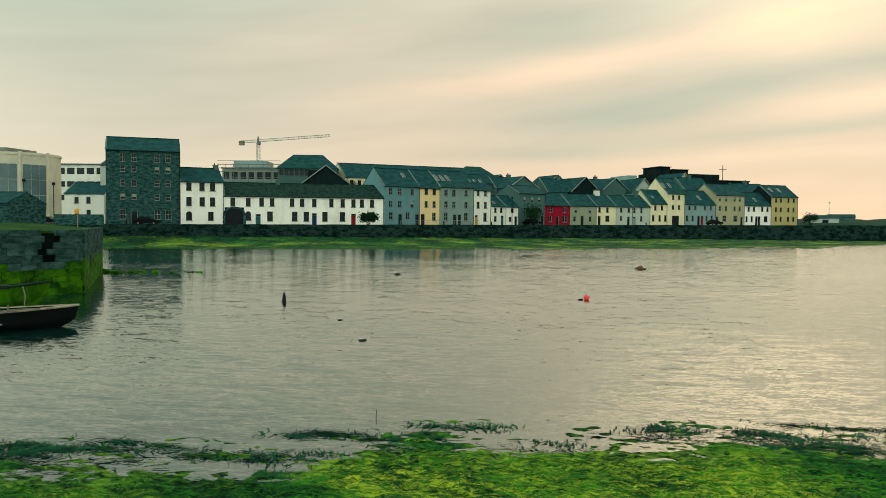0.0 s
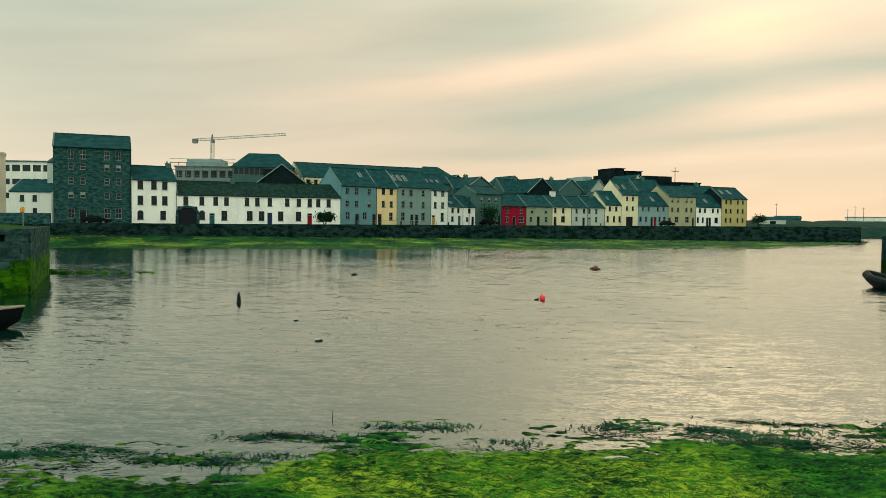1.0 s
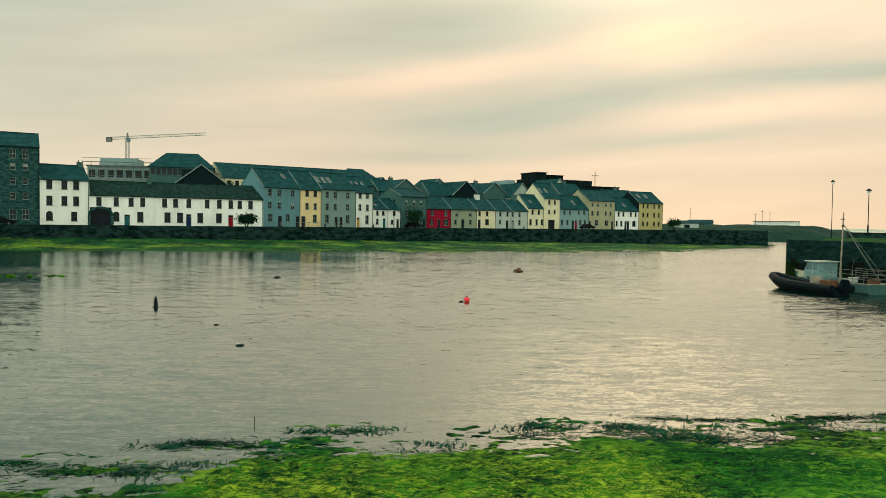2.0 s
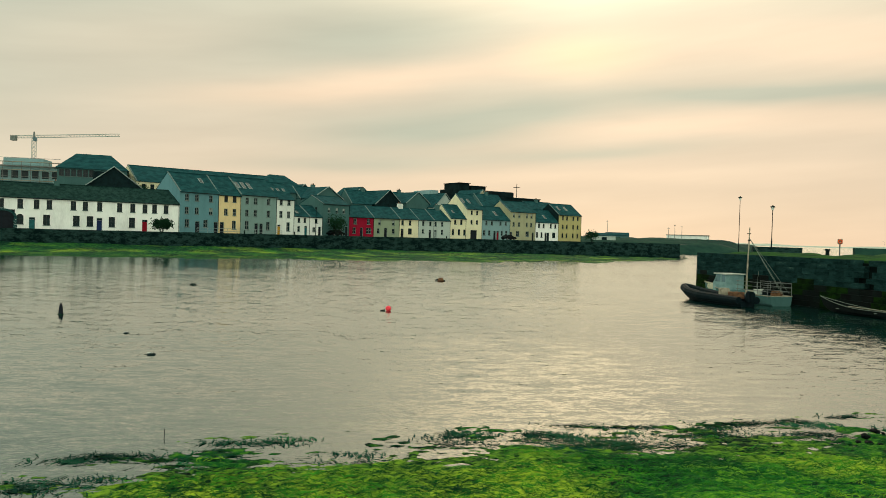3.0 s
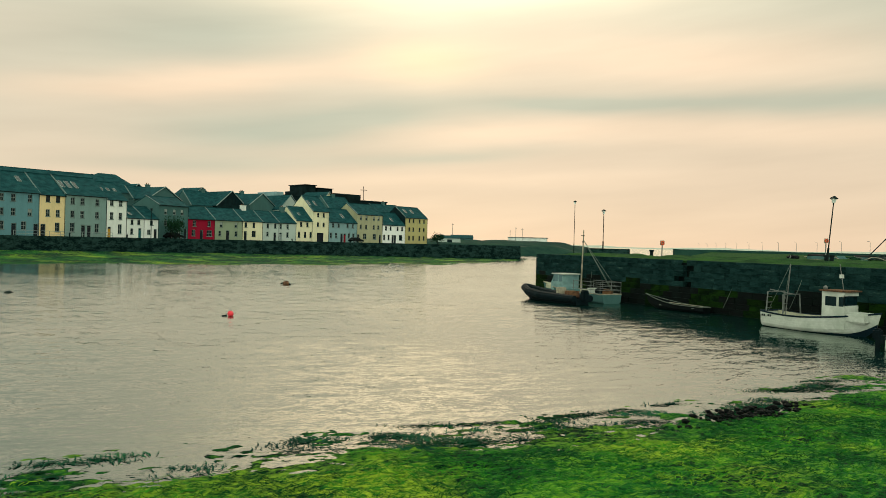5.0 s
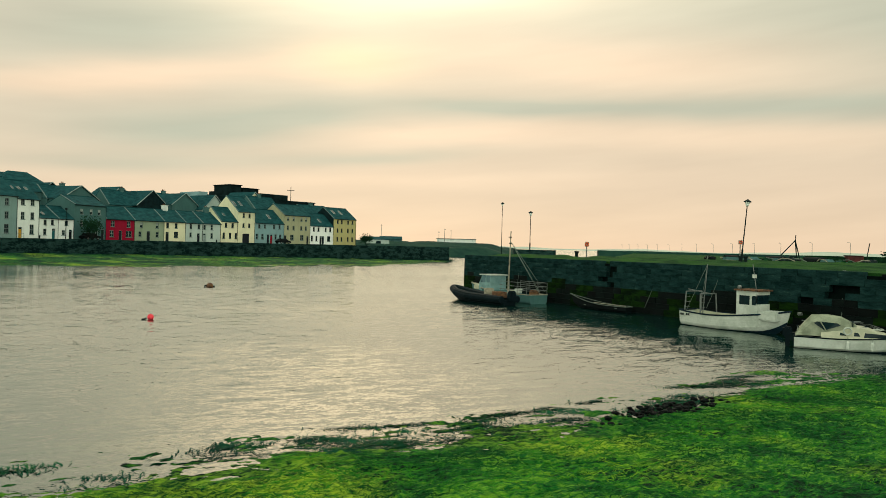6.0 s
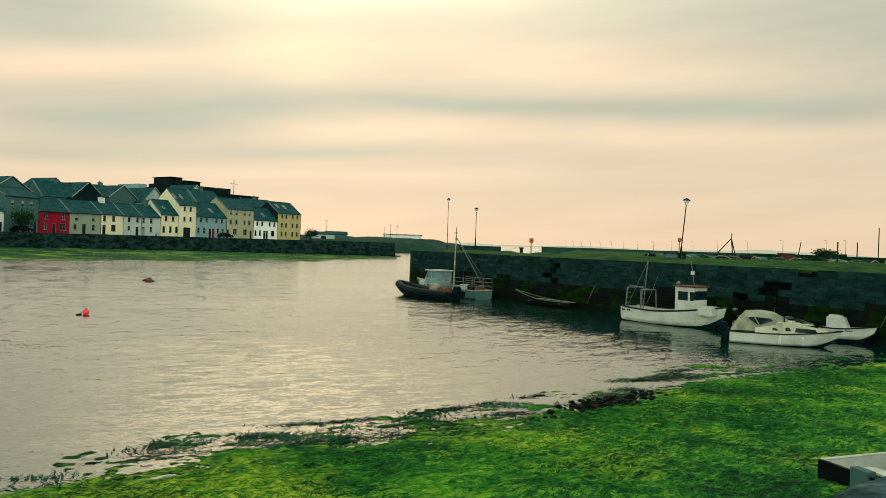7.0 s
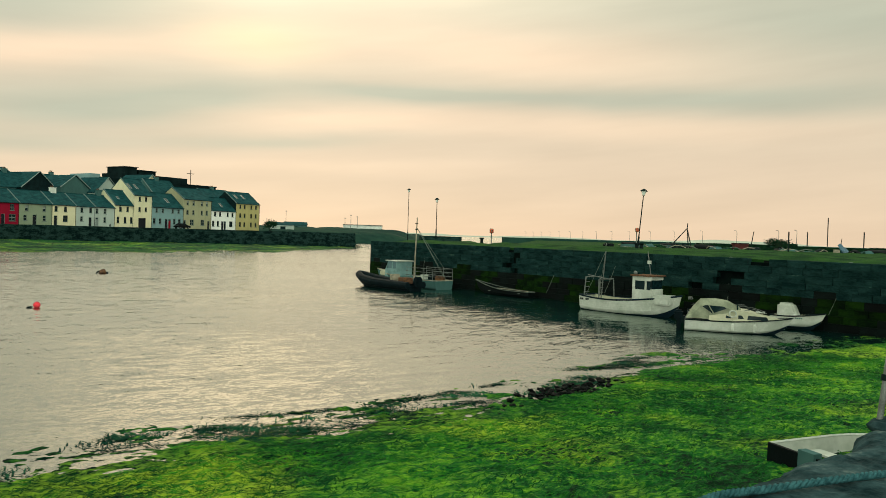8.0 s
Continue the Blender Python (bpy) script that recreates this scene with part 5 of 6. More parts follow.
def fishing_boat():
    o = thing("fishing_boat", at((33.05, 35.0), (34.35, 29.4)), "white clinker fishing boat with small wheelhouse moored at the pier", "boat")
    body, edge = boat_hull(o, 6.0, 2.2, 0.78, 0.35, "hull_white", "antifoul", "antifoul", "cream_gel", (0.62, 1.0, -0.03), bow_rise=0.5, stern_rise=0.12, rake=0.35, split=0.33, rim_r=0.05)
    for k in range(5):
        b, rows = hull_bm(6.0, 2.22, 0.78, 0.35, bow_rise=0.5, stern_rise=0.12, rake=0.35)
        g = 0.40 + k * 0.11
        b.free()
        for s in (-1, 1):
            pts = []
            for i in range(17):
                u = i / 18
                w, rws = 2.2 / 2 * (0.75 + 0.25 * min(1, u / 0.45) ** 0.8 if u < 0.45 else max(0.0, 1 - ((u - 0.45) / 0.55) ** 1.7)), 0
                zs = 0.78 + 0.5 * max(0, (u - 0.3) / 0.7) ** 2 + 0.12 * max(0, (0.35 - u) / 0.35) ** 2
                zk = -0.35 + (0.35 + zs * 0.35) * max(0, (u - 0.78) / 0.22) ** 2
                z = zk + (zs - zk) * g
                wy = w * (0.85 * min(1.0, g * 2.2) ** 0.7 + 0.15 * g)
                pts.append((u * 6.0 + 0.35 * max(0, z) / zs * max(0, (u - 0.6) / 0.4), s * (wy + 0.008), z))
            bar("strake", pts, 0.014, "hull_white", body, 4)
    w = part("wheelhouse", boxes((3.55, -0.62, 0.3, 3.62, 0.62, 2.25), (4.72, -0.62, 0.3, 4.80, 0.62, 1.55), (4.72, -0.62, 2.05, 4.80, 0.62, 2.25), (3.62, -0.62, 0.3, 4.72, -0.56, 1.5), (3.62, -0.62, 2.0, 4.72, -0.56, 2.25), (3.62, 0.56, 0.3, 4.72, 0.62, 2.25), (3.62, -0.62, 1.5, 3.72, -0.56, 2.0), (4.35, -0.62, 1.5, 4.47, -0.56, 2.0)), "hull_white", o)
    part("wheelhouse_roof", rounded(boxes((3.42, -0.72, 2.25, 4.95, 0.72, 2.33)), 0.03), "brown", w)
    for x0, x1 in ((3.72, 4.35), (4.47, 4.72)):
        part("window", boxes((x0, -0.60, 1.5, x1, -0.58, 2.0)), "glass", w)
    part("front_window", boxes((4.75, -0.55, 1.55, 4.77, 0.55, 2.05)), "glass", w)
    part("foredeck_cuddy", rounded(boxes((4.8, -0.62, 0.7, 5.9, 0.62, 1.22)), 0.08), "hull_white", o)
    bar("aerial", [(4.3, 0.1, 2.3), (4.05, 0.1, 3.7)], 0.02, "steel", w)
    part("aerial_box", boxes((4.10, 0.0, 2.95, 4.24, 0.2, 3.15)), "hull_white", w)
    bm = bmesh.new()
    bmesh.ops.create_uvsphere(bm, u_segments=10, v_segments=8, radius=0.12, matrix=Matrix.Translation((3.6, -0.4, 2.42)))
    part("searchlight", bm, "steel", w)
    g = bar("gantry", [(0.35, -0.8, 0.8), (0.4, -0.75, 2.0), (0.4, 0.75, 2.0), (0.35, 0.8, 0.8)], 0.04, "steel", o)
    bar("gantry", [(1.4, -0.8, 0.8), (1.35, -0.75, 1.9), (1.35, 0.75, 1.9), (1.4, 0.8, 0.8)], 0.04, "steel", o)
    for z in (1.1, 1.4, 1.7):
        bar("rung", [(0.38, -0.77, z), (0.38, -0.35, z)], 0.02, "steel", g)
        bar("rung", [(1.38, -0.77, z), (1.38, -0.35, z)], 0.02, "steel", g)
    bar("mast", [(1.0, 0, 0.5), (1.25, 0, 3.6)], 0.03, "steel", o)
    bar("stay", [(1.25, 0, 3.6), (0.2, -0.4, 0.9)], 0.012, "rope", o, 4)
    bar("stay", [(1.25, 0, 3.6), (0.5, 0.5, 1.0)], 0.012, "rope", o, 4)
    bar("derrick", [(0.0, 0, 2.1), (1.6, 0, 1.9)], 0.03, "steel", o)
    for k in (0, 1, 3, 4):
        part("painted_mark", boxes((0.15 + 0.13 * k, -0.93, 0.62, 0.24 + 0.13 * k, -0.905, 0.74)), "frame_dark", body)
    bm = bmesh.new()
    tube(bm, [(6.75, 0, 1.2), (6.95, 0, 1.22)], 0.09, 7)
    part("bow_roller", bm, "steel", body)


def cabin_cruiser():
    o = thing("cabin_cruiser", at((31.05, 25.5), (34.4, 21.7)) @ Matrix.Scale(0.92, 4), "cream cabin cruiser with beige canvas canopy and outboard engine", "boat")
    kw = dict(bow_rise=0.28, stern_w=0.88, rake=0.55, sharp=2.3)
    body, edge = boat_hull(o, 4.75, 2.0, 0.60, 0.3, "hull_white", "antifoul", "rubber", "cream_gel", (0.0, 1.0, 0.0), split=0.36, rim_r=0.035, **kw)
    bm = bmesh.new()
    prof = [(1.2, 0.62), (1.2, 1.05), (2.55, 1.25), (3.1, 1.20), (3.9, 0.98), (4.75, 0.80)]
    rows = []
    for x, z in prof[1:]:
        b = 0.88 * (1 if x < 2.6 else max(0.22, 1 - ((x - 2.6) / 2.6) ** 1.8))
        rows.append([bm.verts.new(v) for v in ((x, -b, 0.6), (x, -b * 0.86, z - 0.06), (x, -b * 0.5, z), (x, b * 0.5, z), (x, b * 0.86, z - 0.06), (x, b, 0.6))])
    for r, s in zip(rows, rows[1:]):
        for k in range(5):
            bm.faces.new((r[k], s[k], s[k + 1], r[k + 1]))
    bm.faces.new(rows[0])
    bm.faces.new(rows[-1][::-1])
    cab = part("cabin", bm, "cream_gel", o, smooth=False)
    for x0, x1, za in ((2.0, 2.9, 0.78), (3.05, 4.1, 0.74)):
        for s in (-1, 1):
            bm = bmesh.new()
            c = []
            for x, z in ((x0, za), (x1, za), (x1 - 0.1, za + 0.17), (x0 + 0.05, za + 0.22)):
                b = 0.88 * (1 if x < 2.6 else max(0.22, 1 - ((x - 2.6) / 2.6) ** 1.8))
                c.append((x, s * (b * (1 - 0.14 * (z - 0.6) / 0.5) + 0.012), z))
            bm.faces.new([bm.verts.new(v) for v in (c if s < 0 else c[::-1])])
            part("cabin_window", bm, "glass", cab)
    part("hatch", rounded(boxes((3.5, -0.25, 1.08, 3.95, 0.25, 1.13)), 0.02), "hull_white", cab)
    bm = bmesh.new()
    rows = []
    for x, z, b in ((0.05, 0.66, 0.9), (0.35, 1.15, 0.86), (0.75, 1.62, 0.80), (1.5, 1.68, 0.80), (2.1, 1.60, 0.80), (2.75, 1.25, 0.78)):
        rows.append([bm.verts.new(v) for v in ((x, -b, min(0.68, z)), (x, -b * 0.97, max(0.66, z - 0.28)), (x, -b * 0.7, z), (x, 0, z + 0.05), (x, b * 0.7, z), (x, b * 0.97, max(0.66, z - 0.28)), (x, b, min(0.68, z)))])
    for r, s in zip(rows, rows[1:]):
        for k in range(6):
            bm.faces.new((r[k], s[k], s[k + 1], r[k + 1]))
    can = part("canopy", bm, "canvas", o, "faded beige canvas canopy")
    for s in (-1, 1):
        bm = bmesh.new()
        bm.faces.new([bm.verts.new((x, s * y, z)) for x, y, z in ((0.85, 0.825, 1.32), (1.35, 0.825, 0.98), (2.05, 0.822, 1.26), (1.9, 0.80, 1.36), (1.0, 0.81, 1.40))])
        part("canopy_window", bm, "glass", can)
        bar("window_seam", [(1.15, s * 0.835, 1.42), (1.45, s * 0.835, 0.92)], 0.03, "canvas", can, 4)
        bar("grab_rail", [(2.9, s * 0.75, 1.2), (3.4, s * 0.62, 1.28), (4.0, s * 0.45, 1.1)], 0.015, "steel", cab)
    part("windscreen", boxes((2.55, -0.7, 1.2, 2.6, 0.7, 1.5)), "glass", cab)
    for x in (2.35, 3.4):
        f = bar("fender", [(x, -1.12, 0.12), (x, -1.12, 0.2), (x, -1.12, 0.48), (x, -1.10, 0.56)], [0.03, 0.075, 0.075, 0.03], "hull_white", o, 8)
        bar("fender_rope", [(x, -1.11, 0.56), (x, -0.98, 0.72)], 0.012, "rope", f, 4)
    m = part("outboard_engine", rounded(boxes((-0.55, -0.2, 0.45, -0.1, 0.2, 1.0)), 0.08), "rubber", o)
    part("engine_leg", boxes((-0.42, -0.08, -0.4, -0.2, 0.08, 0.45)), "rubber", m)
    part("engine_bracket", boxes((-0.2, -0.15, 0.3, 0.02, 0.15, 0.7)), "iron", m)
    tor = bmesh.new()
    tube(tor, [(2.35 + 0.17 * math.cos(k * math.tau / 14), -0.93, 1.02 + 0.17 * math.sin(k * math.tau / 14)) for k in range(15)], 0.04, 6)
    part("lifebuoy", tor, "hull_white", cab)


def open_dory():
    o = thing("day_boat", at((36.5, 24.6), (37.4, 22.4), 0.14) @ Matrix.Scale(0.88, 4), "small white day boat with rounded cuddy behind the cruiser", "boat")
    boat_hull(o, 2.5, 1.3, 0.62, 0.2, "hull_white", "antifoul", "rubber", "cream_gel", (0.45, 1.0, -0.02), bow_rise=0.25, rake=0.4, split=0.3, rim_r=0.04)
    bm = boxes((0.35, -0.45, 0.5, 1.55, 0.45, 1.35))
    for v in bm.verts:
        if v.co.z > 1:
            v.co.y *= 0.8
            if v.co.x > 1.3:
                v.co.x -= 0.35
    part("cuddy", rounded(bm, 0.12, 3), "hull_white", o)
    bar("rod", [(1.9, -0.52, 0.7), (2.3, -0.5, 0.95)], 0.015, "iron", o)
    part("registration", boxes(*[(1.2 + 0.1 * k, -0.60, 0.5, 1.27 + 0.1 * k, -0.585, 0.58) for k in range(6)]), "slate_grey", o, "dark painted marks")
    t = thing("tender", at((34.0, 27.9), (36.0, 26.0), 0.0), "small pale dinghy with pipe rails moored by the pier", "boat")
    boat_hull(t, 2.9, 1.3, 0.62, 0.15, "hull_white", "hull_white", "rubber", "cream_gel", (0.3, 1.0, 0.0), bow_rise=0.2, rake=0.3, split=0.3)
    part("cover", rounded(boxes((0.5, -0.45, 0.6, 1.8, 0.45, 0.88)), 0.1, 3), "hull_white", t)
    bar("pipe_rail", [(0.2, -0.5, 0.9), (2.9, -0.4, 1.0)], 0.02, "steel", t)
    bar("pipe_rail", [(0.2, 0.5, 0.9), (2.9, 0.4, 1.0)], 0.02, "steel", t)


def workboats():
    o = thing("inflatable_boat", at((28.4, 48.7), (27.1, 55.2)), "black inflatable workboat with upturned bow", "boat")
    for s in (-1, 1):
        bar("tube", [(0.0, s * 0.75, 0.45), (4.2, s * 0.8, 0.48), (5.9, s * 0.62, 0.62), (6.9, s * 0.25, 0.85), (7.1, 0, 0.95)], [0.26, 0.32, 0.32, 0.29, 0.24], "rubber", o, 10)
    hb, _ = boat_hull(o, 6.9, 1.6, 0.4, 0.3, "rubber", "rubber", "rubber", "rubber", None, bow_rise=0.4, split=0.3)
    part("console", rounded(boxes((2.2, -0.3, 0.3, 2.8, 0.3, 1.15)), 0.06), "gunwale", o)
    part("crate", boxes((0.9, -0.45, 0.5, 1.7, 0.3, 0.95)), "brown", o, "rusty brown fish crate")
    part("engine", rounded(boxes((-0.5, -0.25, 0.3, 0.0, 0.25, 1.1)), 0.08), "rubber", o)
    c = thing("cabin_workboat", at((31.5, 49.8), (30.2, 57.8)), "pale workboat with small wheelhouse and steel rails beside the pier", "boat")
    body, edge = boat_hull(c, 8.6, 2.4, 0.7, 0.4, "slate_grey", "antifoul", "gunwale", "cream_gel", (0.0, 1.0, -0.05), bow_rise=0.5, split=0.35)
    w = part("wheelhouse", boxes((5.20, -0.8, 0.65, 6.80, 0.8, 1.35), (5.20, -0.8, 1.35, 5.30, 0.8, 1.95), (5.80, -0.8, 1.35, 5.90, -0.74, 1.95), (5.80, 0.74, 1.35, 5.90, 0.8, 1.95)), "wheelhouse_paint", c)
    for q in (-0.74, 0.74):
        bar("windscreen_pillar", [(6.74, q, 1.33), (6.38, q, 1.96)], 0.05, "wheelhouse_paint", w, 5)
    part("wheelhouse_roof", rounded(boxes((5.05, -0.9, 1.95, 6.70, 0.9, 2.03)), 0.03), "hull_white", w)
    part("window", boxes((5.32, -0.77, 1.37, 6.45, -0.755, 1.93)), "tinted", w)
    part("window", boxes((5.32, 0.755, 1.37, 6.45, 0.77, 1.93)), "tinted", w)
    bm = bmesh.new()
    slab(bm, ((6.72, -0.7, 1.36), (6.72, 0.7, 1.36), (6.38, 0.7, 1.94), (6.38, -0.7, 1.94)), 0.02)
    part("windscreen", bm, "tinted", w)
    part("coachroof", rounded(boxes((6.70, -0.7, 0.7, 7.80, 0.7, 1.1)), 0.08), "cream_gel", c)
    for z in (1.0, 1.3, 1.6):
        bar("rail", [(3.6, -1.05, z), (0.2, -0.95, z), (0.1, 0.95, z), (3.6, 1.05, z)], 0.022, "steel", c)
    for x, s in ((0.2, -1), (1.3, -1), (2.4, -1), (3.5, -1), (0.2, 1), (1.3, 1), (2.4, 1), (3.5, 1)):
        bar("stanchion", [(x, s * 1.0, 0.6), (x, s * 1.0, 1.62)], 0.022, "steel", c)
    bar("mast", [(3.6, 0.2, 0.4), (3.4, 0.2, 5.6)], [0.07, 0.04], "gunwale", c, 8)
    part("mast_band", boxes((3.33, 0.1, 4.6, 3.47, 0.3, 4.68)), "iron", c)
    part("mast_cap", boxes((3.35, 0.12, 5.1, 3.6, 0.28, 5.16)), "iron", c)
    for q in ((0.2, -0.8), (0.0, 0.0), (-0.8, 0.5)):
        bar("stay", [(3.42, 0.2, 4.8), (q[0], q[1], 0.9)], 0.014, "rope", c, 4)
    for x, m in ((1.0, "brown"), (1.9, "rubber"), (2.9, "hull_white")):
        part("deck_box", rounded(boxes((x - 0.3, -0.7, 0.6, x + 0.3, -0.1, 1.0)), 0.04), m, c)
    for x in (1.6, 4.2):
        bar("tyre_fender", [(x + 0.28 * math.cos(k * math.tau / 12), 1.27, 0.4 + 0.28 * math.sin(k * math.tau / 12)) for k in range(13)], 0.09, "rubber", c, 6)
    k = thing("currach", at((34.0, 41.9), (33.0, 47.6)), "black tarred currach with pale gunwale and wooden seats", "boat")
    boat_hull(k, 5.3, 1.15, 0.42, 0.12, "tar", "tar", "rope", "tar", None, bow_rise=0.55, stern_w=0.6, rake=0.5, split=0.3, rim_r=0.024)
    for x in (0.7, 1.7, 2.7, 3.7):
        part("seat", boxes((x, -0.45, 0.26, x + 0.24, 0.45, 0.30)), "rope", k)
    bar("oar", [(0.6, -0.3, 0.42), (3.6, -0.2, 0.46)], 0.025, "gunwale", k)


def left_boats():
    o = thing("rowing_skiff", at((-22.0, 23.7), (-16.3, 28.6)), "dark tarred rowing skiff with bleached wooden gunwale", "boat")
    body, edge = boat_hull(o, 5.6, 1.6, 0.78, 0.25, "tar", "tar", "gunwale", "tar", (0.75, 1.0, -0.02), bow_rise=0.08, rake=0.25, split=0.3, rim_r=0.05)
    for x in (1.4, 2.7):
        part("seat", boxes((x, -0.66, 0.55, x + 0.24, 0.66, 0.59)), "gunwale", o)
    bar("rowlock", [(3.3, -0.78, 0.8), (3.3, -0.8, 1.05)], 0.03, "rope", o)
    bar("mooring_line", [(4.4, -0.6, 0.85), (3.6, -0.8, 0.88), (3.0, -0.82, 0.84)], 0.025, "rope", o)
    part("mark", boxes((2.7, -0.85, 0.30, 3.1, -0.80, 0.36)), "steel", o)
    g = thing("weedy_boat", at((-26.9, 28.9), (-21.2, 33.5), 0.15, 0, 0), "old boat hull overgrown with green algae under the quay", "boat")
    boat_hull(g, 5.4, 1.9, 0.95, 0.3, "algae", "algae", "mud", "algae", (0.0, 1.0, -0.1), bow_rise=0.25, rake=0.3, split=0.3, rim_r=0.05)
    for x in (1.5, 2.6, 3.5):
        part("rib", rounded(boxes((x, -0.7, 0.9, x + 0.5, 0.4, 1.1)), 0.05), "mud", g)
    bar("rope", [(4.5, -0.5, 1.05), (4.6, -0.75, 0.6), (4.55, -0.8, 0.15)], 0.03, "rope", g)


def near_boat():
    o = thing("rowing_boat", at((13.95, 7.65), (17.5, 7.05), 0.14), "white rowing boat with black transom aground on seaweed", "boat")
    kw = dict(bow_rise=0.04, stern_w=0.86, rake=0.2)
    body, edge = boat_hull(o, 3.6, 1.5, 0.5, 0.15, "hull_white", "hull_white", "hull_white", "hull_white", None, transom=False, split=0.3, **kw)
    t = part("transom", boxes((-0.05, -0.66, -0.1, 0.02, 0.66, 0.52)), "tar", o, "black painted transom")
    part("registration", boxes(*[(-0.06, 0.05 - 0.45, 0.02 + 0.07 * k, -0.05, 0.25 - 0.35, 0.05 + 0.07 * k) for k in range(4)]), "rope", t, "pale painted bars")
    part("engine_pad", boxes((-0.1, -0.42, 0.28, 0.08, -0.08, 0.60)), "slate_grey", t)
    for x in (0.9, 2.1):
        part("seat", boxes((x, -0.62, 0.28, x + 0.28, 0.62, 0.32)), "hull_white", o)


fishing_boat()
cabin_cruiser()
open_dory()
workboats()
left_boats()
near_boat()


# ---------------------------------------------------------------- lamps, posts, buoys, plants and other small things
def street_lamp(x, y, z, h, lean=0.0, s=1.0, label="black street lamp with lantern head on the pier"):
    o = thing("street_lamp", pose(x, y, z, 0, lean, 0), label, "street lamp", "pier lamps")
    bar("pole", [(0, 0, -0.1), (0, 0, h * 0.2), (0, 0, h * 0.21), (0, 0, h)], [0.11 * s, 0.10 * s, 0.06 * s, 0.05 * s], "iron", o, 8)
    bm = bmesh.new()
    tube(bm, [(0, 0, h - 0.02), (0, 0, h + 0.42 * s)], [0.13 * s, 0.25 * s], 8)
    head = part("lantern", bm, "cool_white", o)
    bm = bmesh.new()
    tube(bm, [(0, 0, h + 0.42 * s), (0, 0, h + 0.50 * s), (0, 0, h + 0.70 * s)], [0.40 * s, 0.36 * s, 0.06 * s], 8)
    part("lantern_cap", bm, "iron", head)
    return o


def life_ring(x, y, z, h, label, board="orange", size=0.45):
    o = thing("lifebuoy_stand", pose(x, y, z, 0, 0, -25), label, "lifebuoy")
    bar("post", [(0, 0, -0.1), (0, 0, h)], 0.05, "steel", o)
    bx = part("board", rounded(boxes((-0.42 * size, -0.10, h - 0.85 * size, 0.42 * size, 0.02, h + 0.05)), 0.03), "gunwale" if board == "orange" else board, o)
    tor = bmesh.new()
    tube(tor, [(0.30 * size * math.cos(k * math.tau / 16), -0.16, h - 0.38 * size + 0.30 * size * math.sin(k * math.tau / 16)) for k in range(17)], 0.10 * size, 8)
    part("ring", tor, board, bx)
    return o


street_lamp(35.3, 63.4, 3.5, 4.75, 0.0, 0.5)
street_lamp(60.5, 102.0, 4.05, 5.3)
street_lamp(60.2, 58.2, 3.6, 5.6, 6.0, label="leaning black street lamp with lantern head")
life_ring(41.1, 57.7, 3.45, 1.5, "red lifebuoy on a board and grey post")
life_ring(59.2, 57.4, 3.6, 2.0, "red lifebuoy board beside a leaning lamp")
life_ring(-37.6, 56.6, 3.7, 1.5, "yellow lifebuoy housing on a white post", "yellow")

road_lamp = thing("road_lamp", pose(305, 208, 3.3, 0, 0, 0), "tall grey road lamp with curved arm on the causeway", "street lamp", "causeway lamps")
bar("pole", [(0, 0, 0), (0, 0, 7.4), (-0.3, 0, 7.8), (-1.5, 0, 8.0)], [0.13, 0.10, 0.09, 0.08], "steel", road_lamp)
part("lamp_head", boxes((-2.0, -0.15, 7.9, -1.2, 0.15, 8.1)), "steel", road_lamp)
for k in range(15):
    t = k / 14
    x, y = 312 + 230 * t, 222 + 505 * t
    copy_thing(road_lamp, pose(x, y, 3.25, 0, 0, random.uniform(-20, 20)))


def rounded_lump(bm, c, r, seed, squash=0.7):
    k = bmesh.ops.create_icosphere(bm, subdivisions=2, radius=1.0)
    for v in k["verts"]:
        v.co = Vector(c) + Vector((v.co.x * r, v.co.y * r, v.co.z * r * squash)) * (1 + 0.45 * noise.noise(v.co * 1.7 + Vector((seed * 3.1, 0, 0))))


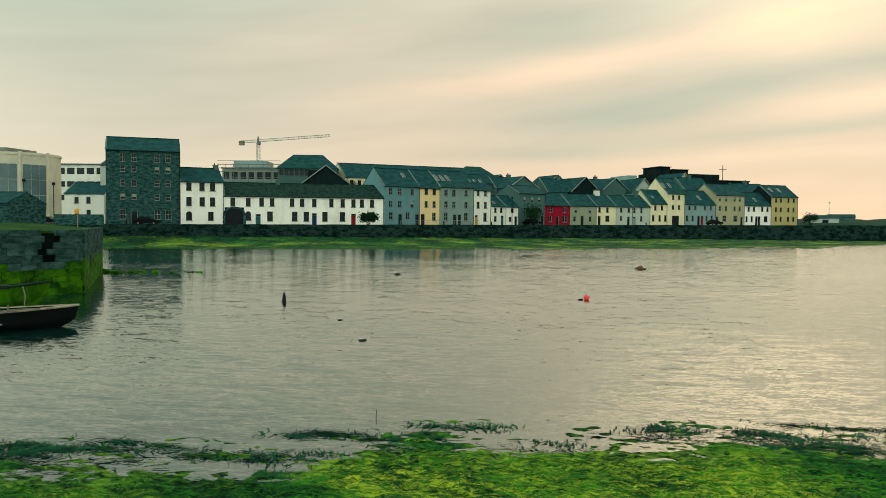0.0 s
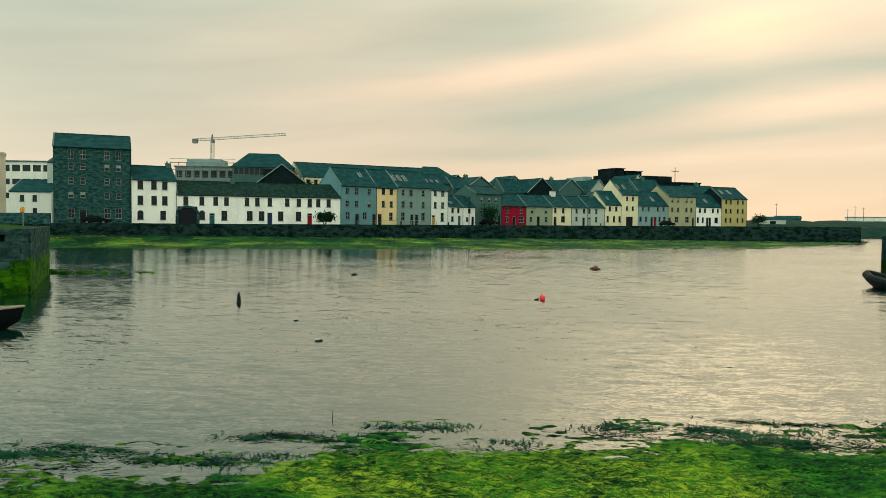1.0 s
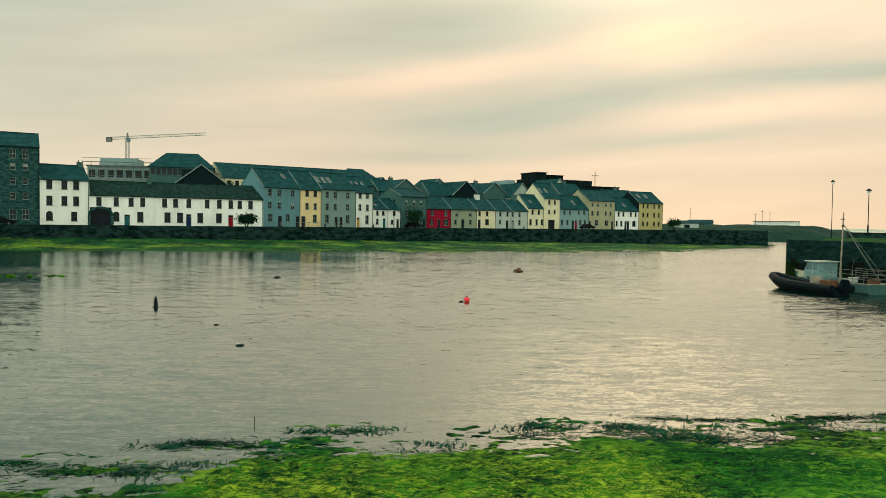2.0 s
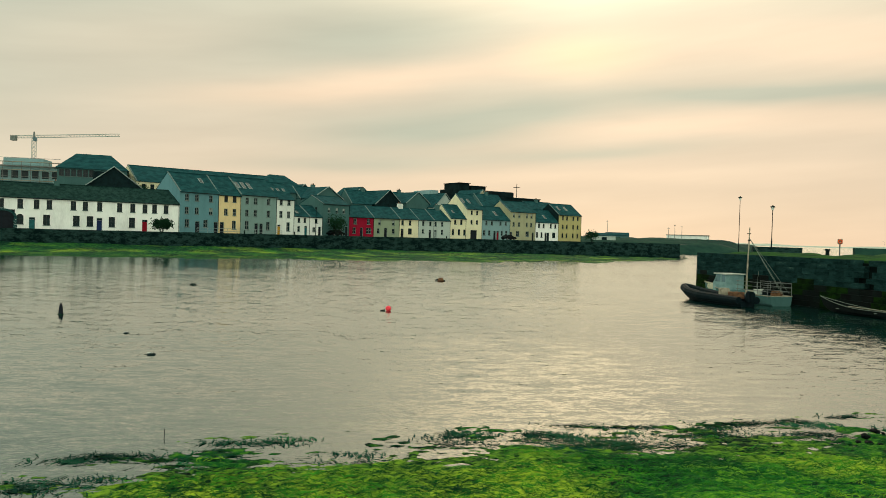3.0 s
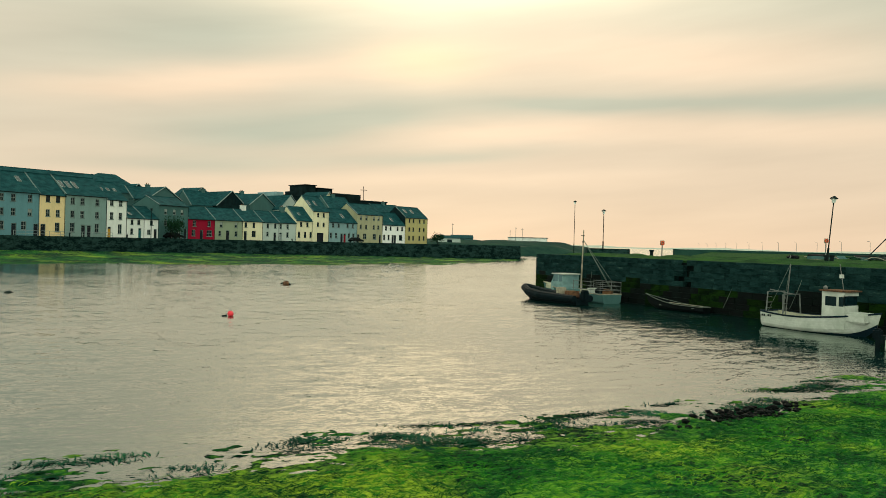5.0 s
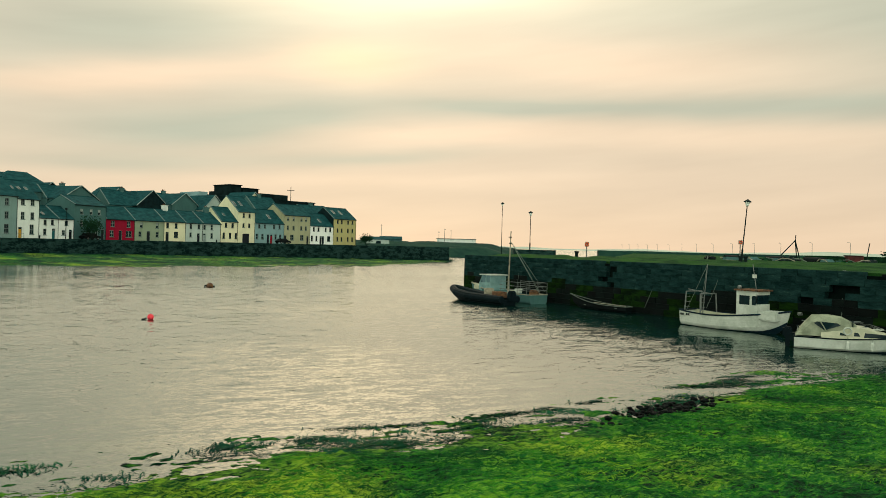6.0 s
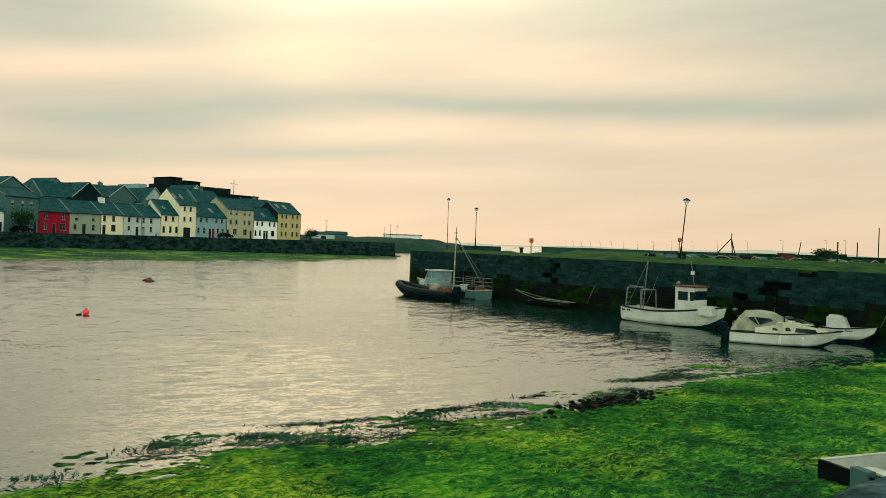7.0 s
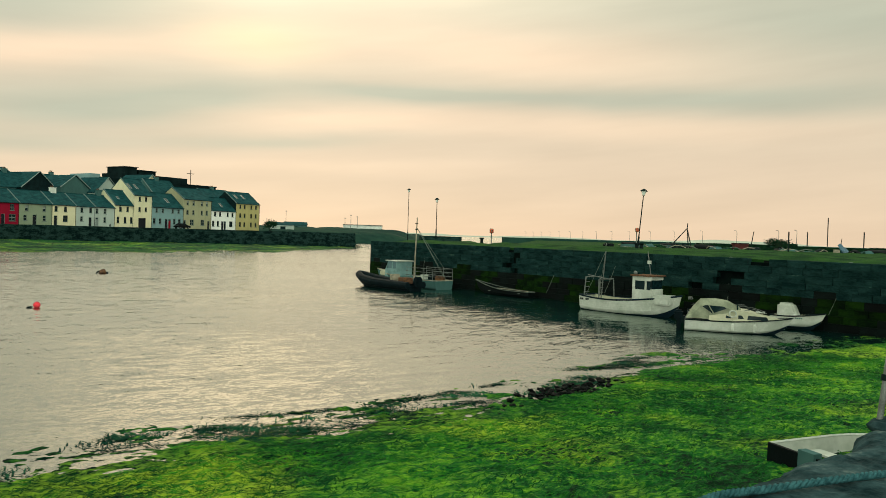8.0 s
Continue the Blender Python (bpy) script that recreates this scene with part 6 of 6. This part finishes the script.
def buoys():
    o = thing("mooring_buoy", pose(3.42, 42.0, 0.05), "round pink-red mooring buoy floating on the water", "buoy")
    bm = bmesh.new()
    bmesh.ops.create_uvsphere(bm, u_segments=16, v_segments=12, radius=0.165, matrix=Matrix.Translation((0, 0, 0.08)))
    part("float", bm, "pink", o, smooth=True)
    bar("eye", [(-0.04, 0, 0.24), (0, 0, 0.30), (0.04, 0, 0.24)], 0.015, "iron", o)
    bar("line", [(-0.2, -0.05, 0.0), (-0.45, -0.12, -0.02)], 0.04, "iron", o)
    o = thing("mooring_buoy", pose(9.4, 70.6, 0.05), "rusty orange-brown buoy with dark strapping", "buoy")
    bm = bmesh.new()
    rounded_lump(bm, (0, 0, 0.08), 0.32, 2.0, 0.7)
    part("float", bm, "brown", o, smooth=True)
    bar("strap", [(-0.5, 0, 0.02), (-0.3, 0, 0.12), (0.1, 0.0, 0.05), (0.45, 0, 0.0)], 0.07, "iron", o)
    o = thing("marker_buoy", pose(-12.57, 37.6, 0.0), "dark green conical marker buoy", "buoy")
    bar("body", [(0, 0, -0.15), (0, 0, 0.05), (0, 0, 0.35), (0, 0, 0.48), (0, 0, 0.58)], [0.08, 0.11, 0.085, 0.05, 0.012], "door_dark", o, 10)
    bar("collar", [(0, 0, -0.02), (0, 0, 0.03)], 0.16, "leaf", o, 10)
    for x, y, s, m, lb in ((-11.0, 59.0, 0.28, "mud", "small dark weedy rock breaking the water"), (-5.2, 25.9, 0.16, "iron", "small dark and white float on the water"), (-7.6, 31.2, 0.12, "iron", "small dark float on the water")):
        o = thing("rock" if m == "mud" else "float", pose(x, y, 0.0), lb, "rock" if m == "mud" else "float")
        bm = bmesh.new()
        rounded_lump(bm, (0, 0, 0.0), s, x, 0.5)
        part("stone" if m == "mud" else "block", bm, m, o)
        if m != "mud":
            part("band", rounded(boxes((-s * 0.9, -s * 0.5, s * 0.25, s * 0.5, s * 0.5, s * 0.5)), 0.02), "hull_white", o)
    st = thing("stick", pose(-2.15, 15.4, -0.3, 4, 3, 0), "thin dark stick standing in the shallow water", "stick")
    bar("stem", [(0, 0, 0), (0.01, 0, 0.5)], [0.014, 0.008], "iron", st)


buoys()


def rock_heap(name, label, spots, material):
    for k, (x, y, z, r) in enumerate(spots):
        bm = bmesh.new()
        rounded_lump(bm, (0, 0, 0), r, k + x, 0.6)
        ob = part(name, bm, material)
        ob.matrix_world = pose(x, y, z, 0, 0, random.uniform(0, 360))
        tagged(ob, label, "rock", label.split()[0] + " rocks")


rock_heap("rock", "weedy green rocks at the foot of the quay", [(-34.8 + 0.45 * k + random.uniform(-0.3, 0.3), 56.2 + 0.12 * k + random.uniform(-0.8, 0.8), 0.0, random.uniform(0.25, 0.55) * (1.1 - k / 26)) for k in range(18)], "algae")


def pebble_bank():
    bm = bmesh.new()
    for k in range(150):
        x = random.gauss(15.6, 1.1)
        y = along(NEAR_SHORE, x) - 0.15 + random.gauss(0, 0.28)
        rounded_lump(bm, (x, y, 0.05 + random.uniform(-0.03, 0.05)), random.uniform(0.03, 0.10), k, 0.6)
    tagged(part("pebbles", bm, "wet_stone"), "dark wet pebbles along the weed line", "pebbles", kind="stuff")


pebble_bank()


def bush(name, x, y, z, w, h, label, stems=5):
    o = thing(name, pose(x, y, z), label, "bush")
    bm = bmesh.new()
    tips = []
    for k in range(stems):
        a = k * math.tau / stems + random.uniform(-0.4, 0.4)
        tip = Vector((math.cos(a) * w * 0.33, math.sin(a) * w * 0.33, h * random.uniform(0.6, 0.85)))
        tube(bm, [(0, 0, -0.1), tip * 0.5 + Vector((0, 0, 0.1)), tip], [0.07, 0.05, 0.02], 5)
        tips.append(tip)
    part("stem", bm, "mud", o)
    bm = bmesh.new()
    for k in range(900):
        t = random.choice(tips)
        c = t + Vector((random.gauss(0, w * 0.16), random.gauss(0, w * 0.16), random.gauss(0, h * 0.17)))
        if c.z < 0.05:
            continue
        d = Vector((random.gauss(0, 1), random.gauss(0, 1), random.gauss(0.3, 1))).normalized()
        s = d.orthogonal().normalized() * 0.12
        L = random.uniform(0.28, 0.5)
        bm.faces.new([bm.verts.new(v) for v in (c, c + d * L * 0.5 + s, c + d * L, c + d * L * 0.5 - s)])
    part("foliage", bm, "leaf", o)


bush("shrub", -33.5, 137.8, 3.4, 2.8, 2.2, "dark spiky shrub growing by the quay wall")
bush("shrub", -3.6, 170.0, 3.5, 3.4, 4.2, "dark green shrub in front of a grey house", 7)
bush("shrub", 68.5, 212.5, 3.7, 3.2, 2.8, "dark shrub beside the end house")
bush("shrub", 127.0, 89.5, 3.5, 3.6, 1.7, "round dark bush on the pier land", 8)
bush("shrub", -46.5, 168.5, 9.0, 4.5, 4.5, "green garden shrub behind the white terrace", 7)


def parked_car(x, y, z, rz, label):
    o = thing("car", pose(x, y, z, 0, 0, rz), label, "car", "parked cars")
    prof = [(-2.1, 0.35), (-2.15, 0.75), (-1.7, 0.92), (-1.15, 1.40), (0.35, 1.44), (1.05, 0.98), (1.9, 0.86), (2.12, 0.65), (2.1, 0.35)]
    bm = bmesh.new()
    a, b = [bm.verts.new((px, -0.85 + (0.14 if pz > 1 else 0), pz)) for px, pz in prof], [bm.verts.new((px, 0.85 - (0.14 if pz > 1 else 0), pz)) for px, pz in prof]
    n = len(prof)
    for k in range(n):
        bm.faces.new((a[k], b[k], b[(k + 1) % n], a[(k + 1) % n]))
    bm.faces.new(a[::-1])
    bm.faces.new(b)
    part("body", bm, "tar", o)
    for s in (-1, 1):
        part("side_window", boxes((-1.1, s * 0.80 - 0.02, 0.98, 0.45, s * 0.80 + 0.02, 1.3)), "glass", o)
        for wx in (-1.3, 1.3):
            w = bar("wheel", [(wx, s * 0.70, 0.32), (wx, s * 0.88, 0.32)], 0.32, "rubber", o, 14)
            bar("rim", [(wx, s * 0.885, 0.32), (wx, s * 0.895, 0.32)], 0.18, "steel", w, 10)
    bm = bmesh.new()
    bm.faces.new([bm.verts.new(v) for v in ((0.42, -0.68, 1.42), (1.02, -0.76, 1.02), (1.02, 0.76, 1.02), (0.42, 0.68, 1.42))])
    part("windscreen", bm, "glass", o)


parked_car(-69.0, 121.4, 3.46, 18, "dark parked car outside the stone mill")
parked_car(41.5, 200.0, 3.70, 33, "dark parked car outside a blue-grey house")
parked_car(-4.0, 172.6, 3.60, 45, "dark parked car beside a shrub")
parked_car(-88.5, 122, 3.45, 10, "dark parked car on the quayside street")

rl = thing("railing", pose(-28.5, 143.0, 3.5, 0, 0, 45), "pale steel railing along the raised footpath", "railing")
for k in range(10):
    bar("post", [(k * 2.2, 0, 0), (k * 2.2, 0, 1.1)], 0.04, "frame_white", rl, 5)
for z in (0.55, 1.08):
    bar("rail", [(0, 0, z), (19.8, 0, z)], 0.035, "frame_white", rl, 5)
for x, y in ((-70.5, 117.5), (-20.5, 147), (-12.0, 158), (22, 178)):
    o = thing("bollard", pose(x, y, 3.45), "short dark iron bollard on the quayside", "bollard", "quayside bollards")
    bar("shaft", [(0, 0, 0), (0, 0, 0.8), (0, 0, 0.95)], [0.14, 0.12, 0.05], "iron", o, 8)
    bar("collar", [(0, 0, 0.70), (0, 0, 0.78)], 0.17, "iron", o, 8)
for x, y, h in ((-8.2, 167.0, 6.0), (-86.5, 121.0, 7.0), (-90, 118, 7.5)):
    o = thing("street_lamp", pose(x, y, 3.4), "dark lamp post on the quayside street", "street lamp", "street lamps")
    bar("pole", [(0, 0, 0), (0, 0, h)], [0.09, 0.06], "iron", o)
    part("lantern", boxes((-0.2, -0.2, h, 0.2, 0.2, h + 0.5)), "iron", o)


def pier_clutter():
    o = thing("tripod_frame", pose(72.0, 62.3, 3.55, 0, 0, -35), "dark steel tripod winch frame on the pier", "winch frame")
    for p in ((-1.9, 0, 0), (0.5, 0.5, 0), (0.6, -0.6, 0)):
        bar("leg", [p, (0.15, 0, 2.4)], 0.06, "iron", o)
    bar("hook_arm", [(0.15, 0, 2.3), (0.2, 0, 3.0)], 0.05, "iron", o)
    part("drum", rounded(boxes((-0.5, -0.3, 0.1, 0.4, 0.3, 0.6)), 0.08), "iron", o)
    o = thing("storage_box", pose(76.6, 59.0, 3.6, 0, 0, -30), "rusty dark red storage box on the pier", "box")
    part("body", rounded(boxes((0, 0, 0, 1.7, 1.1, 0.75)), 0.04), "rust_red", o)
    part("lid", rounded(boxes((-0.05, -0.05, 0.75, 1.75, 1.15, 0.82)), 0.02), "iron", o)
    bar("leaning_pole", [(1.9, 0, 0), (2.3, 0.1, 2.2)], 0.05, "iron", o)
    o = thing("tarpaulin_heap", pose(84.5, 50.8, 3.55, 0, 0, 15), "crumpled blue tarpaulin over a boat frame", "tarpaulin")
    bm = bmesh.new()
    slab(bm, ((-1.1, -0.7, 0.05), (0.9, -0.8, 0.15), (0.35, 0.1, 1.15), (-0.9, 0.0, 0.95)), 0.06)
    slab(bm, ((0.9, -0.8, 0.15), (1.5, 0.4, 0.05), (0.35, 0.1, 1.15)), 0.06)
    bmesh.ops.subdivide_edges(bm, edges=bm.edges[:], cuts=3, use_grid_fill=True)
    for v in bm.verts:
        v.co.z += 0.14 * noise.noise(v.co * 2.3)
    part("sheet", bm, "blue_tarp", o)
    bar("pole", [(0.6, 0.3, 0), (1.3, 0.3, 1.7)], 0.04, "iron", o)
    part("frame_board", boxes((-2.8, -0.3, 0.1, -1.2, -0.1, 0.45)), "gunwale", o)
    for k, (x, y, rz, L) in enumerate(((71.5, 60.5, -40, 2.6), (79.5, 55.0, 30, 2.4), (86.5, 49.0, -30, 2.8), (68.0, 62.5, -50, 2.4), (90.5, 47.2, 10, 3.0), (63.5, 64.0, -20, 2.2))):
        o = thing("upturned_boat", pose(x, y, 3.55, 180, 0, rz) @ Matrix.Translation((0, 0, -0.45)), "small upturned boat stored on the pier grass", "boat", "boats stored ashore")
        boat_hull(o, L, 1.2, 0.45, 0.10, ("tar", "bluegrey", "tar", "slate_grey", "tar", "slate_grey")[k], "tar", "gunwale", "tar", None, split=0.4)
    rng = random.Random(21)
    for k in range(16):
        u = k / 15
        x, y = 64 + 27 * u + rng.uniform(-0.8, 0.8), 65.5 - 18.5 * u + rng.uniform(-1.2, 1.2)
        o = thing("net_heap", pose(x, y, 3.5, 0, 0, rng.uniform(0, 360)), "low heap of dark fishing nets and gear on the pier", "nets", "gear heaps on the pier")
        bm = bmesh.new()
        for q in range(3):
            rounded_lump(bm, (rng.uniform(-0.8, 0.8), rng.uniform(-0.4, 0.4), 0.15), rng.uniform(0.3, 0.65), q + k * 3.0, 0.55)
        part("net", bm, ("tar", "slate_grey", "leaf", "iron")[k % 4], o)
        part("float_line", tube(bmesh.new(), [(-0.9, -0.3, 0.12), (-0.2, -0.5, 0.42), (0.5, -0.4, 0.34), (1.1, -0.5, 0.08)], 0.05, 5), ("rope", "gunwale")[k % 2], o)
    for k in range(12):
        u = rng.uniform(0, 1)
        x, y = 63 + 29 * u, 65.0 - 19 * u + rng.uniform(-1.5, 1.0)
        o = thing("timber_plank", pose(x, y, 3.62, 0, rng.uniform(-9, 9), rng.uniform(-60, 0)), "weathered grey timber plank lying among the gear", "plank", "loose planks on the pier")
        part("board", rounded(boxes((-1.2, -0.12, -0.02, 1.2, 0.12, 0.05)), 0.01, 1), ("gunwale", "slate_grey")[k % 2], o)
        part("batten", boxes((-1.0, -0.10, -0.10, -0.9, 0.10, -0.02)), "tar", o)
    for x, y, h in ((106.0, 66.2, 5.0), (92.0, 60.0, 2.6), (71.6, 48.4, 2.2), (97.0, 55.5, 2.8)):
        o = thing("post", pose(x, y, 3.5), "plain dark pole standing on the pier land", "pole", "pier poles")
        bar("shaft", [(0, 0, 0), (0, 0, h)], 0.07, "iron", o)
    for x, y in ((45.5, 43.5), (42.2, 61.0), (49.5, 47.0)):
        o = thing("bollard", pose(x, y, 3.5), "squat dark mooring bollard on the pier edge", "bollard", "pier bollards")
        bar("shaft", [(0, 0, 0), (0, 0, 0.45), (0, 0, 0.5), (0, 0, 0.62)], [0.17, 0.15, 0.24, 0.22], "iron", o, 10)
        bar("foot", [(0, 0, 0), (0, 0, 0.06)], 0.3, "iron", o, 10)
    hb = part("hedge_row", boxes(*[(k * 1.6, -0.8 + 0.5 * noise.noise(Vector((k * 1.7, 0, 0))), -0.2, k * 1.6 + 1.7, 1.2, 0.75 + 0.5 * noise.noise(Vector((k * 0.9, 4, 0)))) for k in range(22)]), "leaf")
    hb.matrix_world = pose(74, 62, 3.5, 0, 0, -32)
    tagged(hb, "rough dark scrub along the back of the pier", "scrub", kind="stuff")
    for a, b in (((33.6, 56.5, 3.45), (31.6, 53.5, 0.9)), ((36.6, 36.0, 3.45), (34.0, 34.5, 1.0)), ((38.0, 28.5, 3.5), (36.6, 27.5, 0.6)), ((39.0, 22.0, 3.5), (37.3, 22.0, 0.9)), ((36.0, 41.0, 3.45), (34.2, 40.5, 0.5))):
        o = thing("mooring_rope", pose(0, 0, 0), "thin pale mooring rope from pier to boat", "rope", "mooring ropes")
        a, b = Vector(a), Vector(b)
        bar("line", [a.lerp(b, t) - Vector((0, 0, 0.10 * math.sin(math.pi * t))) for t in (0, .2, .4, .6, .8, 1)], 0.010, "rope", o, 5)
        bar("loop", [a + Vector((0.1 * math.cos(q), 0.1 * math.sin(q), 0)) for q in (0, 1.5, 3, 4.5, 6.2)], 0.02, "rope", o, 5)


M["rust_red"] = mat("rusty_red_paint", (0.10, 0.025, 0.025), (0.05, 0.02, 0.018), 2, 0.7, 0.2)
pier_clutter()


# near quay: rope, post and boulder
def laid_rope(pts, r, turns, s):
    """A three-strand rope along points."""
    pts = [Vector(p) for p in pts]
    fine = []
    for i in range(len(pts) - 1):
        p0, p1, p2, p3 = pts[max(i - 1, 0)], pts[i], pts[i + 1], pts[min(i + 2, len(pts) - 1)]
        for k in range(28):
            t = k / 28
            fine.append(0.5 * (2 * p1 + (p2 - p0) * t + (2 * p0 - 5 * p1 + 4 * p2 - p3) * t * t + (3 * p1 - p0 - 3 * p2 + p3) * t ** 3))
    out = []
    for i, p in enumerate(fine):
        d = (fine[min(i + 1, len(fine) - 1)] - fine[max(i - 1, 0)]).normalized()
        a = d.cross(Vector((0, 0, 1))).normalized()
        b = a.cross(d)
        q = math.tau * (turns * i / len(fine) + s / 3)
        out.append(p + (a * math.cos(q) + b * math.sin(q)) * r * 0.55)
    return tube(bmesh.new(), out, r * 0.52, 7)


o = thing("mooring_rope", pose(0, 0, 0), "thick blue-green three-strand rope lying over the quay edge", "rope")
for k in range(3):
    part("strand", laid_rope([(5.0, 3.2, 1.7), (5.45, 2.98, 2.35), (5.8, 2.82, 2.61), (6.3, 2.72, 2.64), (7.0, 2.62, 2.645), (7.6, 2.52, 2.645), (8.6, 2.38, 2.645), (10.2, 2.1, 2.645)], 0.028, 30, k), "rope_teal", o, smooth=True)
bar("whipping", [(10.15, 2.11, 2.645), (10.35, 2.07, 2.645)], 0.05, "rope_teal", o, 8)
o = thing("steel_post", pose(8.97, 3.52, 2.5, 0, 11, 0), "leaning galvanised steel post at the quay edge", "post")
bar("pole", [(0, 0, 0), (0, 0, 1.7)], 0.028, "steel", o, 12)
bar("clamp", [(0, 0, 0.52), (0, 0, 0.58)], 0.042, "iron", o, 12)
bm = bmesh.new()
rounded_lump(bm, (0, 0, 0), 0.19, 9.0, 0.5)
ob = part("boulder", bm, "near_stone")
ob.matrix_world = pose(9.05, 3.42, 2.60)
tagged(ob, "rough grey boulder on the quay edge", "boulder")


# loose strands on the weed
def weed_strands():
    rng = random.Random(7)
    verts, faces = [], []
    for k in range(62000):
        x = rng.uniform(-9, 30)
        y = along(NEAR_SHORE, x) + 0.7 - abs(rng.gauss(0, 4.2))
        if y < near_edge(x) + 0.2:
            continue
        z = near_height(x, y)
        if z < 0.05:
            continue
        a = 2.6 * fbm(x, y, 0.5, 2, 21.0) + rng.gauss(0, 0.45) + (math.pi if rng.random() < 0.5 else 0)
        L, w, n = rng.uniform(0.06, 0.20), rng.uniform(0.003, 0.007), len(verts)
        for i in range(4):
            px, py = x + math.cos(a) * L * i / 3, y + math.sin(a) * L * i / 3 * 0.7
            pz = max(near_height(px, py), -0.01) + 0.012 + 0.025 * math.sin(math.pi * i / 3)
            verts += [(px - math.sin(a) * w, py + math.cos(a) * w, pz), (px + math.sin(a) * w, py - math.cos(a) * w, pz + 0.006)]
            a += rng.gauss(0, 0.35)
        faces += [(n + 2 * i, n + 2 * i + 1, n + 2 * i + 3, n + 2 * i + 2) for i in range(3)]
    me = bpy.data.meshes.new("seaweed_strands")
    me.from_pydata(verts, [], faces)
    me.materials.append(M["strand"])
    tagged(new("seaweed_strands", me), "loose stringy strands of green seaweed", "seaweed", kind="stuff")


def floating_weed():
    """Wet strands drifting in clusters on the shallows."""
    rng = random.Random(11)
    verts, faces = [], []
    for k in range(330):
        cx = rng.uniform(-11, 22)
        reach = 2.3 if cx < -1 else 1.9
        d = rng.uniform(-0.2, reach)
        size = rng.uniform(0.08, 0.36) * (1.25 - 0.4 * d / reach)
        cy = along(NEAR_SHORE, cx) + d
        if fbm(cx, cy * 1.5, 0.55, 3, 31.0) < 0.0:
            continue
        swirl = rng.uniform(-2.5, 2.5)
        for q in range(int(40 + 90 * size)):
            x, y = cx + rng.gauss(0, size * 1.5), cy + rng.gauss(0, size * 0.5)
            a = 0.5 * swirl + 1.8 * fbm(x, y, 1.3, 2, 41.0) + rng.gauss(0, 0.3)
            L, w, n = rng.uniform(0.08, 0.36), rng.uniform(0.004, 0.013), len(verts)
            turn = rng.gauss(0.25 * swirl, 0.3)
            z = 0.010 + rng.uniform(0, 0.014)
            for i in range(5):
                verts += [(x - math.sin(a) * w, y + math.cos(a) * w, z), (x + math.sin(a) * w, y - math.cos(a) * w, z + 0.004)]
                x, y, a = x + math.cos(a) * L / 4, y + math.sin(a) * L / 4, a + turn * 0.5
            faces += [(n + 2 * i, n + 2 * i + 1, n + 2 * i + 3, n + 2 * i + 2) for i in range(4)]
    me = bpy.data.meshes.new("floating_seaweed")
    me.from_pydata(verts, [], faces)
    me.materials.append(M["wet_strand"])
    tagged(new("floating_seaweed", me), "dark wet seaweed strands floating in clusters on the shallows", "seaweed", kind="stuff")


M["wet_strand"] = mat("wet_weed_strand", (0.008, 0.090, 0.034), (0.002, 0.038, 0.022), 0.5, 0.8, 0.0, 8, third=(0.05, 0.15, 0.016), spread=(0.42, 0.66))
floating_weed()
M["strand"] = mat("weed_strand", (0.040, 0.23, 0.014), (0.002, 0.050, 0.010), 0.5, 0.7, 0.0, 8, third=(0.22, 0.40, 0.02), spread=(0.40, 0.62))
weed_strands()


# ---------------------------------------------------------------- quay stones, last
def pier_gap(s, z):
    steps = 33.5 < s < 38.5 and abs((z - 3.5) + (38.5 - s) * 0.42) < 0.2
    return steps or (18.2 < s < 19.2 and z > 1.4)


stone_wall(core, (31.75, 63.5), (38.75, 18.3), 3.5, lambda s, z: "quay_dark" if z > 1.75 + 0.25 * noise.noise(Vector((s * 0.4, 0, 0))) else ("algae_dark" if noise.noise(Vector((s * 0.35, z * 0.6, 3))) > 0.12 else "wet_stone"), 1.0, 0.40, pier_gap)
stone_wall(left, (-26.2, 40.3), (-34.9, 55.5), 3.75, lambda s, z: "quay" if z > 1.85 + 0.3 * noise.noise(Vector((s * 0.5, 0, 0))) else "algae", 1.15, 0.42)
stone_wall(left, (-34.3, 25.0), (-26.2, 40.3), 3.75, lambda s, z: "quay" if z > 1.6 + 0.3 * noise.noise(Vector((s * 0.5, 7, 0))) else "algae", 0.8, 0.38, lambda s, z: 14.7 + 0.2 * (3.4 - z) < s < 15.6 and 1.75 < z < 3.6)
for k in range(7):
    st = part("step", rounded(boxes((-0.45, 0.1, -0.21, 0.45, 0.7, 0.21)), 0.03, 1), "wet_stone", core)
    s = 38.2 - k * 0.75
    p = Vector((31.75, 63.5)).lerp(Vector((38.75, 18.3)), s / 45.74)
    st.matrix_local = pose(p.x + 0.2, p.y, 3.2 - k * 0.32, 0, 0, -81.2)
